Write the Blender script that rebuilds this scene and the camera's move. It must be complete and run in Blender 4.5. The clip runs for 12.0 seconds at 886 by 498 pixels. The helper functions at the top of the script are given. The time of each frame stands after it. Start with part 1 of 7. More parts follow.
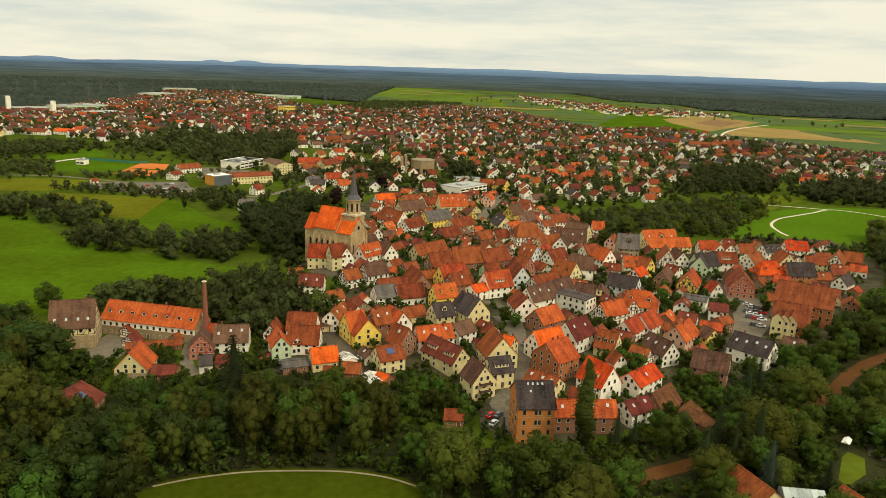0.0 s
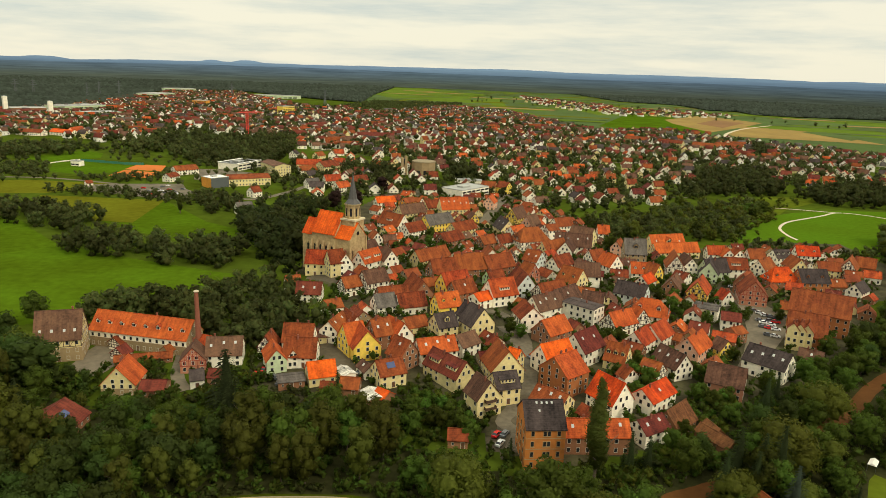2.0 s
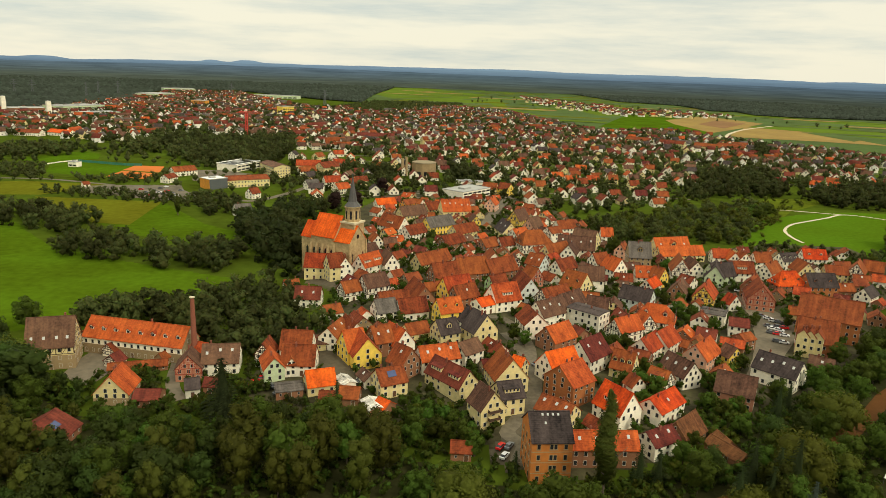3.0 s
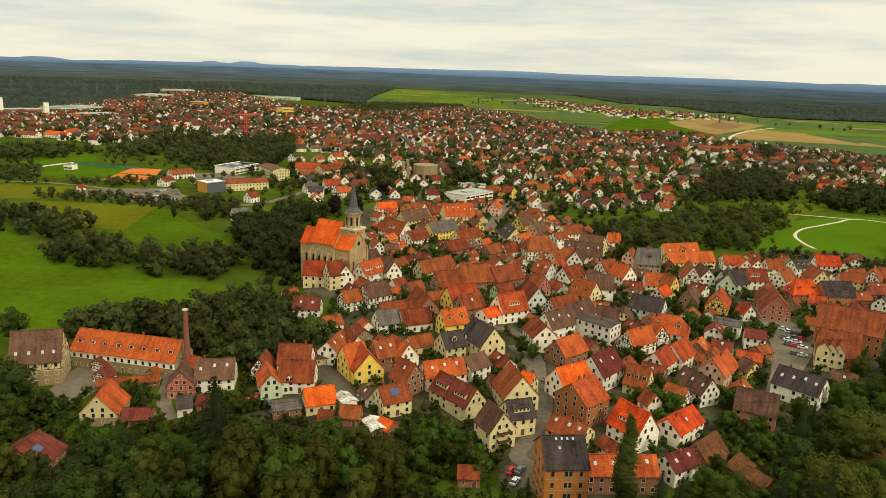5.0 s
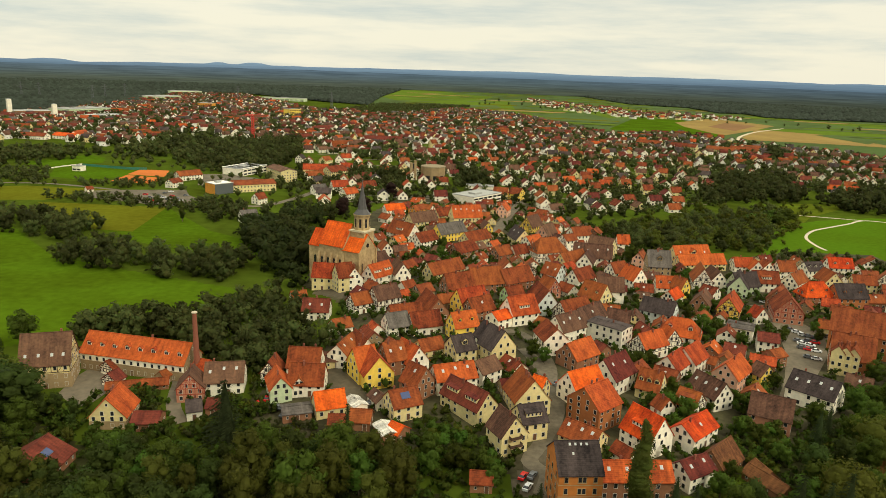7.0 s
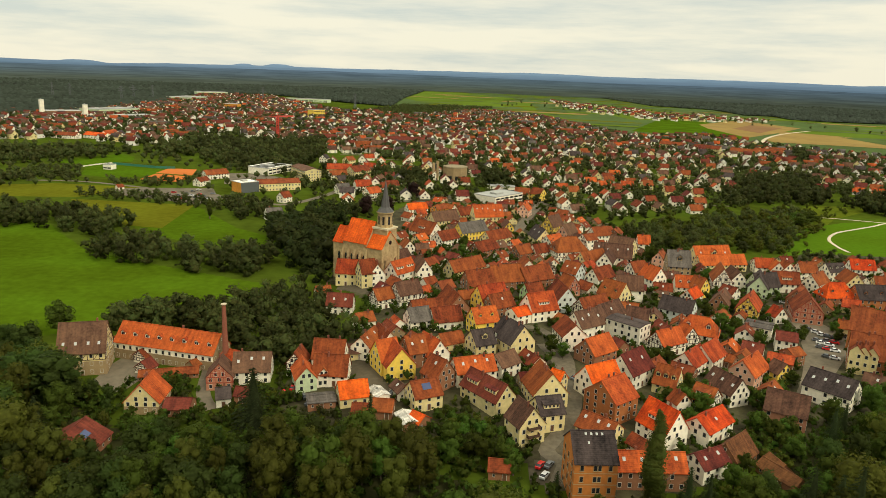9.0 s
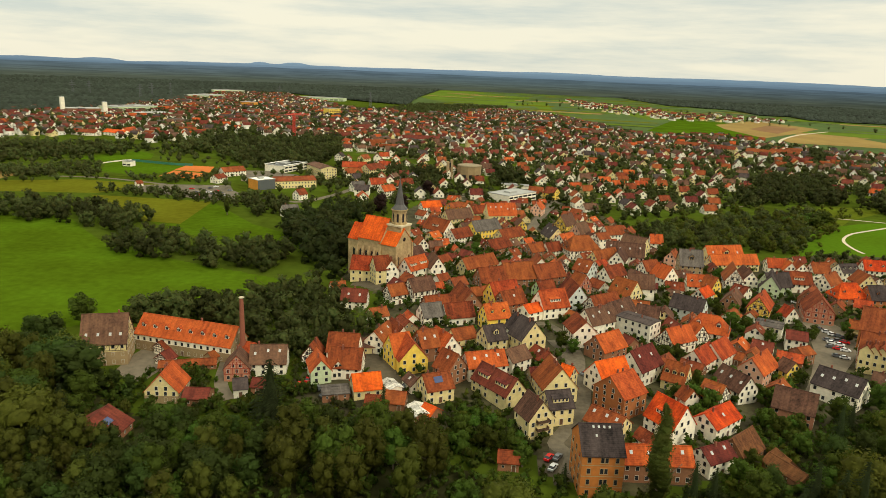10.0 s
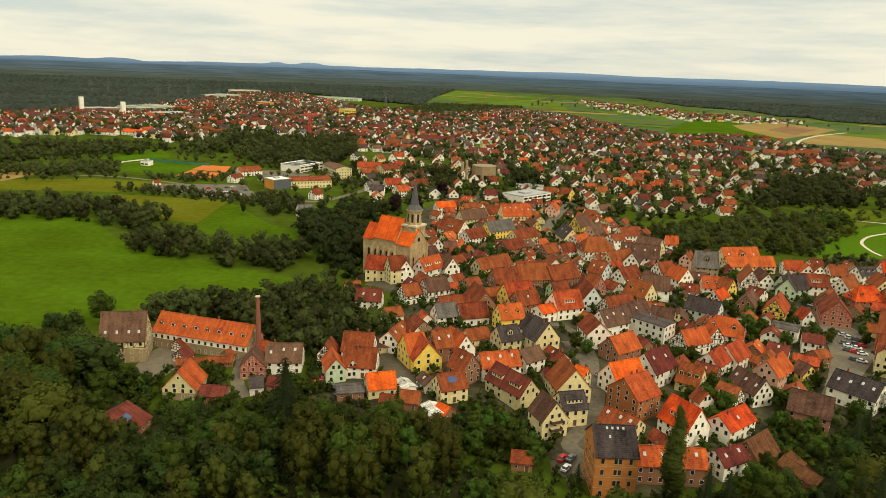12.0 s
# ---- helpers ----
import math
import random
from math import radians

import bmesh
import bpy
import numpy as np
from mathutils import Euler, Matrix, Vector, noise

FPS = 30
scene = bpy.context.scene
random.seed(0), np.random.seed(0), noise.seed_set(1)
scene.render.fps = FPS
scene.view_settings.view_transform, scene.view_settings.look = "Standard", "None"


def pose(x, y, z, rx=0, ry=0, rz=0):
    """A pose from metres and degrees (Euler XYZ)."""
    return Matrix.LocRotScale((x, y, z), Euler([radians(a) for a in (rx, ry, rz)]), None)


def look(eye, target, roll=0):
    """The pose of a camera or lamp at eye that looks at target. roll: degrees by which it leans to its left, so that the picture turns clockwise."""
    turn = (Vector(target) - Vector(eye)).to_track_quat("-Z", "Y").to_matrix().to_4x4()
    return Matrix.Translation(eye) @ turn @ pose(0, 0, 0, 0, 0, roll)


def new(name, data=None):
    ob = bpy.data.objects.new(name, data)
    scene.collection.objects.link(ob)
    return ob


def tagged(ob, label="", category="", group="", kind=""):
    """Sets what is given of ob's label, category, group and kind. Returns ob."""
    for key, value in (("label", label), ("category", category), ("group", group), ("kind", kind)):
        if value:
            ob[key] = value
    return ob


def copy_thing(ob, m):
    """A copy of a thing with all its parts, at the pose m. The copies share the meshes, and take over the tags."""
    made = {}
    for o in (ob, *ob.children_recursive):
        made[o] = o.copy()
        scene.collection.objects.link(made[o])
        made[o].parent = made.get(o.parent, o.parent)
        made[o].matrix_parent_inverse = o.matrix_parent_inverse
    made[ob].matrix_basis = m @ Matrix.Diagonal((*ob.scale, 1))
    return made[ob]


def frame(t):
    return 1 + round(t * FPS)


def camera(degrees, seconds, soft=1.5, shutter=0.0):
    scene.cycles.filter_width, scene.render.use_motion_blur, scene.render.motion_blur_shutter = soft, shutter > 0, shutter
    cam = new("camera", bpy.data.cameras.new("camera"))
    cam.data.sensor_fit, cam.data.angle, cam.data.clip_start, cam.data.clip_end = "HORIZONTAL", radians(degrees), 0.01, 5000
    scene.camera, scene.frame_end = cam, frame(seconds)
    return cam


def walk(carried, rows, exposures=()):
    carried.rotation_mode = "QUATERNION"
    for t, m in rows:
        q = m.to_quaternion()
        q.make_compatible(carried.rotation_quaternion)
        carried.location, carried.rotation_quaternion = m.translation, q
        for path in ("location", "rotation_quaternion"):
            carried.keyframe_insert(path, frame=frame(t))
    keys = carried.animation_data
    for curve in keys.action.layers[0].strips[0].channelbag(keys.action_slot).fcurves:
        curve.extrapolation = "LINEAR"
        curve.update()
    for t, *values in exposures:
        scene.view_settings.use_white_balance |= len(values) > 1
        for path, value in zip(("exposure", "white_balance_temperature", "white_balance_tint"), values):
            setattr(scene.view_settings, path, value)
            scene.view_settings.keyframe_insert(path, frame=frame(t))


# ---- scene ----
cam = camera(64.607, 12.0, 0.52)
# seconds, place, yaw, pitch, roll
ROWS = [
    (0.0, 0.000, 0.000, 110.000, 0.000, -14.288, 2.091),
    (0.5, -0.262, 2.954, 110.038, 0.012, -14.291, 2.090),
    (1.0, -0.578, 5.893, 110.116, 0.019, -14.294, 2.110),
    (1.5, -0.883, 9.025, 110.094, -0.003, -14.295, 2.113),
    (2.0, -1.170, 12.245, 110.094, -0.003, -14.285, 2.124),
    (2.5, -1.635, 15.510, 110.236, -0.015, -14.286, 2.143),
    (3.0, -2.109, 19.076, 110.219, -0.017, -14.281, 2.164),
    (5.0, -4.099, 31.490, 110.260, -0.014, -14.188, 2.184),
    (5.5, -4.544, 32.998, 110.299, 0.005, -14.174, 2.180),
    (6.0, -5.226, 33.577, 110.199, 0.057, -14.131, 2.133),
    (6.5, -5.574, 33.765, 110.200, 0.243, -14.123, 2.127),
    (7.0, -5.728, 33.466, 110.269, 0.498, -14.130, 2.089),
    (9.0, -5.531, 26.693, 109.924, 2.300, -14.076, 2.144),
    (9.5, -5.038, 24.237, 109.985, 2.920, -14.083, 2.220),
    (10.0, -4.826, 21.871, 110.204, 3.479, -14.200, 2.337),
    (10.5, -4.484, 20.294, 110.308, 3.991, -14.315, 2.510),
    (11.0, -4.484, 20.028, 110.478, 4.442, -14.338, 2.591),
    (11.5, -4.800, 20.282, 110.638, 4.458, -14.308, 2.532),
    (12.0, -4.926, 20.722, 110.658, 4.670, -14.245, 2.349),
]
walk(cam, [(t, pose(x, y, z, 0, 0, yaw) @ pose(0, 0, 0, 90 + pitch, 0, 0) @ pose(0, 0, 0, 0, 0, roll)) for t, x, y, z, yaw, pitch, roll in ROWS], [(0.0, -0.26, 7000, 5.0), (12.0, -0.26, 7000, 5.0)])

# ---- world and sun ----
SUN_AZIMUTH, SUN_HEIGHT = 132.0, 42.0
SKY_RIM, SKY_TOP = 1.19, 2.2
world = bpy.data.worlds.new("world")
scene.world = world
world.use_nodes = True
wn, wl = world.node_tree.nodes, world.node_tree.links
wn.clear()
sky = wn.new("ShaderNodeTexSky")
sky.sky_type, sky.sun_disc = "NISHITA", False
sky.sun_elevation, sky.sun_rotation = radians(SUN_HEIGHT), radians(SUN_AZIMUTH)
sky_light = wn.new("ShaderNodeBackground")
sky_light.inputs["Strength"].default_value = 0.10
wl.new(sky.outputs[0], sky_light.inputs["Color"])
way = wn.new("ShaderNodeTexCoord")
squash = wn.new("ShaderNodeMapping")
squash.inputs["Scale"].default_value = (1.6, 2.2, 15.0)
wl.new(way.outputs["Generated"], squash.inputs["Vector"])
puffs = wn.new("ShaderNodeTexNoise")
puffs.inputs["Scale"].default_value, puffs.inputs["Detail"].default_value = 1.7, 7.0
puffs.inputs["Roughness"].default_value = 0.6
wl.new(squash.outputs[0], puffs.inputs["Vector"])
deck = wn.new("ShaderNodeValToRGB")
deck.color_ramp.elements[0].position, deck.color_ramp.elements[0].color = 0.37, (0.68, 0.735, 0.725, 1)
deck.color_ramp.elements[1].position, deck.color_ramp.elements[1].color = 0.58, (0.985, 0.945, 0.82, 1)
wl.new(puffs.outputs["Fac"], deck.inputs["Fac"])
cloud_light = wn.new("ShaderNodeBackground")
wl.new(deck.outputs["Color"], cloud_light.inputs["Color"])
# an overcast sky is brighter overhead than at its rim
height = wn.new("ShaderNodeSeparateXYZ")
wl.new(way.outputs["Generated"], height.inputs[0])
overhead = wn.new("ShaderNodeMapRange")
overhead.inputs["From Min"].default_value, overhead.inputs["From Max"].default_value = 0.2, 1.0
overhead.inputs["To Min"].default_value, overhead.inputs["To Max"].default_value = SKY_RIM, SKY_TOP
wl.new(height.outputs["Z"], overhead.inputs["Value"])
wl.new(overhead.outputs[0], cloud_light.inputs["Strength"])
cover = wn.new("ShaderNodeMixShader")
cover.inputs[0].default_value = 0.88
wl.new(sky_light.outputs[0], cover.inputs[1])
wl.new(cloud_light.outputs[0], cover.inputs[2])
out = wn.new("ShaderNodeOutputWorld")
wl.new(cover.outputs[0], out.inputs["Surface"])

sun = new("sun", bpy.data.lights.new("sun", "SUN"))
sun.data.energy, sun.data.angle, sun.data.color = 2.2, radians(16), (1.0, 0.92, 0.78)
sun.matrix_world = look((0, 0, 300), (-math.sin(radians(SUN_AZIMUTH)) * 300 * math.cos(radians(SUN_HEIGHT)),
                                      -math.cos(radians(SUN_AZIMUTH)) * 300 * math.cos(radians(SUN_HEIGHT)),
                                      300 - 300 * math.sin(radians(SUN_HEIGHT))))

# ---- materials ----
MATS = {}


def surface(name, color, rough=0.8, big=(0.02, 0.25), fine=(1.5, 0.25), each=0.0, island=0.0, courses=0.0, bump=0.0, hue=0.0, metal=0.0, sheen=0.5, streak=0.0):
    """A surface with variation at two scales (size, strength), by object and by island, and rows of tiles."""
    m = bpy.data.materials.new(name)
    m.use_nodes = True
    n, l = m.node_tree.nodes, m.node_tree.links
    bsdf = n["Principled BSDF"]
    bsdf.inputs["Roughness"].default_value, bsdf.inputs["Metallic"].default_value = rough, metal
    bsdf.inputs["Specular IOR Level"].default_value = sheen
    place = n.new("ShaderNodeNewGeometry")

    def calc(op, a, b):
        k = n.new("ShaderNodeMath")
        k.operation = op
        for socket, v in zip(k.inputs, (a, b)):
            if isinstance(v, (int, float)):
                socket.default_value = v
            else:
                l.new(v, socket)
        return k.outputs[0]

    def wobble(scale, detail):
        k = n.new("ShaderNodeTexNoise")
        k.inputs["Scale"].default_value, k.inputs["Detail"].default_value = scale, detail
        l.new(place.outputs["Position"], k.inputs["Vector"])
        return k.outputs["Fac"]

    wide, close = wobble(big[0], 3), wobble(fine[0], 4)
    value = calc("ADD", 1.0, calc("MULTIPLY", calc("SUBTRACT", wide, 0.5), big[1] * 3))
    value = calc("ADD", value, calc("MULTIPLY", calc("SUBTRACT", close, 0.5), fine[1] * 3))
    info = n.new("ShaderNodeObjectInfo")
    if each:
        value = calc("ADD", value, calc("MULTIPLY", calc("SUBTRACT", info.outputs["Random"], 0.5), each * 2))
    if island:
        value = calc("ADD", value, calc("MULTIPLY", calc("SUBTRACT", place.outputs["Random Per Island"], 0.5), island * 2))
    if courses:
        split = n.new("ShaderNodeSeparateXYZ")
        l.new(place.outputs["Position"], split.inputs[0])
        row = calc("FRACT", calc("MULTIPLY", split.outputs["Z"], 1 / courses), 0.0)
        value = calc("ADD", value, calc("MULTIPLY", calc("SUBTRACT", row, 0.5), 0.22))
    if streak:
        own = n.new("ShaderNodeTexCoord")
        run = n.new("ShaderNodeMapping")
        run.inputs["Scale"].default_value = (1.0, 0.09, 0.09)
        l.new(own.outputs["Object"], run.inputs["Vector"])
        trail = n.new("ShaderNodeTexNoise")
        trail.inputs["Scale"].default_value, trail.inputs["Detail"].default_value = 0.9, 5
        l.new(run.outputs[0], trail.inputs["Vector"])
        value = calc("ADD", value, calc("MULTIPLY", calc("SUBTRACT", trail.outputs["Fac"], 0.5), streak * 3))
    shade = n.new("ShaderNodeHueSaturation")
    shade.inputs["Color"].default_value = (*color, 1)
    l.new(calc("MAXIMUM", value, 0.15), shade.inputs["Value"])
    if hue:
        turn = calc("MULTIPLY", calc("SUBTRACT", wide, 0.5), hue)
        chance = info.outputs["Random"] if each else place.outputs["Random Per Island"]
        turn = calc("ADD", turn, calc("MULTIPLY", calc("SUBTRACT", chance, 0.5), hue))
        l.new(calc("ADD", 0.5, turn), shade.inputs["Hue"])
    l.new(shade.outputs[0], bsdf.inputs["Base Color"])
    if name.startswith("leaf"):
        thin, blend = n.new("ShaderNodeBsdfTranslucent"), n.new("ShaderNodeMixShader")
        l.new(shade.outputs[0], thin.inputs["Color"])
        blend.inputs[0].default_value = 0.5
        l.new(bsdf.outputs[0], blend.inputs[1])
        l.new(thin.outputs[0], blend.inputs[2])
        l.new(blend.outputs[0], n["Material Output"].inputs["Surface"])
    if bump:
        rise = n.new("ShaderNodeBump")
        rise.inputs["Strength"].default_value, rise.inputs["Distance"].default_value = 0.6, bump
        l.new(close if not courses else calc("ADD", close, row), rise.inputs["Height"])
        l.new(rise.outputs[0], bsdf.inputs["Normal"])
    MATS[name] = m
    return m


ROOFS = {"orange": (0.350, 0.062, 0.015), "vivid": (0.50, 0.062, 0.008), "red": (0.20, 0.046, 0.013), "maroon": (0.125, 0.025, 0.015),
         "brown": (0.108, 0.052, 0.031), "dark": (0.055, 0.040, 0.036), "slate": (0.10, 0.085, 0.072), "rust": (0.165, 0.036, 0.013), "pale": (0.58, 0.55, 0.47), "moss": (0.15, 0.060, 0.022)}
ROOF_WORDS = {"orange": "orange tiled", "vivid": "bright orange newly tiled", "red": "weathered red tiled", "maroon": "dark red tiled",
              "brown": "brown tiled", "dark": "dark brown tiled", "slate": "grey slate", "rust": "rust-red tiled", "pale": "pale sheet-metal", "moss": "mossy brown tiled"}
WALLS = {"white": (0.84, 0.78, 0.62), "cream": (0.70, 0.58, 0.28), "yellow": (0.80, 0.56, 0.10), "brick": (0.27, 0.125, 0.065), "stone": (0.31, 0.22, 0.115),
         "pink": (0.70, 0.40, 0.27), "mint": (0.52, 0.60, 0.37), "green": (0.38, 0.55, 0.27), "ice": (0.62, 0.66, 0.60), "ochre": (0.70, 0.30, 0.05),
         "mill": (0.50, 0.175, 0.04), "rustbrick": (0.36, 0.13, 0.045), "rose": (0.46, 0.20, 0.12)}
WALL_WORDS = {"white": "white plastered", "cream": "cream plastered", "yellow": "yellow painted", "brick": "brown brick", "stone": "sandstone",
              "pink": "pale pink", "mint": "pale green", "green": "light green", "ice": "pale blue", "ochre": "orange ochre", "mill": "orange sandstone", "rustbrick": "rust-red brick", "rose": "rosy plastered",
              "timber": "half-timbered white", "yellowtimber": "half-timbered yellow", "redtimber": "red half-timbered", "creamtimber": "half-timbered cream"}
for key, c in ROOFS.items():
    surface("roof_" + key, c, 0.85, (0.24, 0.42), (1.3, 0.45), each=0.24, courses=0.34, bump=0.06, hue=0.012, sheen=0.2, streak=0.5)
for key, c in WALLS.items():
    surface("wall_" + key, c, 0.9, (0.16, 0.16), (0.8, 0.16), each=0.10, bump=0.01, sheen=0.2)
surface("church_stone", (0.40, 0.285, 0.145), 0.9, (0.16, 0.3), (0.7, 0.4), bump=0.03, hue=0.02, sheen=0.15)
surface("gallery_stone", (0.58, 0.50, 0.33), 0.9, (0.16, 0.2), (0.7, 0.2), sheen=0.15)
surface("wall_bright", (0.86, 0.82, 0.72), 0.9, (0.02, 0.08), (0.3, 0.1), sheen=0.2)
surface("beam_dark", (0.07, 0.035, 0.02), 0.8, (0.3, 0.1), (3, 0.2))
surface("beam_red", (0.30, 0.045, 0.02), 0.8, (0.3, 0.1), (3, 0.2))
surface("frame_white", (0.55, 0.52, 0.44), 0.5, (0.3, 0.05), (3, 0.05))
surface("glass_dark", (0.022, 0.024, 0.026), 0.08, (0.3, 0.2), (1, 0.2), each=0.3)
# pale grey base stands in for the sky mirrored in skylight panes
surface("glass_sky_reflected", (0.45, 0.47, 0.46), 0.12, (0.3, 0.05), (1, 0.05))
surface("glass_pale", (0.40, 0.46, 0.42), 0.2, (0.3, 0.15), (1, 0.15), each=0.3)
surface("panel_blue", (0.05, 0.07, 0.16), 0.15, (0.3, 0.1), (1, 0.1))
surface("door_wood", (0.12, 0.055, 0.025), 0.6, (0.3, 0.1), (3, 0.2))
surface("chimney_brick", (0.20, 0.065, 0.036), 0.9, (0.3, 0.1), (3, 0.25), each=0.2)
surface("flat_roof", (0.34, 0.34, 0.31), 0.85, (0.05, 0.2), (0.5, 0.15), each=0.15)
surface("bark", (0.10, 0.075, 0.05), 0.9, (0.5, 0.2), (4, 0.3))
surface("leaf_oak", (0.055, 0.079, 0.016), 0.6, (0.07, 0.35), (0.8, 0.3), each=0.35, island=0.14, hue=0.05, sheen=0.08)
surface("leaf_broad", (0.081, 0.119, 0.017), 0.6, (0.07, 0.35), (0.8, 0.3), each=0.42, island=0.14, hue=0.06, sheen=0.08)
surface("leaf_conifer", (0.044, 0.062, 0.020), 0.65, (0.06, 0.2), (0.5, 0.3), each=0.2, island=0.35, hue=0.02, sheen=0.08)
surface("leaf_blue", (0.06, 0.08, 0.055), 0.65, (0.06, 0.2), (0.5, 0.3), each=0.1, island=0.35, sheen=0.08)
surface("leaf_shrub", (0.062, 0.090, 0.013), 0.65, (0.02, 0.35), (0.15, 0.3), island=0.42, hue=0.06, sheen=0.08)
surface("leaf_scrub", (0.098, 0.112, 0.015), 0.65, (0.02, 0.3), (0.9, 0.4), island=0.2, hue=0.06, sheen=0.08)
surface("leaf_poplar", (0.088, 0.106, 0.020), 0.6, (0.07, 0.3), (0.8, 0.3), island=0.14, hue=0.03, sheen=0.08)
surface("leaf_olive", (0.086, 0.093, 0.015), 0.6, (0.07, 0.35), (0.8, 0.3), each=0.25, island=0.16, hue=0.03, sheen=0.08)
surface("leaf_willow", (0.110, 0.120, 0.018), 0.6, (0.07, 0.3), (0.8, 0.3), each=0.15, island=0.14, hue=0.03, sheen=0.08)
surface("leaf_wood", (0.090, 0.106, 0.030), 0.65, (0.05, 0.5), (0.9, 0.3), island=0.12, hue=0.06, sheen=0.08)
surface("leaf_garden", (0.056, 0.064, 0.018), 0.65, (0.04, 0.45), (0.7, 0.3), island=0.14, hue=0.05, sheen=0.08)
surface("leaf_dark", (0.042, 0.055, 0.015), 0.65, (0.04, 0.4), (0.7, 0.3), island=0.14, hue=0.04, sheen=0.08)
surface("leaf_copper", (0.042, 0.022, 0.018), 0.65, (0.04, 0.3), (0.7, 0.3), island=0.14, hue=0.02, sheen=0.08)
# far forest green, greyed towards blue to carry the haze of distance
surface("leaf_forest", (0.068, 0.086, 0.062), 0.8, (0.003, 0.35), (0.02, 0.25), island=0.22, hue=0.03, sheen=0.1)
surface("ground_grass", (0.058, 0.082, 0.009), 0.95, (0.02, 0.4), (0.12, 0.3), hue=0.04, sheen=0.0)
surface("meadow_bright", (0.064, 0.128, 0.008), 0.95, (0.012, 0.18), (0.25, 0.16), bump=0.1, hue=0.03, sheen=0.0)
surface("meadow_rough", (0.085, 0.105, 0.010), 0.95, (0.03, 0.4), (0.25, 0.25), bump=0.1, hue=0.04, sheen=0.0)
surface("meadow_green", (0.058, 0.106, 0.006), 0.95, (0.02, 0.36), (0.22, 0.26), bump=0.1, hue=0.03, sheen=0.0)
# ground colour darkened to hold the shade below the bank trees
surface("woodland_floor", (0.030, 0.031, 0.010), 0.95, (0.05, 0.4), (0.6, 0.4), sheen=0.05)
surface("meadow_dark", (0.044, 0.056, 0.004), 0.95, (0.03, 0.3), (0.4, 0.25), bump=0.1, hue=0.03, sheen=0.0)
surface("meadow_dry", (0.105, 0.112, 0.010), 0.95, (0.02, 0.25), (0.2, 0.2), hue=0.03, sheen=0.0)
surface("field_light", (0.100, 0.150, 0.020), 0.95, (0.006, 0.2), (0.05, 0.15), hue=0.02, sheen=0.0)
surface("field_stubble", (0.25, 0.165, 0.045), 0.95, (0.008, 0.2), (0.06, 0.15), hue=0.02, sheen=0.1)
surface("field_earth", (0.20, 0.105, 0.042), 0.95, (0.008, 0.2), (0.06, 0.15), sheen=0.1)
surface("field_dark", (0.062, 0.095, 0.018), 0.95, (0.006, 0.3), (0.05, 0.2), hue=0.02, sheen=0.1)
surface("clay_court", (0.50, 0.14, 0.03), 0.95, (0.03, 0.15), (0.4, 0.1), sheen=0.1)
surface("square_paving", (0.155, 0.128, 0.088), 0.9, (0.06, 0.3), (0.5, 0.25), bump=0.02, sheen=0.2)
surface("asphalt", (0.135, 0.113, 0.078), 0.9, (0.09, 0.35), (0.7, 0.3), bump=0.01, sheen=0.2)
surface("paving", (0.092, 0.075, 0.048), 0.9, (0.05, 0.35), (0.6, 0.3), bump=0.02, sheen=0.2)
surface("yard_ground", (0.058, 0.052, 0.026), 0.95, (0.12, 0.6), (0.6, 0.4), bump=0.05, hue=0.05, sheen=0.1)
surface("path_earth", (0.26, 0.21, 0.13), 0.95, (0.05, 0.15), (1, 0.2), sheen=0.1)
surface("gravel_path", (0.55, 0.47, 0.34), 0.95, (0.05, 0.15), (1, 0.2), sheen=0.1)
surface("river_water", (0.105, 0.043, 0.012), 0.8, (0.05, 0.15), (0.6, 0.15), bump=0.02, sheen=0.08)
surface("crane_red", (0.60, 0.06, 0.04), 0.5, (0.1, 0.1), (1, 0.1))
surface("steel", (0.12, 0.13, 0.13), 0.7, (0.1, 0.1), (1, 0.1), metal=0.4)
surface("spire_slate", (0.075, 0.070, 0.066), 0.7, (0.2, 0.15), (1.5, 0.2), courses=0.4)
surface("car_red", (0.65, 0.02, 0.02), 0.25, (0.3, 0.02), (1, 0.02))
surface("car_white", (0.78, 0.78, 0.76), 0.25, (0.3, 0.02), (1, 0.02))
surface("car_grey", (0.13, 0.135, 0.14), 0.25, (0.3, 0.02), (1, 0.02), each=0.6)
surface("screen_green", (0.03, 0.17, 0.10), 0.8, (0.1, 0.1), (1, 0.1))
surface("tyre", (0.02, 0.02, 0.02), 0.9)

# ---- building helpers ----


def land(x, y):
    """The height of the ground: the old town stands on a low rise."""
    return 6.0 * math.exp(-(x / 75) ** 4 - ((y - 320) / 95) ** 4)


rng = random.Random(7)
HOUSES = []


def mesh_of(name, verts, faces, mats, index=None):
    me = bpy.data.meshes.new(name)
    me.from_pydata([tuple(v) for v in verts], [], [tuple(f) for f in faces])
    for m in mats:
        me.materials.append(MATS[m])
    if index:
        me.polygons.foreach_set("material_index", index)
    return me


def big_mesh(name, V, F, mats, index=None, normals=None):
    """A mesh of triangles from arrays."""
    me = bpy.data.meshes.new(name)
    V, F = np.asarray(V, np.float32), np.asarray(F, np.int32)
    me.vertices.add(len(V))
    me.vertices.foreach_set("co", V.ravel())
    me.loops.add(F.size)
    me.loops.foreach_set("vertex_index", F.ravel())
    me.polygons.add(len(F))
    me.polygons.foreach_set("loop_start", np.arange(0, F.size, 3, dtype=np.int32))
    for m in mats:
        me.materials.append(MATS[m])
    if index is not None:
        me.polygons.foreach_set("material_index", np.asarray(index, np.int32))
    me.update(calc_edges=True)
    if normals is not None:
        me.attributes.new("custom_normal", "FLOAT_VECTOR", "POINT").data.foreach_set("vector", np.asarray(normals, np.float32).ravel())
    return me


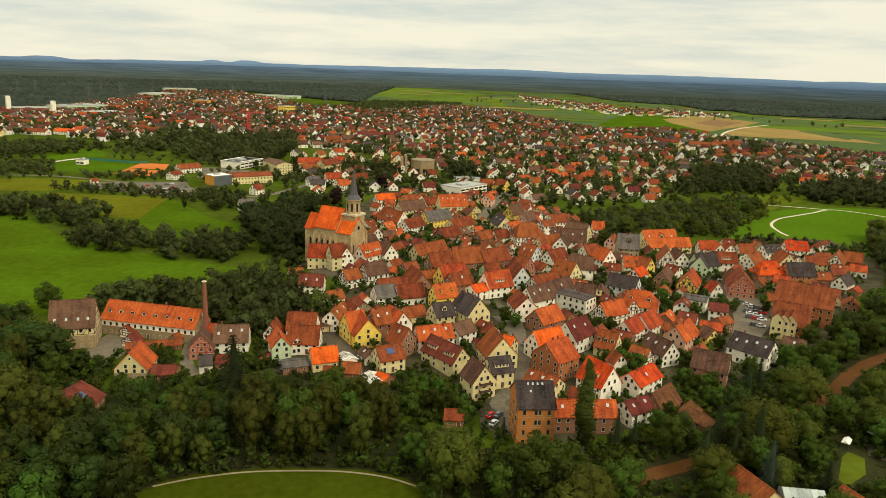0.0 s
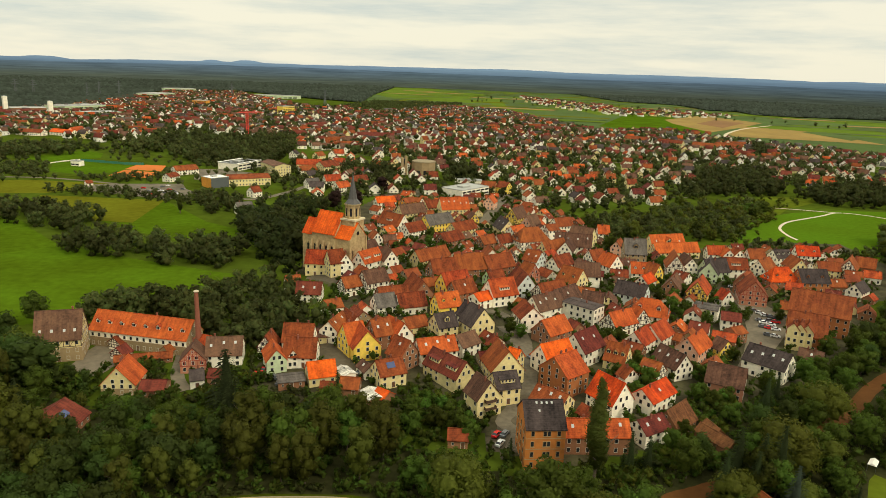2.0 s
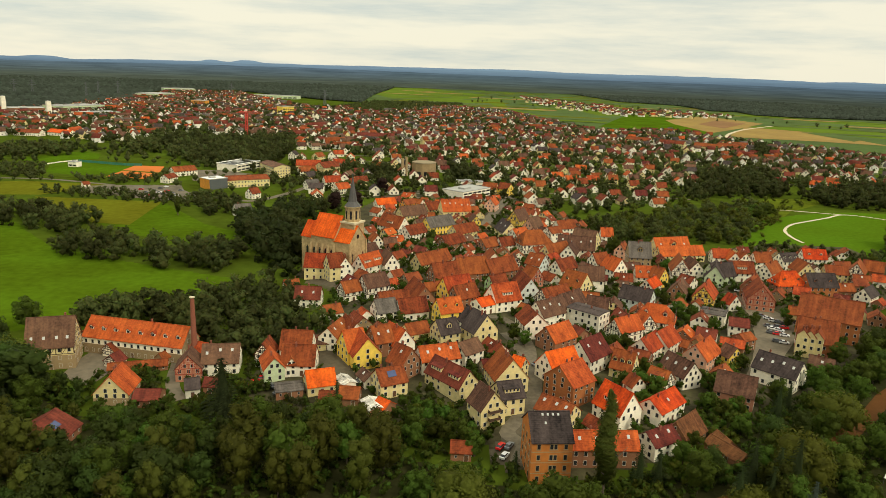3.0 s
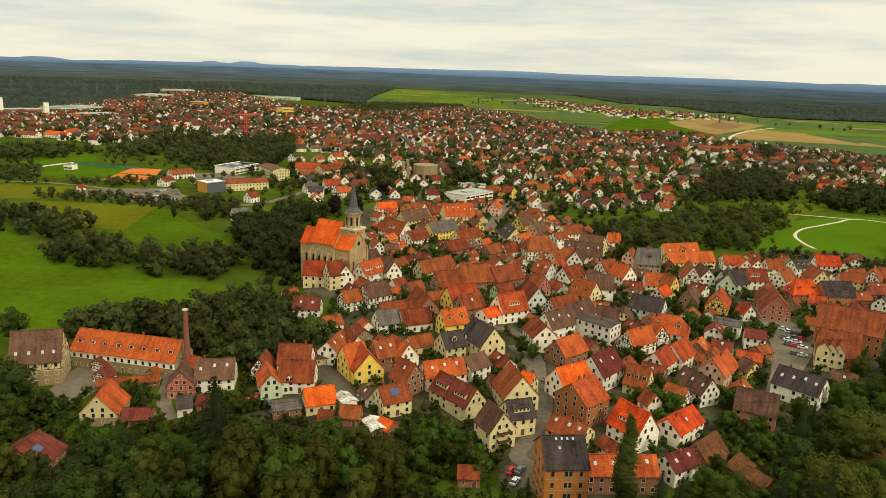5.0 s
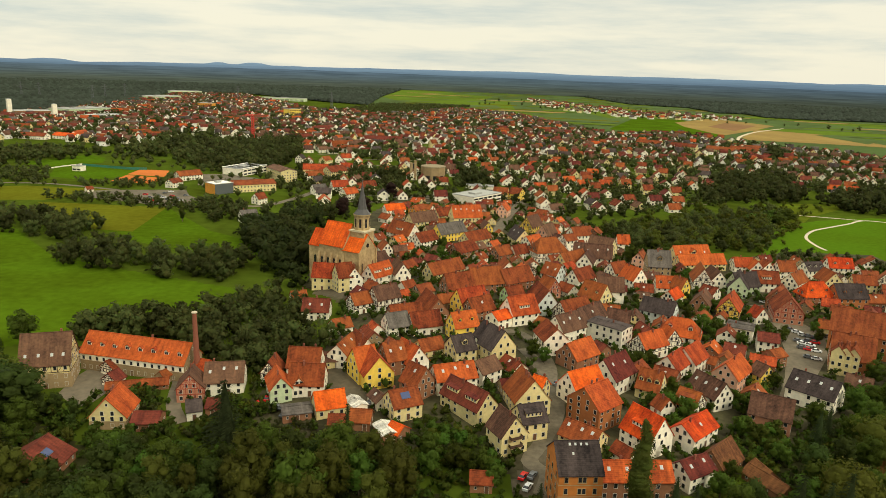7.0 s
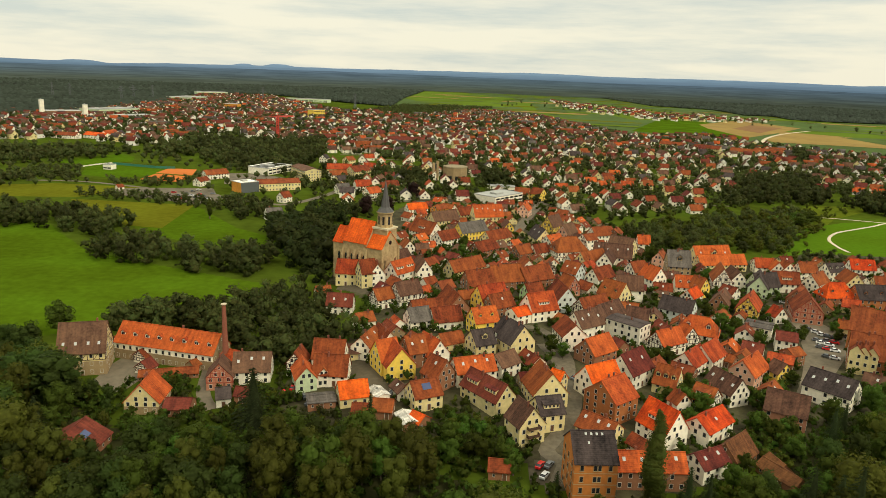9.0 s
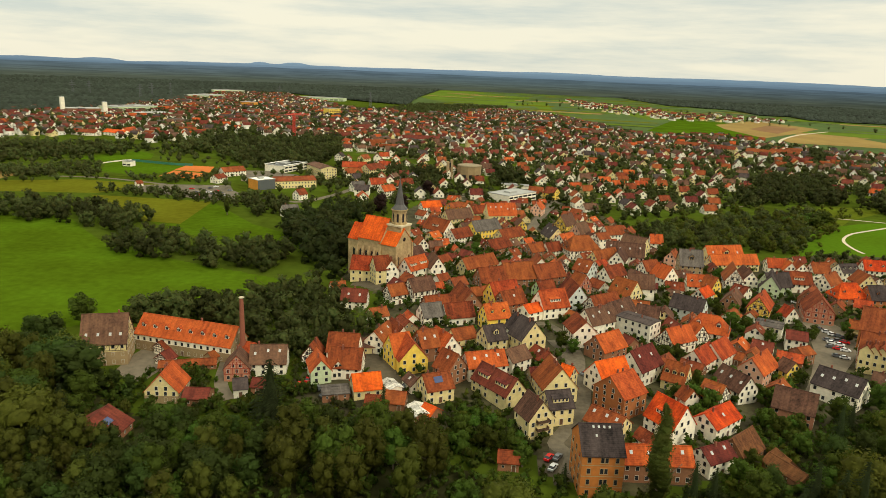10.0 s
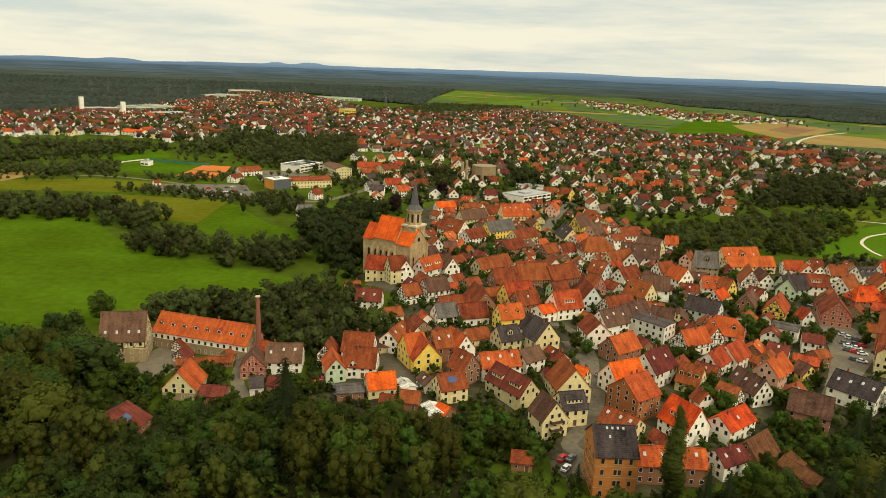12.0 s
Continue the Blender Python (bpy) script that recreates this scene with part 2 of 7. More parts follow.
def child(name, me, parent, m=None, label=""):
    ob = new(name, me)
    ob.parent = parent
    if m is not None:
        ob.matrix_basis = m
    if label:
        tagged(ob, label)
    return ob


FAR_STREET = 268.0
make_part = child
BOX = [(0, 3, 2, 1), (4, 5, 6, 7), (0, 1, 5, 4), (1, 2, 6, 5), (2, 3, 7, 6), (3, 0, 4, 7)]


class Shape:
    """Gathers boxes and faces into one mesh."""

    def __init__(self):
        self.v, self.f, self.i = [], [], []

    def add(self, verts, faces, mat=0):
        k = len(self.v)
        self.v += [tuple(v) for v in verts]
        self.f += [tuple(k + a for a in f) for f in faces]
        self.i += [mat] * len(faces)
        return self

    def box(self, x0, x1, y0, y1, z0, z1, mat=0):
        return self.add([(x0, y0, z0), (x1, y0, z0), (x1, y1, z0), (x0, y1, z0), (x0, y0, z1), (x1, y0, z1), (x1, y1, z1), (x0, y1, z1)], BOX, mat)

    def beam(self, a, b, w, d, out, mat=0):
        """A bar from a to b, w wide, standing d out along the way out."""
        a, b, o = Vector(a), Vector(b), Vector(out)
        s = (b - a).cross(o).normalized() * w / 2
        p = [a - s, a + s, b + s, b - s]
        return self.add(p + [q + o * d for q in p], BOX, mat)

    def tube(self, a, b, r0, r1, sides=8, mat=0):
        a, b = Vector(a), Vector(b)
        q = (b - a).to_track_quat("Z", "Y")
        ring = [q @ Vector((math.cos(k * math.tau / sides), math.sin(k * math.tau / sides), 0)) for k in range(sides)]
        faces = [(k, (k + 1) % sides, sides + (k + 1) % sides, sides + k) for k in range(sides)]
        faces += [tuple(range(sides - 1, -1, -1)), tuple(range(sides, 2 * sides))]
        return self.add([a + r * r0 for r in ring] + [b + r * r1 for r in ring], faces, mat)

    def mesh(self, name, *mats):
        return mesh_of(name, self.v, self.f, mats, self.i)


def window_mesh(w, h, name="window"):
    """Frame with sill and a dark pane; stands on its middle, looks to -y."""
    s, a, b, c, d = Shape(), w / 2 + 0.08, h / 2 + 0.08, w / 2, h / 2
    ring = [(-a, -b), (a, -b), (a, b), (-a, b)], [(-c, -d), (c, -d), (c, d), (-c, d)]
    verts = [(x, 0.0, z) for x, z in ring[0]] + [(x, -0.1, z) for x, z in ring[0]] + [(x, -0.1, z) for x, z in ring[1]] + [(x, -0.03, z) for x, z in ring[1]]
    for k in range(3):
        s.i += [0] * 4
        s.f += [(4 * k + j, 4 * k + (j + 1) % 4, 4 * k + 4 + (j + 1) % 4, 4 * k + 4 + j) for j in range(4)]
    s.v = verts
    s.f.append((12, 13, 14, 15))
    s.i.append(1)
    return s.mesh(name, "frame_white", "glass_dark")


WINDOW = window_mesh(0.95, 1.35)
SMALL_WINDOW = window_mesh(0.6, 0.8, "small_window")
DOOR = Shape().box(-0.55, 0.55, -0.05, 0.0, 0, 2.05).box(-0.68, -0.55, -0.09, 0, 0, 2.18, 1).box(0.55, 0.68, -0.09, 0, 0, 2.18, 1).box(-0.55, 0.55, -0.09, 0, 2.05, 2.18, 1).mesh("door", "door_wood", "frame_white")
CHIMNEY = Shape().box(-0.3, 0.3, -0.25, 0.25, -1.6, 0.75).box(-0.36, 0.36, -0.31, 0.31, 0.75, 0.87).box(-0.16, 0.16, -0.12, 0.12, 0.87, 1.05).mesh("chimney", "chimney_brick")
SKYLIGHT = Shape().box(-0.42, 0.42, -0.58, 0.58, 0, 0.09).box(-0.34, 0.34, -0.5, 0.5, 0.09, 0.11, 1).mesh("skylight", "frame_white", "glass_sky_reflected")
SOLAR = Shape().box(-1.5, 1.5, -1.1, 1.1, 0.05, 0.12, 1).box(-1.55, 1.55, -1.15, 1.15, 0, 0.05).mesh("solar_panel", "steel", "panel_blue")
DORMERS = {}


def dormer_mesh(roof, wall):
    """A small gabled dormer that looks to -y; its sill is at the origin."""
    if (roof, wall) not in DORMERS:
        s = Shape()
        s.add([(-0.7, 0, 0), (0.7, 0, 0), (0.7, 2.2, 0), (-0.7, 2.2, 0), (-0.7, 0, 1.05), (0.7, 0, 1.05), (0.7, 2.2, 1.05), (-0.7, 2.2, 1.05), (0, 0, 1.6), (0, 2.2, 1.6)],
              [(0, 1, 5, 8, 4), (1, 2, 6, 5), (3, 0, 4, 7), (2, 3, 7, 9, 6)], 1)
        for k in (-1, 1):
            p = [(k * 0.95, -0.25, 0.88), (k * 0.95, 2.6, 0.88), (0, 2.6, 1.72), (0, -0.25, 1.72)]
            s.add(p + [(x, y, z + 0.12) for x, y, z in p], BOX, 0)
        s.box(-0.52, 0.52, -0.03, -0.005, 0.15, 1.0, 2).box(-0.03, 0.03, -0.05, -0.03, 0.15, 1.0, 3)
        DORMERS[roof, wall] = s.mesh("dormer", "roof_" + roof, "wall_" + wall, "glass_dark", "frame_white")
    return DORMERS[roof, wall]


def body_meshes(L, W, ridge, eave, roof, wall, hip=False, deep=1.0, stone=""):
    """Walls and roof of one block, its ridge along x."""
    a, b, drop = L / 2, W / 2, 0.18
    slope = (ridge - eave) / b
    walls, top = Shape(), Shape()
    if hip:
        r = max(a - b * 0.75, 0.5)
        walls.box(-a, a, -b, b, -deep, eave - 0.1)
        e, z = 0.5, eave - 0.5 * slope
        k = [(-a - e, -b - e, z), (a + e, -b - e, z), (a + e, b + e, z), (-a - e, b + e, z), (-r, 0, ridge), (r, 0, ridge)]
        low = [(x, y, z - 0.2) for x, y, z in k[:4]]
        top.add(k + low, [(0, 1, 5, 4), (1, 2, 5), (2, 3, 4, 5), (3, 0, 4), (0, 6, 7, 1), (1, 7, 8, 2), (2, 8, 9, 3), (3, 9, 6, 0), (9, 8, 7, 6)])
        top.box(-r, r, -0.14, 0.14, ridge - 0.1, ridge + 0.1)
    else:
        walls.add([(-a, -b, -deep), (a, -b, -deep), (a, b, -deep), (-a, b, -deep), (-a, -b, eave - drop), (a, -b, eave - drop), (a, b, eave - drop), (-a, b, eave - drop),
                   (-a, 0, ridge - drop), (a, 0, ridge - drop)],
                  [(0, 1, 5, 4), (2, 3, 7, 6), (1, 2, 6, 9, 5), (3, 0, 4, 8, 7), (3, 2, 1, 0)])
        e, g = 0.45, 0.3
        for k in (-1, 1):
            p = [(-a - g, k * (b + e), eave - e * slope), (a + g, k * (b + e), eave - e * slope), (a + g, 0, ridge), (-a - g, 0, ridge)]
            top.add([(x, y, z - 0.2) for x, y, z in p] + p, BOX)
            top.box(-a - g, a + g, k * (b + e) - 0.07, k * (b + e) + 0.07, eave - e * slope - 0.22, eave - e * slope - 0.08)
        top.box(-a - g, a + g, -0.15, 0.15, ridge - 0.12, ridge + 0.1)
    return walls.mesh("wall", stone or "wall_" + wall), top.mesh("roof", "roof_" + roof)


def timber_mesh(L, W, ridge, eave, mat):
    """Posts, rails and braces proud of the walls above the ground floor."""
    s, a, b = Shape(), L / 2, W / 2
    z0 = eave - 3.2 if eave > 7 else 2.7 if eave > 4.5 else 1.0
    for k in (-1, 1):
        for z in (z0, eave - 0.35):
            s.beam((-a, k * b, z), (a, k * b, z), 0.26, 0.05, (0, k, 0))
        n = max(3, int(L / 1.8))
        for j in range(n + 1):
            x = -a + 0.12 + (L - 0.24) * j / n
            s.beam((x, k * b, z0), (x, k * b, eave - 0.3), 0.22, 0.06, (0, k, 0))
            if j < n and j % 2 == 0:
                s.beam((x, k * b, z0), (x + (L - 0.24) / n, k * b, eave - 0.35), 0.18, 0.045, (0, k, 0))
        for z in [z0 + (ridge - z0) * q for q in (0.0, 0.28, 0.5, 0.7)]:
            w = b if z < eave else b * (ridge - z) / (ridge - eave)
            s.beam((k * a, -w + 0.1, z), (k * a, w - 0.1, z), 0.26, 0.05, (k, 0, 0))
        n = max(4, int(W / 1.4))
        for j in range(n + 1):
            y = -b + 0.12 + (W - 0.24) * j / n
            t = min(eave + (ridge - eave) * (1 - abs(y) / b), ridge) - 0.35
            if t > z0 + 0.5:
                s.beam((k * a, y, z0), (k * a, y, t), 0.2, 0.06, (k, 0, 0))
        for q in (-1, 1):
            s.beam((k * a, q * b * 0.95, z0), (k * a, q * b * 0.62, eave), 0.2, 0.045, (k, 0, 0))
            s.beam((k * a, q * b * 0.55, eave), (k * a, q * b * 0.2, eave + (ridge - eave) * 0.5), 0.2, 0.045, (k, 0, 0))
            s.beam((k * a, q * (b - 0.1), eave - 0.1), (k * a, 0, ridge - 0.35), 0.24, 0.05, (k, 0, 0))
    return s.mesh("timber_frame", mat)


def joined(thing, parts):
    """Windows too far off to tell apart, as one part."""
    s = Shape()
    for me, m in parts:
        k = len(s.v)
        s.v += [tuple(m @ v.co) for v in me.vertices]
        s.f += [tuple(k + j for j in p.vertices) for p in me.polygons]
        s.i += [p.material_index for p in me.polygons]
    return tagged(child("glazing", s.mesh("glazing", "frame_white", "glass_dark"), thing), kind="stuff")


def windows_on(thing, L, W, ridge, eave, big=True):
    """Rows of windows on the four walls, with a door."""
    me = WINDOW if big else SMALL_WINDOW
    single, far = [], thing.location.y > FAR_STREET

    def child(name, mesh, parent, m):
        if far and name == "window":
            single.append((mesh, m))
        else:
            make_part(name, mesh, parent, m)

    storeys = max(1, round(eave / 2.9))
    for k in (-1, 1):
        n = max(1, int(L / 2.8))
        for q in range(storeys):
            z = 1.45 + q * (eave - 0.2) / storeys
            for j in range(n):
                x = -L / 2 + L * (j + 0.5) / n
                if q == 0 and j == n // 2 and k < 0:
                    child("door", DOOR, thing, pose(x, k * W / 2, 0.0))
                elif z < eave - 0.7 and rng.random() < 0.93:
                    child("window", me, thing, pose(x, k * W / 2, z, 0, 0, 0 if k < 0 else 180))
        n = max(2, int(W / 2.7))
        for q in range(storeys):
            z = 1.45 + q * (eave - 0.2) / storeys
            for j in range(n):
                if z < eave - 0.2 and rng.random() < 0.93:
                    child("window", me, thing, pose(k * L / 2, -W / 2 + W * (j + 0.5) / n, z, 0, 0, 90 * k))
        if ridge - eave > 2.6:
            for y in (-W * 0.14, W * 0.14):
                child("window", me, thing, pose(k * L / 2, y, eave + 0.9, 0, 0, 90 * k))
        if ridge - eave > 4.6:
            child("window", SMALL_WINDOW, thing, pose(k * L / 2, 0, eave + (ridge - eave) * 0.62, 0, 0, 90 * k))
    if single:
        joined(thing, single)


def shed_dormer(thing, x, y, z, w, roof, wall, rise, turn):
    """A wide dormer under a flat slope of the roof."""
    slope = rise / 2.6
    d = min(2.6, 1.35 / max(0.3, slope - 0.23))
    part = child("dormer", None, thing, pose(x, y, z, 0, 0, turn))
    child("wall", Shape().add([(-w / 2, 0, 0), (w / 2, 0, 0), (w / 2, d, slope * d - 0.5), (-w / 2, d, slope * d - 0.5), (-w / 2, 0, 1.35), (w / 2, 0, 1.35), (w / 2, d, 1.35 + 0.22 * d), (-w / 2, d, 1.35 + 0.22 * d)], BOX).mesh("wall", "wall_" + wall), part)
    child("roof", Shape().beam((0, -0.35, 1.31), (0, d + 0.2, 1.39 + 0.22 * (d + 0.2)), w + 0.5, 0.14, (0, -0.2, 1)).mesh("roof", "roof_" + roof), part)
    for j in range(max(2, int(w / 1.3))):
        n = max(2, int(w / 1.3))
        child("window", SMALL_WINDOW, part, pose(-w / 2 + w * (j + 0.5) / n, 0, 0.75))


def balcony(thing, x, y, z, w, turn, rail):
    part = child("balcony", None, thing, pose(x, y, z, 0, 0, turn))
    child("slab", Shape().box(-w / 2, w / 2, -1.4, 0, 0, 0.16).mesh("slab", "wall_stone"), part)
    child("railing", Shape().box(-w / 2, w / 2, -1.42, -1.36, 0.16, 1.1).box(-w / 2, -w / 2 + 0.06, -1.36, 0, 0.16, 1.1).box(w / 2 - 0.06, w / 2, -1.36, 0, 0.16, 1.1).mesh("railing", rail), part)


def house(x, y, angle, L, W, ridge, eave, roof, wall, dormers=0, skylights=0, sheds=0, big=1.0, balconies=0, low=0.0, chimneys=None, solar=False, hip=False, wing=None, plinth=0.0, label=""):
    """A gabled house, its ridge along the angle."""
    if hip:
        L += W * 0.75
    plain = {"timber": "white", "yellowtimber": "yellow", "redtimber": "rose", "creamtimber": "cream"}.get(wall, wall)
    kind = "shed" if ridge < 5.6 else "house"
    thing = new(kind)
    thing.matrix_basis = pose(x, y, land(x, y), 0, 0, angle)
    form = "hipped roof" if hip else "gable roof"
    tagged(thing, label or f"{WALL_WORDS[wall]} {kind} with {'an' if roof == 'orange' else 'a'} {ROOF_WORDS[roof]} {form}", kind, "old town houses" if kind == "house" else "town sheds")
    HOUSES.append((x, y, math.hypot(L, W) / 2, radians(angle), L / 2, W / 2))
    walls, top = body_meshes(L, W, ridge, eave, roof, plain, hip)
    child("wall", walls, thing)
    child("roof", top, thing)
    if plain != wall:
        child("timber_frame", timber_mesh(L, W, ridge, eave, "beam_red" if wall == "redtimber" else "beam_dark"), thing)
    windows_on(thing, L, W, ridge, eave, eave > 3.4)
    if plinth:
        a, b, h = L / 2, W / 2, plinth
        s = Shape()
        for k in (-1, 1):
            s.box(-a - 0.06, a + 0.06, k * b - 0.03, k * b + 0.05 * k, -1, h) if k > 0 else s.box(-a - 0.06, a + 0.06, -b - 0.05, -b + 0.03, -1, h)
            s.box(k * a - 0.03, k * a + 0.05, -b, b, -1, h) if k > 0 else s.box(-a - 0.05, -a + 0.03, -b, b, -1, h)
        child("plinth", s.mesh("plinth", "wall_stone"), thing, None, "sandstone ground floor")
    slope = math.degrees(math.atan2(ridge - eave, W / 2))
    near = -1 if math.cos(radians(angle)) > 0 else 1
    if wing:
        wx, wy, wa, wl_ = wing
        part = child("wing", None, thing, pose(wx, wy, 0, 0, 0, wa))
        w2, t2 = body_meshes(wl_, W, ridge - 0.05, eave, roof, plain)
        child("wall", w2, part)
        child("roof", t2, part)
        for q in range(max(1, round(eave / 2.9))):
            for j in range(3):
                child("window", WINDOW, part, pose(-wl_ / 2, -W / 2 + W * (j + 0.5) / 3, 1.5 + 2.9 * q, 0, 0, -90))
        child("window", WINDOW, part, pose(-wl_ / 2, 0, eave + 1.2, 0, 0, -90))
    for j in range(dormers):
        px = -L / 2 + L * (j + 0.5) / dormers
        py = W / 2 * 0.66
        z = eave + (W / 2 - py) / (W / 2) * (ridge - eave)
        child("dormer", dormer_mesh(roof, plain), thing, pose(px, near * py, z - 0.1, 0, 0, 0 if near < 0 else 180) @ Matrix.Diagonal((big, big, big, 1)))
    for j in range(sheds):
        w = min(L * 0.62 / sheds, 5.2)
        shed_dormer(thing, -L / 2 + L * (j + 0.5) / sheds, near * W / 2 * 0.72, eave + 0.28 * (ridge - eave), w, roof, plain, 2.6 * (ridge - eave) / (W / 2), 0 if near < 0 else 180)
    for j in range(balconies):
        balcony(thing, -L / 2, 0, 2.6 + 2.6 * j, W * 0.45, -90, "beam_dark")
    for j in range(skylights):
        px = -L / 2 + L * (j + 0.5) / skylights + rng.uniform(-0.4, 0.4)
        py = W / 2 * (low or rng.choice((0.35, 0.45, 0.5)))
        z = ridge - py / (W / 2) * (ridge - eave)
        child("skylight", SKYLIGHT, thing, pose(px, near * py, z + 0.02, near * -slope, 0, 0))
    if solar:
        py = W / 2 * 0.45
        child("solar_panel", SOLAR, thing, pose(0, near * py, ridge - 0.45 * (ridge - eave) + 0.05, near * -slope, 0, 0))
    if chimneys is None:
        chimneys = 0 if kind == "shed" else rng.choice((0, 1, 1, 1, 2))
    for j in range(chimneys):
        child("chimney", CHIMNEY, thing, pose(rng.uniform(-0.32, 0.32) * L, rng.choice((-0.5, 0.5)), ridge + 0.1))
    return thing


def block_building(x, y, angle, L, W, height, wall):
    """A flat-roofed building with a parapet and bands of windows."""
    thing = tagged(new("flat_roofed_building"), f"{WALL_WORDS[wall]} flat-roofed building with rows of windows", "building")
    thing.matrix_basis = pose(x, y, land(x, y), 0, 0, angle)
    HOUSES.append((x, y, math.hypot(L, W) / 2, radians(angle), L / 2, W / 2))
    child("wall", Shape().box(-L / 2, L / 2, -W / 2, W / 2, -1, height).mesh("wall", "wall_" + wall), thing)
    s = Shape().box(-L / 2 + 0.4, L / 2 - 0.4, -W / 2 + 0.4, W / 2 - 0.4, height, height + 0.12)
    for k in (-1, 1):
        s.box(-L / 2 - 0.1, L / 2 + 0.1, k * W / 2 - 0.2, k * W / 2 + 0.2, height + 0.002, height + 0.5)
        s.box(k * L / 2 - 0.2, k * L / 2 + 0.2, -W / 2 + 0.2, W / 2 - 0.2, height + 0.002, height + 0.5)
    s.box(-L * 0.2, L * 0.05, -W * 0.15, W * 0.15, height + 0.12, height + 1.6)
    child("roof", s.mesh("roof", "asphalt" if wall == "stone" else "flat_roof"), thing)
    for q in range(max(1, int(height / 3.4)) if height < 25 else 0):
        for k in (-1, 1):
            z = 1.0 + q * 3.3
            w = max(2, min(9, int(L / 6)))
            for j in range(w):
                c = -L / 2 + L * (j + 0.5) / w
                child("window", Shape().box(c - L / w * 0.4, c + L / w * 0.4, k * W / 2 - 0.06, k * W / 2 + 0.06, z, z + 1.5).mesh("window", "glass_dark"), thing)
    return thing

# ---- plants ----
nr = np.random.default_rng(11)


def ico():
    t = (1 + 5 ** 0.5) / 2
    V = np.array([(-1, t, 0), (1, t, 0), (-1, -t, 0), (1, -t, 0), (0, -1, t), (0, 1, t), (0, -1, -t), (0, 1, -t), (t, 0, -1), (t, 0, 1), (-t, 0, -1), (-t, 0, 1)], float)
    V /= np.linalg.norm(V[0])
    F = np.array([(0, 11, 5), (0, 5, 1), (0, 1, 7), (0, 7, 10), (0, 10, 11), (1, 5, 9), (5, 11, 4), (11, 10, 2), (10, 7, 6), (7, 1, 8),
                  (3, 9, 4), (3, 4, 2), (3, 2, 6), (3, 6, 8), (3, 8, 9), (4, 9, 5), (2, 4, 11), (6, 2, 10), (8, 6, 7), (9, 8, 1)])
    return V, F


ICO = ico()


OCTA = np.array([(1, 0, 0), (-1, 0, 0), (0, 1, 0), (0, -1, 0), (0, 0, 1), (0, 0, -1)], float), np.array([(0, 2, 4), (2, 1, 4), (1, 3, 4), (3, 0, 4), (2, 0, 5), (1, 2, 5), (3, 1, 5), (0, 3, 5)])


def leaves(lobes, per, size, core=0.72, heart=ICO, uneven=0.13):
    """Leaf clumps over uneven lobes (x, y, z, rx, rz), round dark hearts. Their shading follows the round of the crown."""
    Vs, Fs, Ns, k = [], [], [], 0
    L = np.array(lobes)
    middle, reach = L[:, :3].mean(0), max(np.ptp(L[:, 2]) / 2, np.ptp(L[:, 0]) / 2, 1e-3) + L[:, 3].mean()
    for x, y, z, rx, rz in lobes:
        c, r = np.array((x, y, z)), np.array((rx, rx, rz))
        d = nr.normal(size=(per, 3))
        d /= np.linalg.norm(d, axis=1)[:, None]
        d[:, 2] = np.where(d[:, 2] < -0.5, -d[:, 2], d[:, 2])
        swell = sum(np.sin(d @ nr.normal(scale=2.6 + j, size=3) + nr.uniform(0, 6.3)) for j in range(3))[:, None]
        p = c + d * r * (0.92 + uneven * swell + nr.uniform(-0.16, 0.14, (per, 1)))
        u = np.cross(d + nr.normal(scale=0.5, size=(per, 3)), nr.normal(size=(per, 3)))
        u /= np.linalg.norm(u, axis=1)[:, None] + 1e-9
        w = np.cross(u, d + nr.normal(scale=0.35, size=(per, 3)))
        w /= np.linalg.norm(w, axis=1)[:, None] + 1e-9
        s = size * nr.uniform(0.5, 1.25, (per, 1))
        quad = np.stack([p - u * s, p - w * s * 0.62, p + u * s, p + w * s * 0.62 + d * s * 0.25], 1).reshape(-1, 3)
        base = k + 4 * np.arange(per)[:, None]
        Vs.append(quad)
        out = 0.6 * d + 0.6 * (p - middle) / reach + nr.normal(scale=0.2, size=(per, 3))
        Ns.append(np.repeat(out / np.linalg.norm(out, axis=1)[:, None], 4, axis=0))
        Fs += [base + (0, 2, 1), base + (0, 3, 2)]
        k += 4 * per
        if core:
            hub = heart[0] * r * core * nr.uniform(0.75, 1.2, (len(heart[0]), 1)) + c
            out = heart[0] + (hub - middle) / reach
            Vs.append(hub)
            Ns.append(out / (np.linalg.norm(out, axis=1)[:, None] + 1e-9))
            Fs.append(heart[1] + k)
            k += len(heart[0])
    return np.concatenate(Vs), np.concatenate(Fs), np.concatenate(Ns)


def crown_lobes(h, r, low, n, squeeze=1.0):
    """Lobes on an uneven crown of height h and radius r that begins at low."""
    out, mid, half = [], (h + low) / 2, (h - low) / 2
    for j in range(n):
        a, q = j * 2.399 + nr.uniform(-0.5, 0.5), (j + 0.5) / n * 1.9 - 0.95
        ring = math.sqrt(max(0.05, 1 - q * q)) * nr.uniform(0.45, 0.78)
        s = nr.uniform(0.33, 0.52) * r
        out.append((math.cos(a) * ring * r, math.sin(a) * ring * r, mid + q * (half - s * 0.6), s * 1.1, s * squeeze))
    out.append((0, 0, mid, r * 0.55, half * 0.72))
    return out


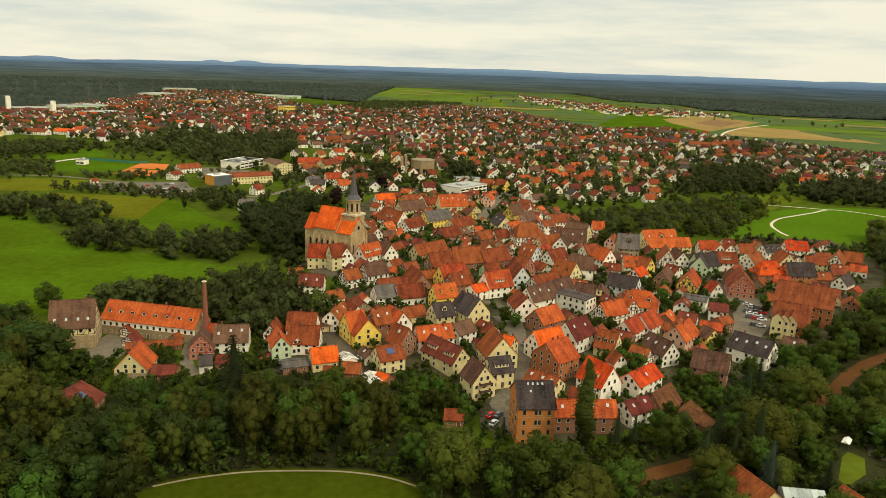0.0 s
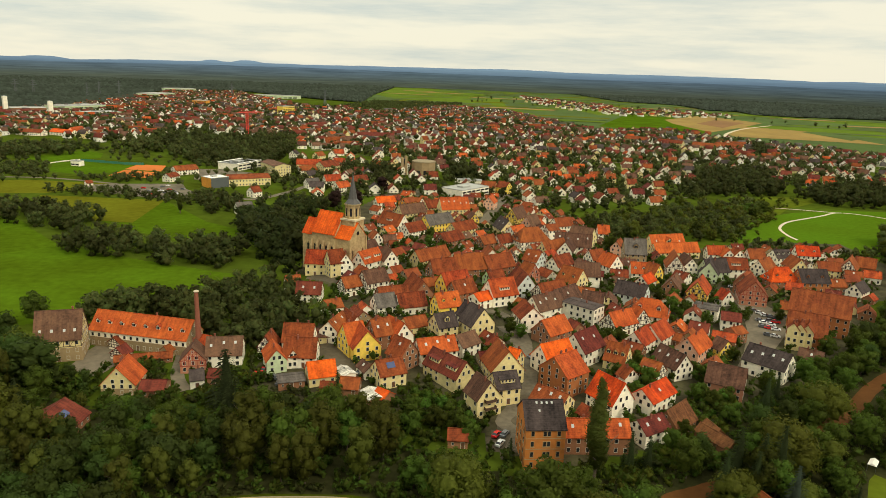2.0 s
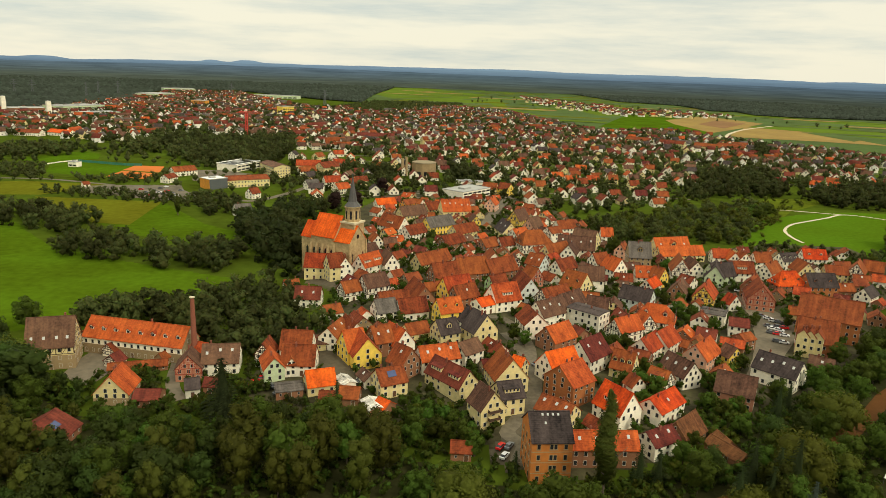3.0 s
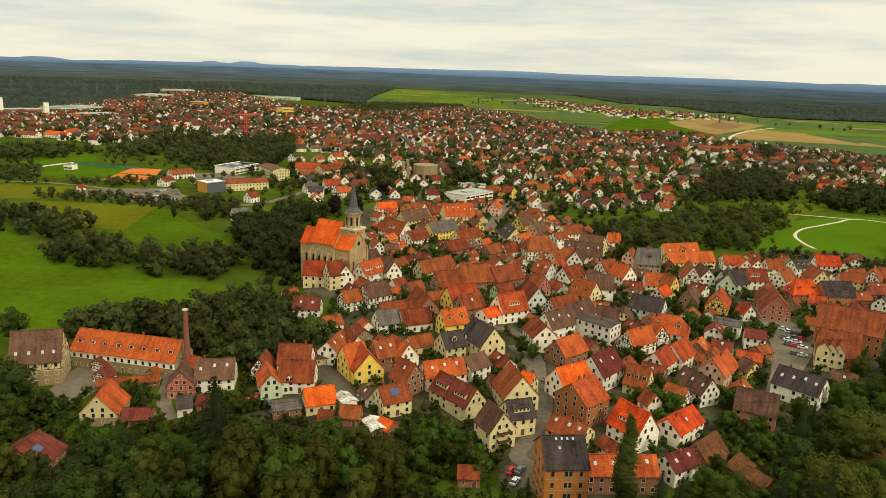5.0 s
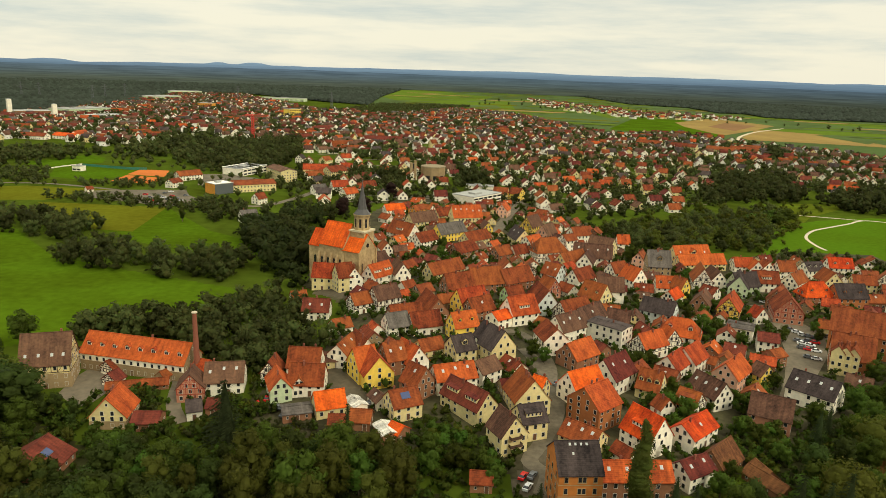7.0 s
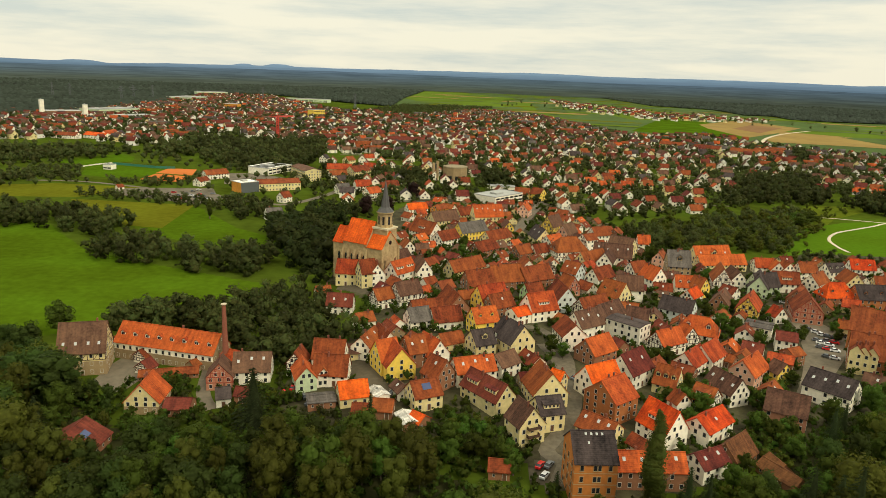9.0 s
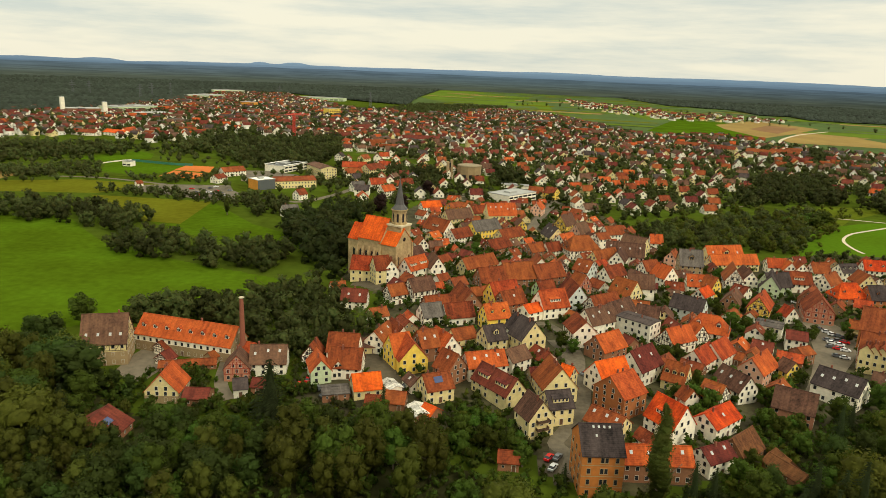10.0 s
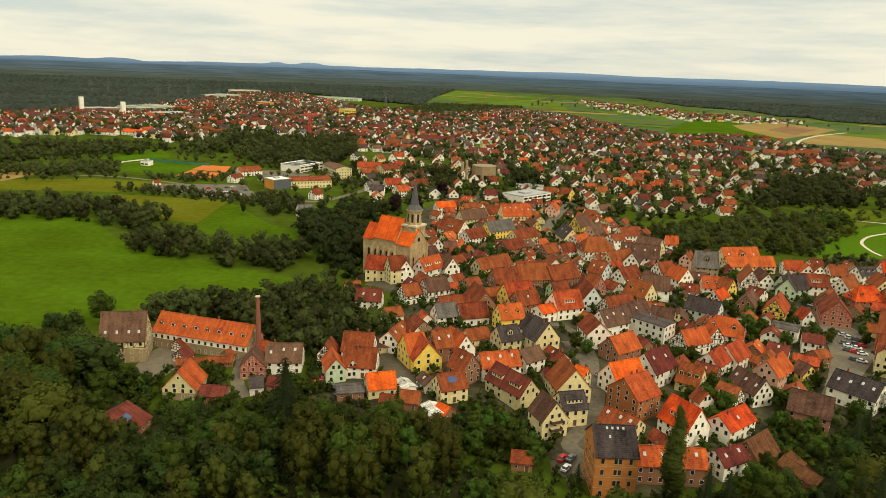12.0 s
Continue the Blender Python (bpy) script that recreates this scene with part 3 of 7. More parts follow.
def trunk_mesh(h, r, limbs=5):
    s = Shape().tube((0, 0, -0.5), (0.1, 0.05, h * 0.45), r, r * 0.7).tube((0.1, 0.05, h * 0.45), (0, 0.2, h * 0.8), r * 0.7, r * 0.25)
    for j in range(limbs):
        a = j * 2.4
        s.tube((0.1, 0.05, h * (0.3 + 0.06 * j)), (math.cos(a) * h * 0.2, math.sin(a) * h * 0.2, h * (0.5 + 0.06 * j)), r * 0.4, r * 0.12, 6)
    return s.mesh("trunk", "bark")


def conifer_leaves(h, r, tiers, per, size):
    """Whorls of boughs, longest at the foot, each one drooping and fringed with sprays."""
    Vs, Fs, Ns, k = [], [], [], 0
    for j in range(tiers):
        q = j / tiers
        ring, z = r * (1 - q) ** 0.72 + 0.12, h * (0.07 + 0.91 * q)
        n = max(5, int(ring * 3.4))
        for m in range(n):
            a = m * math.tau / n + j * 0.9 + nr.uniform(-0.25, 0.25)
            out = np.array((math.cos(a), math.sin(a), 0.0))
            side = np.array((-math.sin(a), math.cos(a), 0.0))
            reach = ring * nr.uniform(0.8, 1.12)
            for t in np.linspace(0.3, 1.0, per):
                c = out * reach * t + np.array((0, 0, z - 0.42 * reach * t * t + 0.12 * reach * t + nr.uniform(-0.12, 0.12)))
                u = side * nr.choice((-1, 1)) * 0.7 + out * 0.7 + (0, 0, nr.uniform(-0.5, 0.1))
                w = out * 0.3 - side * 0.5 + (0, 0, nr.uniform(0.2, 0.7))
                s = size * nr.uniform(0.7, 1.3) * (0.6 + 0.4 * (1 - q))
                Vs.append(np.array([c - u * s, c - w * s * 0.5, c + u * s, c + w * s * 0.5]))
                shade = out * 0.8 + (0, 0, 0.55) + nr.normal(scale=0.2, size=3)
                Ns.append(np.repeat((shade / np.linalg.norm(shade))[None], 4, axis=0))
                Fs.append(np.array([(k, k + 2, k + 1), (k, k + 3, k + 2)]))
                k += 4
    sides = 9
    core = [(0.38 * r * (1 - q) ** 0.8 * math.cos(a * math.tau / sides), 0.38 * r * (1 - q) ** 0.8 * math.sin(a * math.tau / sides), h * (0.06 + 0.9 * q)) for q in (0, 0.25, 0.5, 0.75, 0.97) for a in range(sides)]
    Vs.append(np.array(core))
    shade = np.array(core) * (1, 1, 0) + (0, 0, 0.6)
    Ns.append(shade / np.linalg.norm(shade, axis=1)[:, None])
    for ring in range(4):
        for a in range(sides):
            p, q = k + ring * sides + a, k + ring * sides + (a + 1) % sides
            Fs.append(np.array([(p, q, q + sides), (p, q + sides, p + sides)]))
    return np.concatenate(Vs), np.concatenate(Fs), np.concatenate(Ns)


TREES = {}


def tree_kind(key, h, r, low, lobes, per, size, leaf, squeeze=0.9, trunk=0.32):
    V, F, N = leaves(crown_lobes(h, r, low, lobes, squeeze), per, size)
    TREES[key] = (trunk_mesh(h, trunk), big_mesh("crown", V, F, [leaf], None, N), h)


tree_kind("broad_a", 16, 5.8, 2.0, 12, 135, 0.49, "leaf_broad")
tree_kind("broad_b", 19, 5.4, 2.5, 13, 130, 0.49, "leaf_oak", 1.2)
tree_kind("broad_c", 13, 5.2, 1.0, 11, 128, 0.46, "leaf_broad", 0.9)
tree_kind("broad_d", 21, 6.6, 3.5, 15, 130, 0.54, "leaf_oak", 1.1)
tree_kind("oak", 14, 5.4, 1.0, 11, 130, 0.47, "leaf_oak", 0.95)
tree_kind("aspen", 19, 4.6, 2.0, 14, 118, 0.43, "leaf_olive", 1.3)
tree_kind("willow", 14, 7.5, 0.5, 16, 145, 0.49, "leaf_willow", 1.0)
tree_kind("copper", 16, 5.8, 1.0, 13, 120, 0.5, "leaf_copper")
tree_kind("small", 7, 3.2, 0.6, 7, 76, 0.42, "leaf_broad")
tree_kind("bush", 3.2, 2.2, 0.0, 5, 54, 0.36, "leaf_broad")
V, F, N = leaves([(nr.uniform(-0.35, 0.35), nr.uniform(-0.35, 0.35), 4.6 + 20.4 * j / 25, 0.25 + 1.7 * math.sin(math.pi * (0.16 + 0.82 * j / 25)) ** 0.75 * (1.15 - 0.45 * j / 25) * nr.uniform(0.92, 1.08), 1.5) for j in range(26)], 210, 0.155, 0.8, ICO, 0.05)
TREES["poplar"] = (trunk_mesh(20, 0.35, 2), big_mesh("crown", V, F, ["leaf_poplar"], None, N), 26)
V, F, N = conifer_leaves(17, 4.2, 19, 9, 0.44)
TREES["conifer"] = (trunk_mesh(15, 0.3, 0), big_mesh("crown", V, F, ["leaf_conifer"], None, N), 17)
TREES["blue_conifer"] = (trunk_mesh(15, 0.3, 0), big_mesh("crown", V, F, ["leaf_blue"], None, N), 17)
TREE_WORDS = {"broad": "full green broad-leaved tree in summer leaf", "oak": "dense dark green broad-leaved tree", "copper": "dark purple copper beech in full leaf", "aspen": "tall olive-green aspen with an airy crown", "willow": "wide light green willow in summer leaf", "small": "small green garden tree", "bush": "low round green bush",
              "poplar": "tall narrow dark green poplar", "conifer": "dark green spruce with layered branches", "blue_conifer": "pale blue-green spruce with layered branches"}


SINGLE, REST = [], []


def rest_of_trees():
    """The trees past the first three hundred, joined by their kind of leaf."""
    kinds = {}
    for key, m in REST:
        kinds.setdefault(TREES[key][1].materials[0].name, []).append((key, m))
    for leaf, items in kinds.items():
        Vs, Fs, Is, Ns, k = [], [], [], [], 0
        for key, m in items:
            for n, me in enumerate((TREES[key][1], TREES[key][0])):
                V = np.empty(len(me.vertices) * 3, np.float32)
                me.vertices.foreach_get("co", V)
                me.calc_loop_triangles()
                F = np.empty(len(me.loop_triangles) * 3, np.int32)
                me.loop_triangles.foreach_get("vertices", F)
                M = np.array(m)
                N = np.empty(len(me.vertices) * 3, np.float32)
                me.vertex_normals.foreach_get("vector", N)
                Ns.append(N.reshape(-1, 3) @ np.linalg.inv(M[:3, :3]))
                Vs.append(V.reshape(-1, 3) @ M[:3, :3].T + M[:3, 3])
                Fs.append(F.reshape(-1, 3) + k)
                Is += [n] * (len(F) // 3)
                k += len(V) // 3
        tagged(new("bank_trees", big_mesh("bank_trees", np.concatenate(Vs), np.concatenate(Fs), [leaf, "bark"], Is, np.concatenate(Ns))), "dense green trees on the wooded river bank", "trees", "", "stuff")


def tree(key, x, y, scale=1.0, wide=1.0):
    trunk, crown, _ = TREES[key]
    kind = "bush" if key == "bush" else "tree"
    if kind == "tree":
        if len(SINGLE) >= 300:
            turn = rng.uniform(0, 360)
            REST.append((key, pose(x, y, land(x, y), 0, 0, turn) @ Matrix.Diagonal((scale * wide, scale * wide, scale, 1))))
            return None
        SINGLE.append(key)
    thing = tagged(new(kind), TREE_WORDS["broad" if key.startswith("broad") else key], kind, "trees of the town")
    thing.matrix_basis = pose(x, y, land(x, y), 0, 0, rng.uniform(0, 360)) @ Matrix.Diagonal((scale * wide, scale * wide, scale, 1))
    child("trunk", trunk, thing)
    child("crown", crown, thing)
    return thing


def inside(poly, x, y):
    hit, n = False, len(poly)
    for k in range(n):
        (ax, ay), (bx, by) = poly[k], poly[k - 1]
        if (ay > y) != (by > y) and x < (bx - ax) * (y - ay) / (by - ay) + ax:
            hit = not hit
    return hit


def clear(x, y, gap):
    """Whether a place is free of houses."""
    for hx, hy, r, a, l, w in HOUSES:
        dx, dy = x - hx, y - hy
        if abs(dx) < r + gap and abs(dy) < r + gap:
            u, v = dx * math.cos(a) + dy * math.sin(a), -dx * math.sin(a) + dy * math.cos(a)
            if abs(u) < l + gap and abs(v) < w + gap:
                return False
    return True


def spread(poly, step, gap=1.0, keep=1.0):
    """Uneven places, about step apart, inside a plot and clear of houses."""
    xs, ys = [p[0] for p in poly], [p[1] for p in poly]
    out, y = [], min(ys)
    while y < max(ys):
        x = min(xs)
        while x < max(xs):
            px, py = x + rng.uniform(-0.42, 0.42) * step, y + rng.uniform(-0.42, 0.42) * step
            if rng.random() < keep and inside(poly, px, py) and clear(px, py, gap):
                out.append((px, py))
            x += step
        y += step
    return out


def stuff_trees(name, label, spots, protos, mat, low, high):
    """Many trees as one mesh for each kind of leaf: spots, with a size between low and high."""
    if not isinstance(mat, str):
        kinds = [rng.randrange(len(mat)) for _ in spots]
        for j, m in enumerate(mat):
            stuff_trees(name, label, [p for p, k in zip(spots, kinds) if k == j], protos, m, low, high)
        return None
    Vs, Fs, Ns, k = [], [], [], 0
    for x, y in spots:
        V, F, N = protos[rng.randrange(len(protos))]
        s, a = rng.uniform(low, high), rng.uniform(0, math.tau)
        c, d = math.cos(a), math.sin(a)
        w = s * rng.uniform(0.85, 1.2)
        Vs.append(np.stack([(V[:, 0] * c - V[:, 1] * d) * w + x, (V[:, 0] * d + V[:, 1] * c) * w + y, V[:, 2] * s + land(x, y)], 1))
        Ns.append(np.stack([N[:, 0] * c - N[:, 1] * d, N[:, 0] * d + N[:, 1] * c, N[:, 2]], 1))
        Fs.append(F + k)
        k += len(V)
    if not Vs:
        return None
    return tagged(new(name, big_mesh(name, np.concatenate(Vs), np.concatenate(Fs), [mat], None, np.concatenate(Ns))), label, "trees", "", "stuff")


MID = [leaves(crown_lobes(1.0, 0.46, -0.12, 6, 0.95), 34, 0.064, 0.82, OCTA) for _ in range(5)]
MID.append(leaves(crown_lobes(1.0, 0.32, -0.1, 6, 1.2), 30, 0.058, 0.82, OCTA))
MIDFAR = [leaves(crown_lobes(1.0, 0.46, -0.12, 5, 0.95), 11, 0.105, 0.85, OCTA) for _ in range(6)]
LOW = [leaves(crown_lobes(1.0, 0.58, -0.1, 2, 0.9), 11, 0.18, 0.8, OCTA) for _ in range(5)]
FAR = [leaves(crown_lobes(1.0, 0.72, -0.05, 0, 0.9), 8, 0.22, 0.9, OCTA) for _ in range(5)]
WOOD = [(ICO[0] * np.array((0.5, 0.5, 0.5)) * nr.uniform(0.8, 1.2, (12, 1)) + (0, 0, 0.5), ICO[1], (ICO[0] * 0.6 + (0, 0, 0.8)) / np.linalg.norm(ICO[0] * 0.6 + (0, 0, 0.8), axis=1)[:, None]) for _ in range(6)]


def draped(name, poly, z, mat, label, kind, category):
    """A plot that follows the rise of the town, of small squares."""
    step, spots, verts, faces = 2.0, {}, [], []
    for j in range(int(min(p[1] for p in poly) / step), int(max(p[1] for p in poly) / step) + 1):
        for i in range(int(min(p[0] for p in poly) / step) - 1, int(max(p[0] for p in poly) / step) + 1):
            if inside(poly, (i + 0.5) * step, (j + 0.5) * step):
                quad = []
                for c in ((i, j), (i + 1, j), (i + 1, j + 1), (i, j + 1)):
                    if c not in spots:
                        spots[c] = len(verts)
                        verts.append((c[0] * step, c[1] * step, z + land(c[0] * step, c[1] * step)))
                    quad.append(spots[c])
                faces.append(quad)
    return tagged(new(name, mesh_of(name, verts, faces, [mat])), label, category or name.split("_")[0], "", kind)


def patch(name, poly, z, mat, label, kind="structure", category=""):
    """A flat plot of ground."""
    if any(land(x, y) > 0.05 for x, y in poly):
        return draped(name, poly, z, mat, label, kind, category)
    bm = bmesh.new()
    f = bm.faces.new([bm.verts.new((x, y, z)) for x, y in poly])
    if f.normal.z < 0:
        f.normal_flip()
    bm.normal_update()
    if f.normal.z < 0:
        bmesh.ops.reverse_faces(bm, faces=[f])
    bmesh.ops.triangulate(bm, faces=bm.faces[:])
    me = bpy.data.meshes.new(name)
    bm.to_mesh(me)
    bm.free()
    me.materials.append(MATS[mat])
    return tagged(new(name, me), label, category or name.split("_")[0], "", kind)


LANES = []


def strip(name, points, width, z, mat, label):
    """A road, path or river along points, smoothed."""
    P = [Vector(p) for p in points]
    line = []
    for k in range(len(P) - 1):
        a, b, c, d = P[max(k - 1, 0)], P[k], P[k + 1], P[min(k + 2, len(P) - 1)]
        for j in range(6):
            t = j / 6
            line.append(0.5 * ((2 * b) + (c - a) * t + (2 * a - 5 * b + 4 * c - d) * t * t + (3 * b - a - 3 * c + d) * t ** 3))
    line.append(P[-1])
    LANES.extend((p.x, p.y, width / 2) for p in line)
    verts, faces = [], []
    for k, p in enumerate(line):
        d = (line[min(k + 1, len(line) - 1)] - line[max(k - 1, 0)]).normalized()
        s = Vector((-d.y, d.x)) * width / 2 * rng.uniform(0.93, 1.07)
        verts += [(*(p + s), z + land(*(p + s))), (*(p - s), z + land(*(p - s)))]
        if k:
            faces.append((2 * k - 2, 2 * k - 1, 2 * k + 1, 2 * k))
    return tagged(new(name, mesh_of(name, verts, faces, [mat])), label, name.split("_")[0], "", "structure")

# ---- ground, fields, roads and water ----
across = [-6000, -3000, -1000, -400] + list(range(-200, 201, 4)) + [400, 1000, 3000, 6000]
along = [-800, 0, 120] + list(range(140, 521, 4)) + [700, 1000, 2000, 4000, 6000]
n = len(across)
tagged(new("ground", mesh_of("ground", [(x, y, land(x, y)) for y in along for x in across],
                             [(j * n + i, j * n + i + 1, j * n + n + i + 1, j * n + n + i) for j in range(len(along) - 1) for i in range(n - 1)], ["ground_grass"])),
       "broad green grassy plain with worn patches", "ground", "", "structure")
patch("meadow_1", [(-402.8, 484.4), (-302.4, 490.7), (-232.7, 420.2), (-168.6, 392.3), (-111.8, 372.1), (-101.2, 356.4), (-111.1, 326.5), (-159.7, 312.3), (-177.0, 287.0), (-225.9, 261.7)], 0.04, "meadow_green", "bright green mown meadow beside the town")
patch("meadow_2", [(-268.4, 557.3), (-227.9, 570.9), (-170.2, 498.5), (-116.2, 459.5), (-114.6, 438.6), (-165.7, 438.4), (-210.0, 464.9), (-240.2, 487.9)], 0.04, "meadow_green", "bright green meadow with hedges")
patch("meadow_3", [(-332.3, 573.3), (-227.9, 570.9), (-217.2, 486.1), (-244.8, 489.1)], 0.07, "meadow_dry", "yellowish uncut meadow strip")
patch("meadow_4", [(207.5, 525.8), (262.6, 590.3), (304.6, 618.3), (361.7, 639.9), (442.9, 636.4), (330.9, 466.8), (270.3, 455.1), (204.5, 479.9)], 0.04, "meadow_bright", "bright green park meadow crossed by paths")
patch("meadow_5", [(-78.6, 160.6), (-73.0, 167.0), (-63.9, 171.5), (-46.0, 175.4), (-23.4, 176.2), (-9.7, 173.6), (0.6, 165.8), (4.8, 146.2), (-74.9, 141.7)], 0.09, "meadow_dark", "grassy river bank below the trees")
patch("meadow_6", [(123.9, 192.5), (127.6, 196.0), (130.7, 192.3), (125.9, 183.3), (116.8, 176.5), (116.0, 179.8)], 0.05, "meadow_rough", "small yellow-green garden lawn")
patch("meadow_7", [(-489.8, 594.0), (-382.1, 643.5), (-298.8, 639.4), (-332.3, 581.8), (-461.9, 558.8)], 0.04, "meadow_dry", "pale green meadow strip beside the hedge")
patch("meadow_8", [(211.0, 580.8), (269.4, 644.3), (279.8, 613.6), (208.4, 531.9)], 0.04, "field_light", "light green scrubby meadow")
patch("field_11", [(-551.0, 644.5), (-477.6, 679.7), (-448.0, 659.9), (-448.3, 603.9), (-489.3, 569.8)], 0.06, "field_stubble", "tan harvested field beside the road")
patch("woodland_floor", [(-212.8, 234.8), (-162.6, 261.8), (-135.1, 231.7), (-107.5, 215.8), (-82.2, 209.2), (-62.3, 204.5), (-25.3, 213.7), (-13.2, 204.0), (11.7, 190.9), (34.6, 183.2), (71.7, 196.9), (104.2, 230.7), (133.2, 244.9), (169.0, 284.6), (234.8, 357.8), (323.8, 424.0), (127.8, 146.8), (7.4, 140.3), (-133.3, 138.4)], 0.03, "woodland_floor", "dark ground below the trees, their shade in its colour")
patch("meadow_9", [(265.7, 655.2), (317.2, 700.4), (369.4, 708.2), (364.9, 687.7), (307.1, 634.9), (261.7, 571.3), (224.4, 503.9), (208.8, 490.7), (223.2, 538.5)], 0.03, "meadow_rough", "rough yellow-green meadow with scrub")
patch("sports_field_1", [(-393.6, 698.1), (-418.3, 754.2), (-400.9, 774.3), (-330.1, 755.5), (-324.3, 708.2), (-355.2, 683.9)], 0.06, "meadow_green", "bright green football pitch")
patch("sports_field_2", [(-470, 790), (-440, 865), (-409, 844), (-392.7, 803.1), (-423.2, 757.7), (-446.7, 755.7)], 0.05, "meadow_green", "green training pitch behind the football field")
patch("tennis_court_1", [(-327.1, 683.3), (-329.5, 723.8), (-288.9, 713.4), (-286.1, 678.3)], 0.07, "clay_court", "red clay tennis courts")
patch("tennis_court_2", [(-331.3, 727.8), (-333.7, 764.0), (-302.5, 763.3), (-290.9, 721.3)], 0.07, "clay_court", "red clay tennis courts")
FIELDS = [(-328, 2538), (-366, 4452), (20, 4600), (728, 4496), (1234, 3433), (1312, 2739), (1515, 2207), (711, 1017), (616, 1083), (534, 1316), (457, 1477), (308, 1497), (167, 1969), (12, 2160), (-185, 1754)]
patch("fields", FIELDS, 0.12, "field_dark", "wide green farmland beyond the town")
patch("field_1", [(-334, 3164), (-377, 4585), (-197, 4596), (186, 3584), (13, 2548), (-197, 2660)], 0.3, "field_light", "light green crop field")
patch("field_2", [(22, 2926), (223, 3116), (191, 2268), (250, 2004), (165, 1952), (38, 2338)], 0.4, "field_light", "yellow-green crop field")
patch("field_3", [(341, 1628), (542, 2182), (661, 2115), (572, 1559), (486, 1434), (424, 1546)], 0.3, "meadow_green", "bright green crop field")
patch("field_4", [(596, 1979), (804, 2281), (869, 1986), (724, 1766), (572, 1559), (569, 1814)], 0.4, "field_stubble", "golden stubble field")
patch("field_5", [(593, 1515), (747, 1807), (866, 1691), (854, 1387), (737, 1434), (588, 1461)], 0.5, "field_stubble", "golden stubble field beside the farm track")
patch("field_6", [(827, 1685), (895, 1699), (875, 1518), (825, 1461)], 0.7, "field_dark", "dark green crop field")
patch("field_7", [(792, 1858), (1078, 2039), (1077, 1677), (985, 1531), (869, 1697), (748, 1812)], 0.35, "field_light", "light green crop field")
patch("field_8", [(186, 3584), (676, 2796), (814, 2303), (440, 2080), (339, 3154)], 0.25, "field_light", "green crop field with narrow strips")
patch("field_9", [(1385, 3815), (1589, 3990), (1281, 3145), (1068, 2900)], 0.4, "field_light", "pale green clearing before the forest")
patch("field_10", [(-739, 2570), (-726, 2931), (-578, 2884), (-581, 2505)], 0.3, "field_light", "pale green field beyond the town")
patch("field_12", [(1121, 2752), (1223, 2466), (1348, 2206), (1225, 2002), (1113, 2171), (1001, 2429)], 0.3, "field_light", "light green strip of crop before the forest")
patch("field_13", [(41, 2549), (147, 2637), (162, 2248), (72, 2253)], 0.7, "field_dark", "dark green crop field")
patch("field_14", [(640, 1850), (760, 2050), (810, 1960), (660, 1720)], 0.7, "field_earth", "brown ploughed field")
WHOLE = [[(330, 1600), (540, 2200), (810, 2290), (880, 1990), (760, 1820), (880, 1700), (870, 1380), (580, 1450), (486, 1420)]]
for px, py in spread(FIELDS, 120, 0.0, 0.6):
    a, w, h = radians(rng.uniform(-18, -6)), rng.uniform(50, 130), rng.uniform(12, 38)
    quad = [(px + u * math.cos(a) - v * math.sin(a), py + u * math.sin(a) + v * math.cos(a)) for u, v in ((-w, -h), (w, -h), (w * 1.1, h), (-w * 0.9, h))]
    if all(inside(FIELDS, *q) for q in quad) and not any(inside(p, *q) for p in WHOLE for q in quad + [(px, py)]):
        patch("field_strip", quad, 0.75 + 0.01 * rng.randrange(40), rng.choice(("field_light", "field_light", "field_dark", "meadow_dry", "field_light", "field_stubble", "field_dark")), "narrow strip of farmland in crop", category="field")
patch("pavement_town", [(-71.3, 243.6), (-63.2, 263.5), (-53.9, 287.6), (-51.7, 337.4), (-80.0, 377.2), (-84.1, 451.2), (-69.4, 576.9), (-48.0, 670.5), (40.4, 690.7), (97.2, 584.0), (126.4, 502.7), (141.6, 454.4), (225.0, 500.4), (283.0, 500.6), (281.7, 431.4), (243.8, 368.7), (227.8, 366.8), (174.5, 295.0), (140.9, 261.2), (115.6, 238.6), (79.2, 215.4), (63.1, 204.6), (35.9, 192.5), (13.9, 200.8), (10.8, 221.6), (-14.4, 219.9), (-34.7, 226.1), (-57.4, 221.5)], 0.05, "yard_ground", "earth and grass yards between the old town houses")
patch("pavement_yellow_house", [(-49.7, 269.3), (-47.1, 281.2), (-41.0, 274.8), (-31.9, 248.7), (-20.9, 253.8), (-16.4, 250.3), (-21.8, 242.2), (-31.0, 241.7), (-47.1, 249.1), (-50.0, 260.4)], 0.09, "paving", "paved forecourt round the yellow house")
patch("pavement_mill", [(13.7, 204.9), (20.5, 220.5), (31.3, 242.9), (31.4, 223.1), (23.8, 201.5), (18.9, 196.2)], 0.09, "paving", "paved lane and parking beside the mill")
patch("pavement_church", [(-74.0, 362.2), (-59.1, 373.6), (-36.5, 377.3), (-32.2, 361.5), (-55.2, 348.9)], 0.09, "paving", "paved lane below the church")
patch("pavement_square", [(149.5, 348.0), (162.9, 359.1), (168.0, 336.6), (155.1, 310.9), (138.8, 288.1), (124.6, 283.5), (138.7, 313.0)], 0.09, "square_paving", "pale paved town square with parked cars")
patch("parking_lot", [(-326.1, 626.2), (-298.8, 639.4), (-243.6, 652.5), (-212.8, 587.7), (-229.9, 575.9), (-256.9, 583.9), (-308.8, 601.7)], 0.08, "asphalt", "grey asphalt car park")
patch("yard", [(-126.5, 241.0), (-136.5, 250.0), (-137.2, 264.5), (-136.0, 273.0), (-129.0, 271.5), (-119.7, 260.0), (-122.1, 243.0)], 0.08, "square_paving", "paved yard beside the long building")
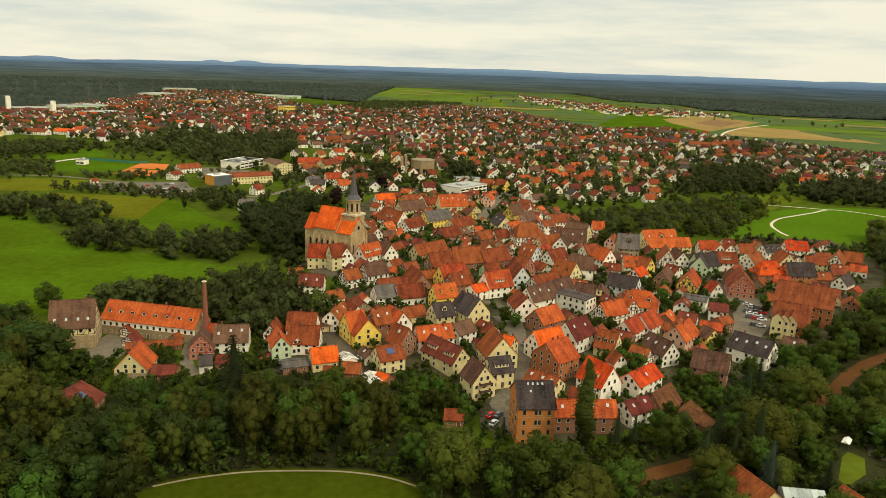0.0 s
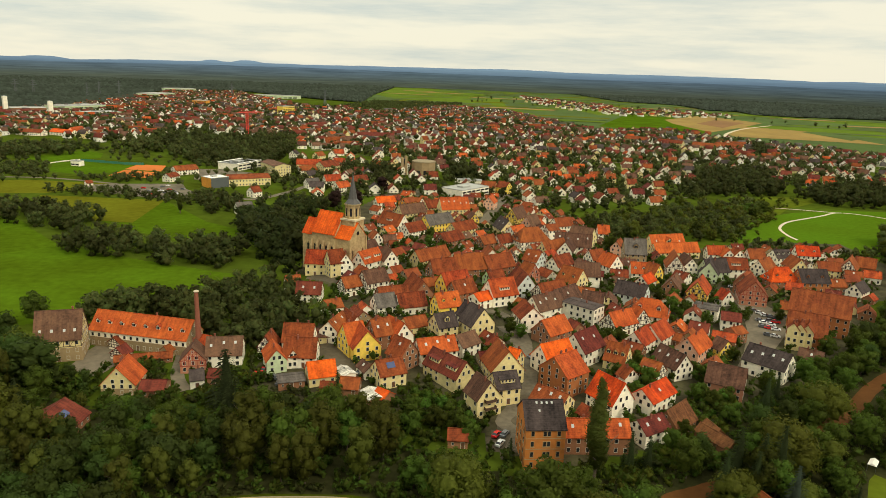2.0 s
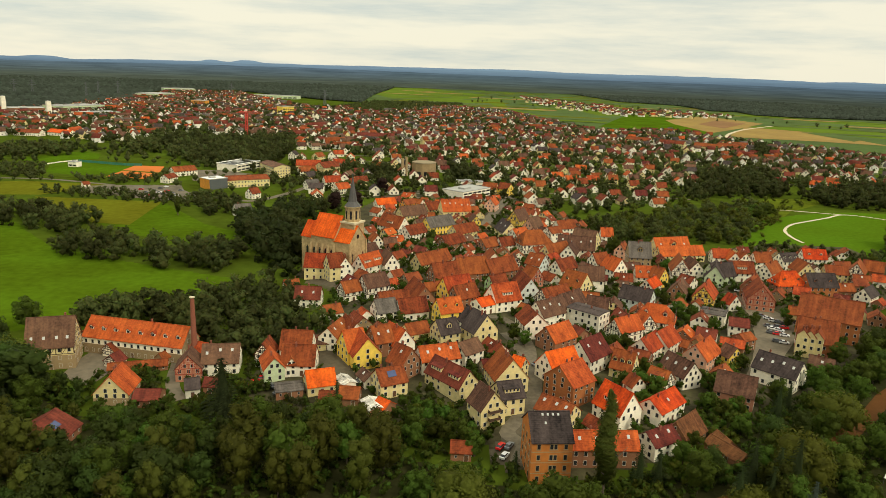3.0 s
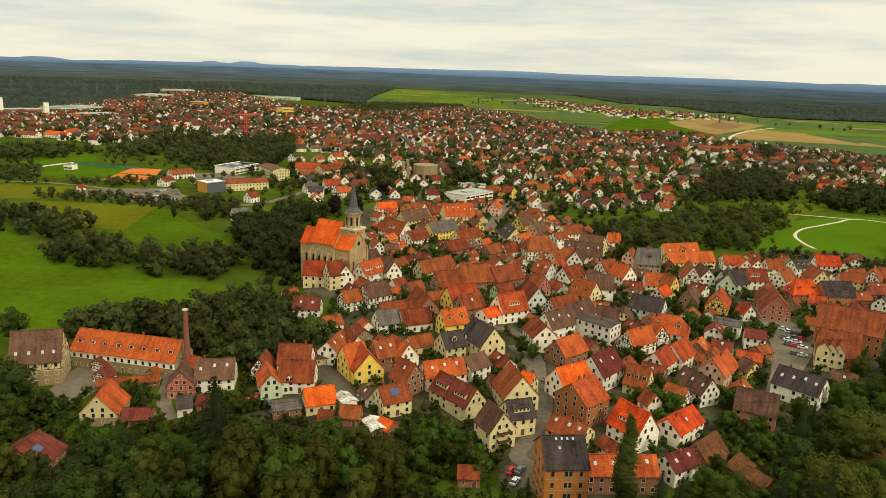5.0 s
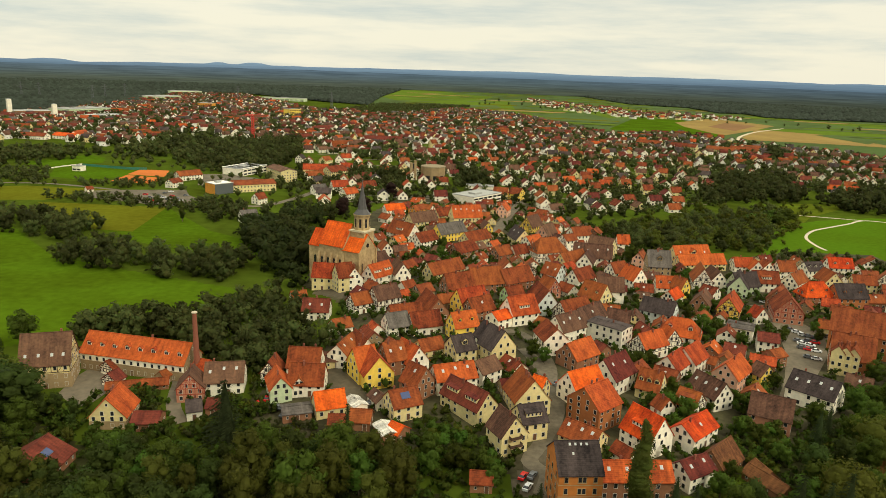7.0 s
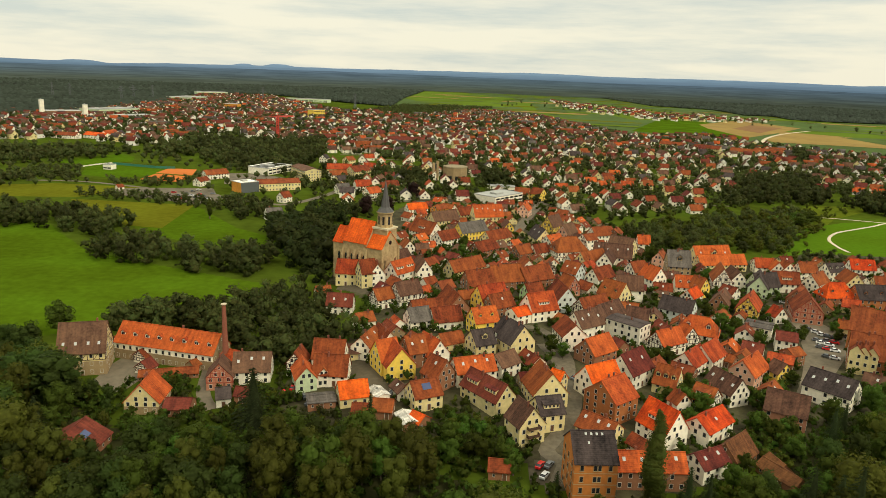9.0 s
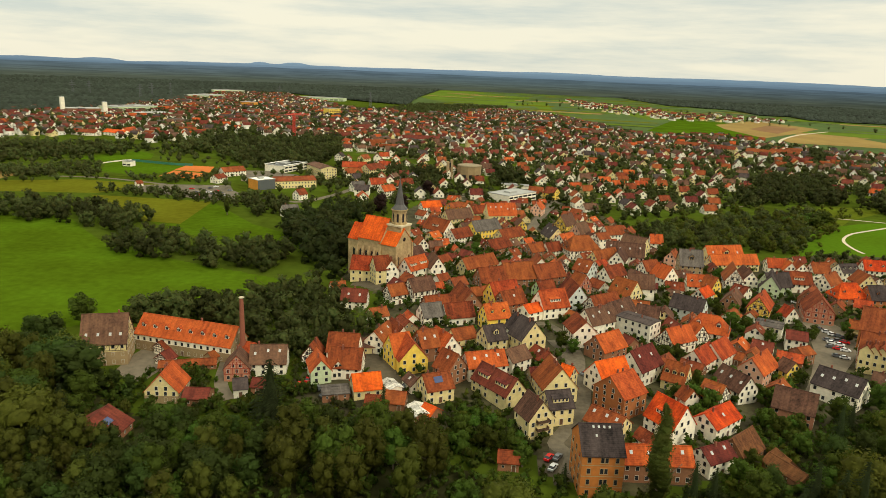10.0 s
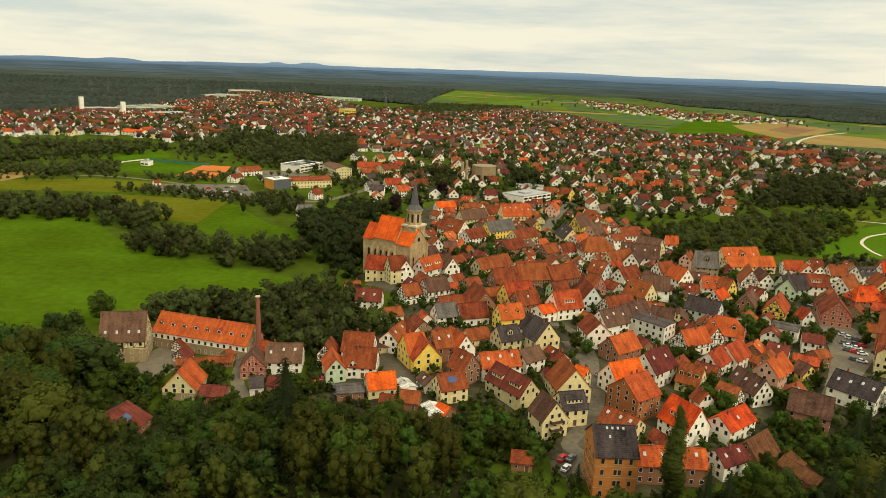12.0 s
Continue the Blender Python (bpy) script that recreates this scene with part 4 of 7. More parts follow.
patch("garden_plot", [(-114.1, 249.0), (-101.2, 258.4), (-92.4, 237.2), (-104.6, 239.2)], 0.08, "ground_grass", "overgrown green kitchen garden")
patch("garden_slope", [(-13.9, 212.7), (-9.4, 235.6), (4.9, 224.9), (14.1, 207.6), (12.0, 199.0), (-9.6, 204.3)], 0.08, "ground_grass", "overgrown green garden slope")
strip("road_main", [(22.0, 201.4), (24.5, 210.1), (20.2, 216.8), (24.8, 226.3), (31.1, 240.8), (32.7, 257.0), (28.9, 279.2), (25.0, 292.3)], 5.0, 0.12, "asphalt", "grey town lane between the houses")
strip("road_square", [(117.3, 264.7), (132.4, 290.9), (143.7, 313.6), (152.6, 348.4), (152.4, 378.5)], 7.0, 0.13, "square_paving", "grey street running into the square")
strip("lane_middle", [(-29.0, 324.1), (-11.8, 328.7), (7.8, 310.3), (25.4, 309.2), (33.7, 281.2), (31.2, 254.2)], 4.0, 0.14, "asphalt", "grey lane winding between the houses")
strip("lane_east", [(76.2, 282.8), (94.1, 290.6), (107.9, 285.9), (126.7, 303.3)], 3.5, 0.14, "asphalt", "narrow grey lane behind the houses")
strip("road_church", [(-124.7, 753.9), (-86.5, 700.4), (-55.4, 653.6), (-19.9, 655.5), (20.7, 652.8)], 5.5, 0.12, "asphalt", "grey street behind the church")
strip("road_north", [(27.7, 525.5), (43.1, 599.3), (64.7, 678.9), (86.9, 759.0), (110.9, 885.3), (162, 1198), (197, 1522)], 8.0, 0.13, "asphalt", "grey main street climbing into the new town")
strip("lane_mill", [(-87.6, 232.4), (-95.1, 244.7), (-100.4, 264.3)], 4.5, 0.14, "square_paving", "pale lane beside the timbered house")
strip("path_park", [(255.9, 508.9), (255.6, 523.9), (261.2, 549.2), (278.5, 574.3), (302.4, 592.7), (325.3, 609.3), (348.4, 626.6), (369.9, 617.6), (392.9, 589.9)], 2.3, 0.12, "gravel_path", "pale gravel footpath curving over the meadow")
strip("path_park_2", [(269.4, 644.3), (308.5, 637.9), (348.4, 626.6)], 2.3, 0.1, "gravel_path", "pale gravel footpath")
strip("path_river", [(-74.9, 164.3), (-65.9, 168.6), (-53.2, 172.5), (-39.4, 174.2), (-25.2, 174.6), (-12.4, 172.3), (-1.3, 166.8)], 0.75, 0.12, "path_earth", "narrow pale footpath on the river bank")
strip("farm_track", [(547, 1411), (600, 1538), (702, 1706), (849, 1885)], 7.0, 0.6, "gravel_path", "pale farm track between stubble fields")
strip("road_school", [(-250, 640), (-212, 603), (-187, 596), (-160, 590), (-140, 632), (-126, 690), (-108, 745)], 7.0, 0.11, "asphalt", "grey street in front of the school")
patch("school_yard", [(-266, 747), (-243, 680), (-205, 672), (-196, 700), (-200, 735), (-243, 752)], 0.09, "asphalt", "grey asphalt yard between the school buildings", "structure", "yard")
strip("field_road", [(-419.1, 652.3), (-368.8, 657.6), (-298.8, 639.4)], 5.0, 0.1, "asphalt", "grey road beside the sports ground")
strip("river", [(237.0, 301.1), (187.7, 275.8), (163.8, 257.8), (146.7, 240.3), (119.1, 215.2), (91.5, 193.4), (72.8, 184.0), (61.4, 178.5), (34.4, 161.4), (4.7, 138.2)], 5.5, 0.1, "river_water", "muddy brown river between wooded banks")

# ---- distance: wooded hills at the skyline ----


def skyline(name, far, heights, mat, label):
    """A ridge of hills on an arc; heights at even steps from west to east."""
    verts, faces = [], []
    n = 320
    for k in range(n + 1):
        a = radians(-56 + 112 * k / n)
        q = k / n * (len(heights) - 1)
        j = min(int(q), len(heights) - 2)
        h = heights[j] + (heights[j + 1] - heights[j]) * (3 * (q - j) ** 2 - 2 * (q - j) ** 3)
        h += 2.2 * noise.noise((k * 0.31, far * 0.01, 0)) + 0.8 * noise.noise((k * 1.7, far, 0))
        if far > 4600:
            h += sum(r * math.exp(-((math.degrees(a) - c) / w) ** 4) for c, w, r in ((-29.2, 1.25, 13), (-18.2, 0.6, 9), (-15.6, 0.9, 12), (30.0, 2.4, 7), (5.0, 3.0, 6)))
        x, y = math.sin(a) * far, math.cos(a) * far
        verts += [(x, y, -20), (x, y, h), (x * 1.01, y * 1.01, h * 0.9), (x * 1.01, y * 1.01, -20)]
        if k:
            for m in range(3):
                faces.append((4 * k - 4 + m, 4 * k + m, 4 * k + m + 1, 4 * k - 3 + m))
    return tagged(new(name, mesh_of(name, verts, faces, [mat])), label, "hills", "", "structure")


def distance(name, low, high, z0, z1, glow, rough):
    """Far land with its haze painted on: dark forest at its foot, bluer towards its top, glowing evenly, with long
    streaks of woods and clearings.
    """
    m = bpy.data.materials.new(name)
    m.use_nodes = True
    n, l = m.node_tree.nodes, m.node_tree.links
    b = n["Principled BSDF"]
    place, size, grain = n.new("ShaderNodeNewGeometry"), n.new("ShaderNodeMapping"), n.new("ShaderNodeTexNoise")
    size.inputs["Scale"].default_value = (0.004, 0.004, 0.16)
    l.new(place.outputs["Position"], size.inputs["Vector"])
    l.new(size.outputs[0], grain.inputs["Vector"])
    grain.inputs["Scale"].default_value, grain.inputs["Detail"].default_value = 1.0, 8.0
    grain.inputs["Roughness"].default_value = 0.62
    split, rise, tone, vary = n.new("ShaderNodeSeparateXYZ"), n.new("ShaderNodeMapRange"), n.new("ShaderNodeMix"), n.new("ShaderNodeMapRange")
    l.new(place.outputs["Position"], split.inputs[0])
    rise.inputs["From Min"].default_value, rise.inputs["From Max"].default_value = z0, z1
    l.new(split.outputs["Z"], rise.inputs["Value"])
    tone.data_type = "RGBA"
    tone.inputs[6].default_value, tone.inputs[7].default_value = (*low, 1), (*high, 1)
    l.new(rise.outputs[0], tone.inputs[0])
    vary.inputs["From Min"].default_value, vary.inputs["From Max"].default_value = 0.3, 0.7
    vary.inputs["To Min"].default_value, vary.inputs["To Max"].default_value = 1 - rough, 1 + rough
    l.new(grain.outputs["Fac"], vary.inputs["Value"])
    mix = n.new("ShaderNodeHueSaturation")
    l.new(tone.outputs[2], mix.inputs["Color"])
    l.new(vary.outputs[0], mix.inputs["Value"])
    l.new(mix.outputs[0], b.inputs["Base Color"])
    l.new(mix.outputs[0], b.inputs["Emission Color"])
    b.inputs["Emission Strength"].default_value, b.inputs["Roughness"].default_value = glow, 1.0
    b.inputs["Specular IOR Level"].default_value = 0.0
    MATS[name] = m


# the blue tops and the glow are painted haze, no light source
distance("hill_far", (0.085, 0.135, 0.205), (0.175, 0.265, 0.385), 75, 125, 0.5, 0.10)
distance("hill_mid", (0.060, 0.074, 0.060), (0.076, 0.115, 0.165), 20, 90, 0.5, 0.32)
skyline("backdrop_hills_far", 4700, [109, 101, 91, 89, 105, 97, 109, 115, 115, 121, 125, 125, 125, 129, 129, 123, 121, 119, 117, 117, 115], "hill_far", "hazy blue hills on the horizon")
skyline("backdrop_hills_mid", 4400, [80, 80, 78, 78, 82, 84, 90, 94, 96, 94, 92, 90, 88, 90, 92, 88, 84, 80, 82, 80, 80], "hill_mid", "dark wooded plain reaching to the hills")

CHURCH, NAVE, TOWER, SPIRE = (-61.9, 383.9, -29), (15.4, 15, 31.2, 20.9), (27.9, 8.6, 12.1, 2.4), 52.4
MILL, STACK = (29.3, 198.5, 5, 11.4, 14, 18.5, 13.0), (-93.8, 264.0, 25.6)

# ---- old town houses: place, direction of the ridge, length, width, ridge and eave heights ----
house(-34.3, 262.4, 32, 8.0, 10.5, 11.6, 5.4, "orange", "yellow", wing=(1.9, -5.4, 81, 11.3), chimneys=1)
house(-54.8, 263.5, -1, 11.4, 10, 11, 5.5, "red", "white")
house(-51.9, 252.7, 1, 11.8, 10, 10, 4.5, "red", "white")
house(-54.6, 251.7, 102, 8.1, 5, 7, 4, "red", "white")
house(-61.1, 249.6, 112, 11.5, 7, 9, 5, "orange", "mint")
house(-66.0, 260.8, 86, 8.6, 6, 9, 5, "red", "timber")
house(-42.3, 239.0, 22, 9.6, 8, 7.5, 3.5, "vivid", "cream")
house(-37.8, 229.5, 2, 5.6, 6, 5, 3, "red", "brick")
house(-31.0, 231.8, -3, 6.5, 7, 5.5, 3, "red", "brick")
house(-18.7, 238.9, 29, 9.8, 9, 9, 5, "red", "cream", solar=True)
house(-24.7, 268.3, 30, 7.6, 10, 11, 6, "red", "brick", skylights=2)
house(-18.3, 270.5, 127, 11.1, 9, 10, 4.5, "orange", "white")
house(-14.6, 251.2, 136, 8.1, 9, 11, 5.5, "red", "brick", skylights=1)
house(-2.7, 257.2, 22, 14.7, 9, 9, 5, "orange", "white", skylights=3)
house(8.4, 263.1, 43, 9.7, 8, 8.5, 5, "brown", "white")
house(2.5, 241.7, 132, 17.5, 9, 10, 5, "maroon", "cream", sheds=2)
house(21.7, 246.4, 105, 12.3, 12, 12, 5, "red", "cream", chimneys=2)
house(26.7, 252.1, -36, 4.6, 6, 8, 5, "vivid", "cream")
house(13.6, 223.3, 118, 8.9, 9, 12, 6.5, "brown", "cream", balconies=2)
house(21.1, 231.1, 19, 8.4, 9, 10, 6, "dark", "cream", sheds=1)
house(13.6, 279.5, 121, 9.5, 11, 13.5, 7, "dark", "cream")
house(0.1, 279.7, 30, 8.9, 9, 10, 5.5, "dark", "cream", dormers=1, big=1.5)
house(11.0, 289.5, -65, 8.4, 9, 11, 6, "dark", "white")
house(1.0, 302.8, 27, 10.8, 9, 11, 6, "orange", "yellow", dormers=2)
house(-26.3, 304.3, 28, 9.4, 9, 9, 4.5, "slate", "white")
house(-14.8, 307.0, 24, 12.8, 9, 9, 4, "red", "white")
house(-42.9, 275.2, 75, 13.2, 8, 9, 5, "red", "white", skylights=2)
house(-37.2, 279.6, 121, 11.5, 7, 9, 4.5, "red", "white")
house(-47.0, 272.6, 12, 6.0, 8, 5, 3, "brown", "cream")
house(-68.0, 371.5, -4, 10.5, 9, 13, 7, "orange", "cream")
house(-57.4, 365.1, 31, 8.3, 9, 14, 8, "red", "cream")
house(-53.5, 369.1, 109, 13.2, 8, 12, 6.5, "red", "white")
house(-40.7, 371.7, 53, 14.8, 9, 12, 6.5, "orange", "white", sheds=2)
house(-30.4, 376.2, 111, 13.2, 8, 12, 6.5, "brown", "white")
house(-46.4, 408.7, 51, 14.9, 9, 10, 5, "brown", "white")
house(-34.2, 335.4, 39, 12.6, 9, 11, 6, "brown", "timber")
house(-25.4, 360.1, 43, 7.0, 6, 6, 3.5, "red", "white")
house(-44.9, 330.5, 39, 9.1, 8, 9, 5, "red", "timber")
house(-62.7, 324.5, -1, 11.7, 8, 9, 4.5, "maroon", "white", skylights=2)
house(-74.5, 341.9, 24, 7.0, 7, 8, 5, "red", "white")
house(-12.2, 327.8, 111, 16.6, 10, 10, 4, "red", "brick")
house(-23.4, 315.6, 25, 14.2, 9, 9, 4, "red", "brick")
house(-8.1, 390.5, 44, 22.9, 9, 10, 5, "red", "cream")
house(-36.8, 495.2, 141, 20.2, 12, 12, 5, "red", "white", sheds=1)
house(-44.8, 450.3, 110, 11.5, 7, 9, 5, "red", "white")
house(-21.9, 477.1, 48, 16.9, 10, 10, 5, "red", "white")
house(-6.1, 499.0, 41, 23.0, 11, 12, 6, "slate", "yellow")
house(-26.4, 533.5, 35, 21.7, 11, 12, 6, "brown", "cream")
house(-50.2, 576.9, 30, 16.7, 9, 9, 5, "vivid", "white")
house(-32.0, 580.7, 55, 13.2, 8, 8, 5, "red", "ochre")
house(-10.9, 563.0, 39, 15.5, 9, 10, 5, "red", "cream")
house(5.7, 550.6, 18, 22.5, 14, 15, 7, "orange", "cream", skylights=5)
house(20.3, 522.6, 101, 11.5, 7, 9, 5, "brown", "yellow")
house(36.9, 588.5, 74, 14.9, 9, 11, 6, "orange", "pink")
house(41.2, 492.1, 105, 18.3, 11, 12, 5.5, "dark", "cream", skylights=2)
house(53.3, 530.1, 56, 16.6, 10, 13, 6, "brown", "yellowtimber")
house(61.3, 507.1, 56, 14.9, 9, 12, 6, "brown", "pink")
house(49.0, 483.3, 42, 12.7, 9, 9, 5, "orange", "white")
house(55.3, 455.6, 21, 10.8, 14, 14, 6.5, "red", "timber", hip=True)
house(11.5, 485.8, 46, 21.3, 10, 10, 5, "red", "cream")
house(3.1, 452.5, 49, 18.8, 9, 10, 5, "red", "brick")
house(26.4, 450.2, 42, 12.4, 9, 9, 4.5, "red", "brick")
house(37.6, 454.7, 35, 11.3, 8, 9, 4.5, "red", "white")
house(26.5, 408.1, 97, 13.2, 8, 9, 4.5, "red", "white")
house(50.2, 393.3, 141, 9.6, 10, 11, 6, "red", "ice", skylights=2)
house(38.0, 394.3, 93, 8.1, 5, 9, 6, "brown", "timber")
house(67.3, 438.1, 41, 19.9, 9, 10, 5, "red", "cream")
house(69.4, 467.6, 31, 9.1, 9, 14, 11, "red", "white")
house(81.7, 447.4, -13, 23.2, 11, 13, 6, "brown", "white", skylights=4)
house(76.0, 435.9, 70, 14.9, 9, 11, 5.5, "brown", "white")
house(91.5, 468.3, 143, 16.0, 12, 13, 6, "brown", "cream")
house(83.6, 506.5, 26, 14.2, 10, 11, 6, "red", "white")
house(110.0, 490.3, 178, 8.1, 9, 10, 5, "orange", "white")
house(94.9, 401.3, 120, 11.3, 10, 12, 6, "orange", "white")
house(89.9, 417.9, 29, 10.4, 9, 10, 5, "red", "white")
house(76.1, 373.4, 176, 13.3, 10, 12, 6, "brown", "white")
house(65.7, 357.7, 134, 12.3, 11, 12, 5.5, "red", "cream", dormers=2)
house(65.2, 394.0, 43, 15.0, 9, 10, 5, "red", "white")
house(110.3, 446.7, 63, 11.5, 7, 10, 6, "red", "pink")
house(114.8, 425.1, -3, 13.0, 12, 16, 8, "slate", "stone", dormers=1, big=1.9)
house(140.9, 449.9, 17, 24.3, 13, 14, 6, "orange", "cream", dormers=1, big=2.2, skylights=3)
house(145.8, 444.4, 14, 30.7, 9, 10, 5, "orange", "cream")
house(109.1, 392.5, -5, 8.9, 10, 10, 5, "orange", "white", dormers=2)
house(116.3, 387.8, 127, 7.4, 8, 11, 6, "red", "yellow")
house(108.9, 375.6, 50, 11.5, 7, 8, 4.5, "vivid", "white")
house(133.7, 406.5, 79, 16.6, 10, 13, 6, "red", "timber")
house(141.8, 408.5, 90, 14.9, 9, 11, 6, "brown", "white")
house(153.8, 398.9, 17, 14.7, 10, 12, 5.5, "dark", "mint", wing=(-3.0, 0.0, 51, 18.0))
house(120.9, 366.9, 62, 14.7, 9, 10, 5, "brown", "brick")
house(132.5, 361.0, 62, 16.6, 10, 11, 5, "orange", "yellowtimber")
house(142.5, 352.1, 109, 6.2, 7, 8, 4, "orange", "white")
house(168.5, 407.2, -2, 14.1, 10, 11, 5.5, "red", "white", sheds=1)
house(171.1, 444.3, 1, 10.7, 8, 9, 4.5, "orange", "white")
house(177.0, 440.2, 87, 11.1, 8, 9, 4.5, "orange", "white")
house(182.5, 438.1, 98, 8.0, 8, 9, 5, "red", "white")
house(192.8, 435.7, 9, 10.9, 9, 10, 5, "red", "white")
house(187.9, 411.8, 43, 14.9, 9, 10, 5, "red", "white")
house(208.8, 436.0, 15, 11.6, 9, 10, 6, "dark", "white", dormers=3)
house(229.0, 444.4, -3, 14.2, 9, 11, 6, "vivid", "white", dormers=2)
house(209.7, 418.2, 92, 12.4, 10, 10, 4.5, "red", "cream")
house(159.1, 359.4, 74, 18.0, 13, 13, 6, "red", "redtimber")
house(162.9, 376.9, 57, 14.9, 9, 11, 6, "red", "brick")
house(185.7, 385.8, 8, 8.3, 10.5, 12, 5.5, "vivid", "brick", hip=True, dormers=2)
house(201.8, 384.0, 4, 16.2, 12, 12, 6, "dark", "rustbrick", dormers=2)
house(173.5, 319.8, -31, 25.1, 16, 18, 10, "rust", "rustbrick")
house(157.3, 298.7, -26, 15.3, 14, 15, 7, "rust", "rustbrick")
house(150.6, 296.0, 55, 7.4, 4.6, 12, 9.5, "rust", "cream")
house(152.9, 294.9, 55, 7.4, 4.6, 12, 9.5, "rust", "cream")
house(155.5, 293.8, 54, 7.4, 4.6, 12, 9.5, "rust", "cream")
house(242.3, 418.3, 55, 14.9, 9, 11, 5, "red", "timber")
house(226.6, 413.4, -9, 12.3, 9, 9, 5, "red", "cream")
house(257.6, 426.7, -31, 9.9, 10, 9, 4, "red", "brick")
house(247.3, 403.5, -22, 8.9, 8, 7, 4, "orange", "white")
house(220.9, 371.2, 41, 12.2, 8, 9, 5, "dark", "white")
house(62.1, 308.2, -41, 15.8, 9, 9, 8.6, "dark", "white")
house(93.8, 346.8, -32, 15.2, 11, 11, 6, "dark", "ice")
house(76.8, 301.6, 34, 13.8, 9, 10, 5, "orange", "timber")
house(87.7, 310.5, 108, 6.8, 8, 10, 5, "orange", "timber")
house(94.8, 318.0, -23, 8.4, 11, 12, 6, "orange", "timber", hip=True, dormers=2, big=1.3)
house(82.0, 284.8, 50, 13.9, 9, 9, 4.5, "orange", "white")
house(90.7, 292.4, 48, 12.9, 10, 10, 5, "orange", "white")
house(101.7, 278.5, 49, 14.9, 10, 11, 6, "orange", "pink")
house(113.6, 279.7, 115, 5.9, 7, 9, 5.5, "brown", "yellow")
house(120.7, 295.0, -26, 9.5, 8, 6, 4, "orange", "brick")
house(127.6, 300.4, 28, 6.7, 7, 7, 5, "red", "brick")
house(87.7, 261.7, 118, 12.9, 9, 10, 5, "brown", "white", skylights=3)
house(66.8, 261.0, 149, 8.1, 10, 10, 4.5, "red", "cream", dormers=3, big=1.2)
house(77.0, 250.7, 138, 7.3, 9, 9, 5, "red", "timber", sheds=1)
house(67.2, 247.3, 116, 5.0, 6, 7, 4, "red", "white")
house(56.4, 227.7, 124, 11.9, 10, 12, 5.5, "vivid", "white", sheds=1)
house(72.4, 232.8, 43, 15.0, 9, 8.5, 5, "vivid", "white", skylights=1)
house(103.1, 247.6, 152, 13.0, 11, 11, 5.5, "brown", "rose")
house(126.6, 265.6, 135, 16.0, 12, 11, 6, "dark", "white", skylights=4)
house(54.0, 264.9, 46, 14.0, 11, 12, 6, "maroon", "white", skylights=2)
house(41.0, 253.7, 33, 13.2, 10, 11, 5.5, "vivid", "white")
house(42.8, 240.4, 40, 11.3, 13, 13, 7.5, "orange", "rustbrick")
house(36.7, 224.7, 140, 11.8, 9, 8, 4.5, "red", "cream", skylights=3)
house(38.0, 341.1, 102, 16.6, 10, 12, 5.5, "red", "ice")
house(44.2, 364.4, 123, 8.7, 8, 10, 5, "red", "redtimber")
house(26.1, 324.0, 28, 13.5, 11, 12, 5.5, "orange", "white", sheds=1)
house(17.8, 318.0, 38, 10.8, 8, 7, 4.5, "vivid", "white")
house(25.0, 348.2, 29, 9.2, 8, 9, 5, "red", "green")
house(4.5, 332.8, 34, 14.5, 10, 12, 6, "orange", "yellow")
house(8.2, 326.1, 37, 12.2, 9, 10, 5, "red", "brick", skylights=1)
house(12.6, 369.1, 23, 16.8, 12, 12, 5, "red", "brick")
house(27.8, 375.4, 35, 18.2, 11, 11, 5, "red", "brick")
house(-1.0, 360.4, 27, 14.4, 11, 11, 4.5, "red", "brick")
house(35.7, 292.6, 103, 12.1, 10, 11, 6.5, "red", "white")
house(44.0, 307.8, 38, 13.8, 10, 11, 5.5, "brown", "white", skylights=3)
house(55.8, 322.4, 45, 16.4, 9, 11, 6, "brown", "white", skylights=1)
house(44.3, 280.6, 41, 13.3, 10, 10, 5, "orange", "brick")
house(55.8, 293.3, -59, 6.0, 5, 5, 3, "maroon", "brick")
house(70.8, 328.7, -20, 10.2, 10, 9, 4, "brown", "cream")
house(50.6, 331.9, 36, 16.2, 9, 10, 5, "red", "timber")
house(98.7, 295.2, -38, 8.2, 6, 5, 3, "red", "brick")
house(131.7, 316.4, -19, 8.4, 9, 8, 5.5, "maroon", "white")
house(125.6, 330.4, -28, 11.0, 10, 6.6, 6, "slate", "white")
house(75.8, 219.1, 46, 12.8, 9, 8, 3, "moss", "brick")
house(86.2, 213.7, -76, 7.1, 6, 5, 2.5, "moss", "brick")
house(86.0, 209.6, -62, 13.0, 5, 4.6, 2.6, "moss", "brick")
house(46.7, 205.0, 3, 20.0, 9, 9.5, 6, "orange", "brick", skylights=4)
house(64.9, 210.6, 31, 10.5, 8, 8, 5, "maroon", "white", skylights=2)
house(5.5, 203.9, -2, 6.0, 6, 5, 3, "red", "brick")
house(-144.2, 259.8, 17, 15.9, 14, 18, 9, "brown", "creamtimber", skylights=4, low=0.72, plinth=5.4)
works = house(-117.2, 271.9, -11.5, 42.0, 12, 13, 7, "orange", "white", dormers=8, big=1.15, plinth=3.9)
child("gable", Shape().add([(x, y, z) for x in (21.0, 21.04) for y, z in ((-5.95, 0), (5.95, 0), (5.95, 6.9), (0, 12.7), (-5.95, 6.9))], [(4, 3, 2, 1, 0), (5, 6, 7, 8, 9)] + [(k, (k + 1) % 5, (k + 1) % 5 + 5, k + 5) for k in range(5)]).mesh("gable", "wall_stone"), works, label="bare sandstone gable end")
house(-111.3, 254.9, 18, 20.0, 4, 4, 2.5, "red", "brick")
house(-108.9, 233.2, 95, 11.7, 11, 10.5, 4.5, "orange", "cream", plinth=2.8)
house(-97.3, 230.7, 5, 8.2, 8, 5, 3, "maroon", "brick")
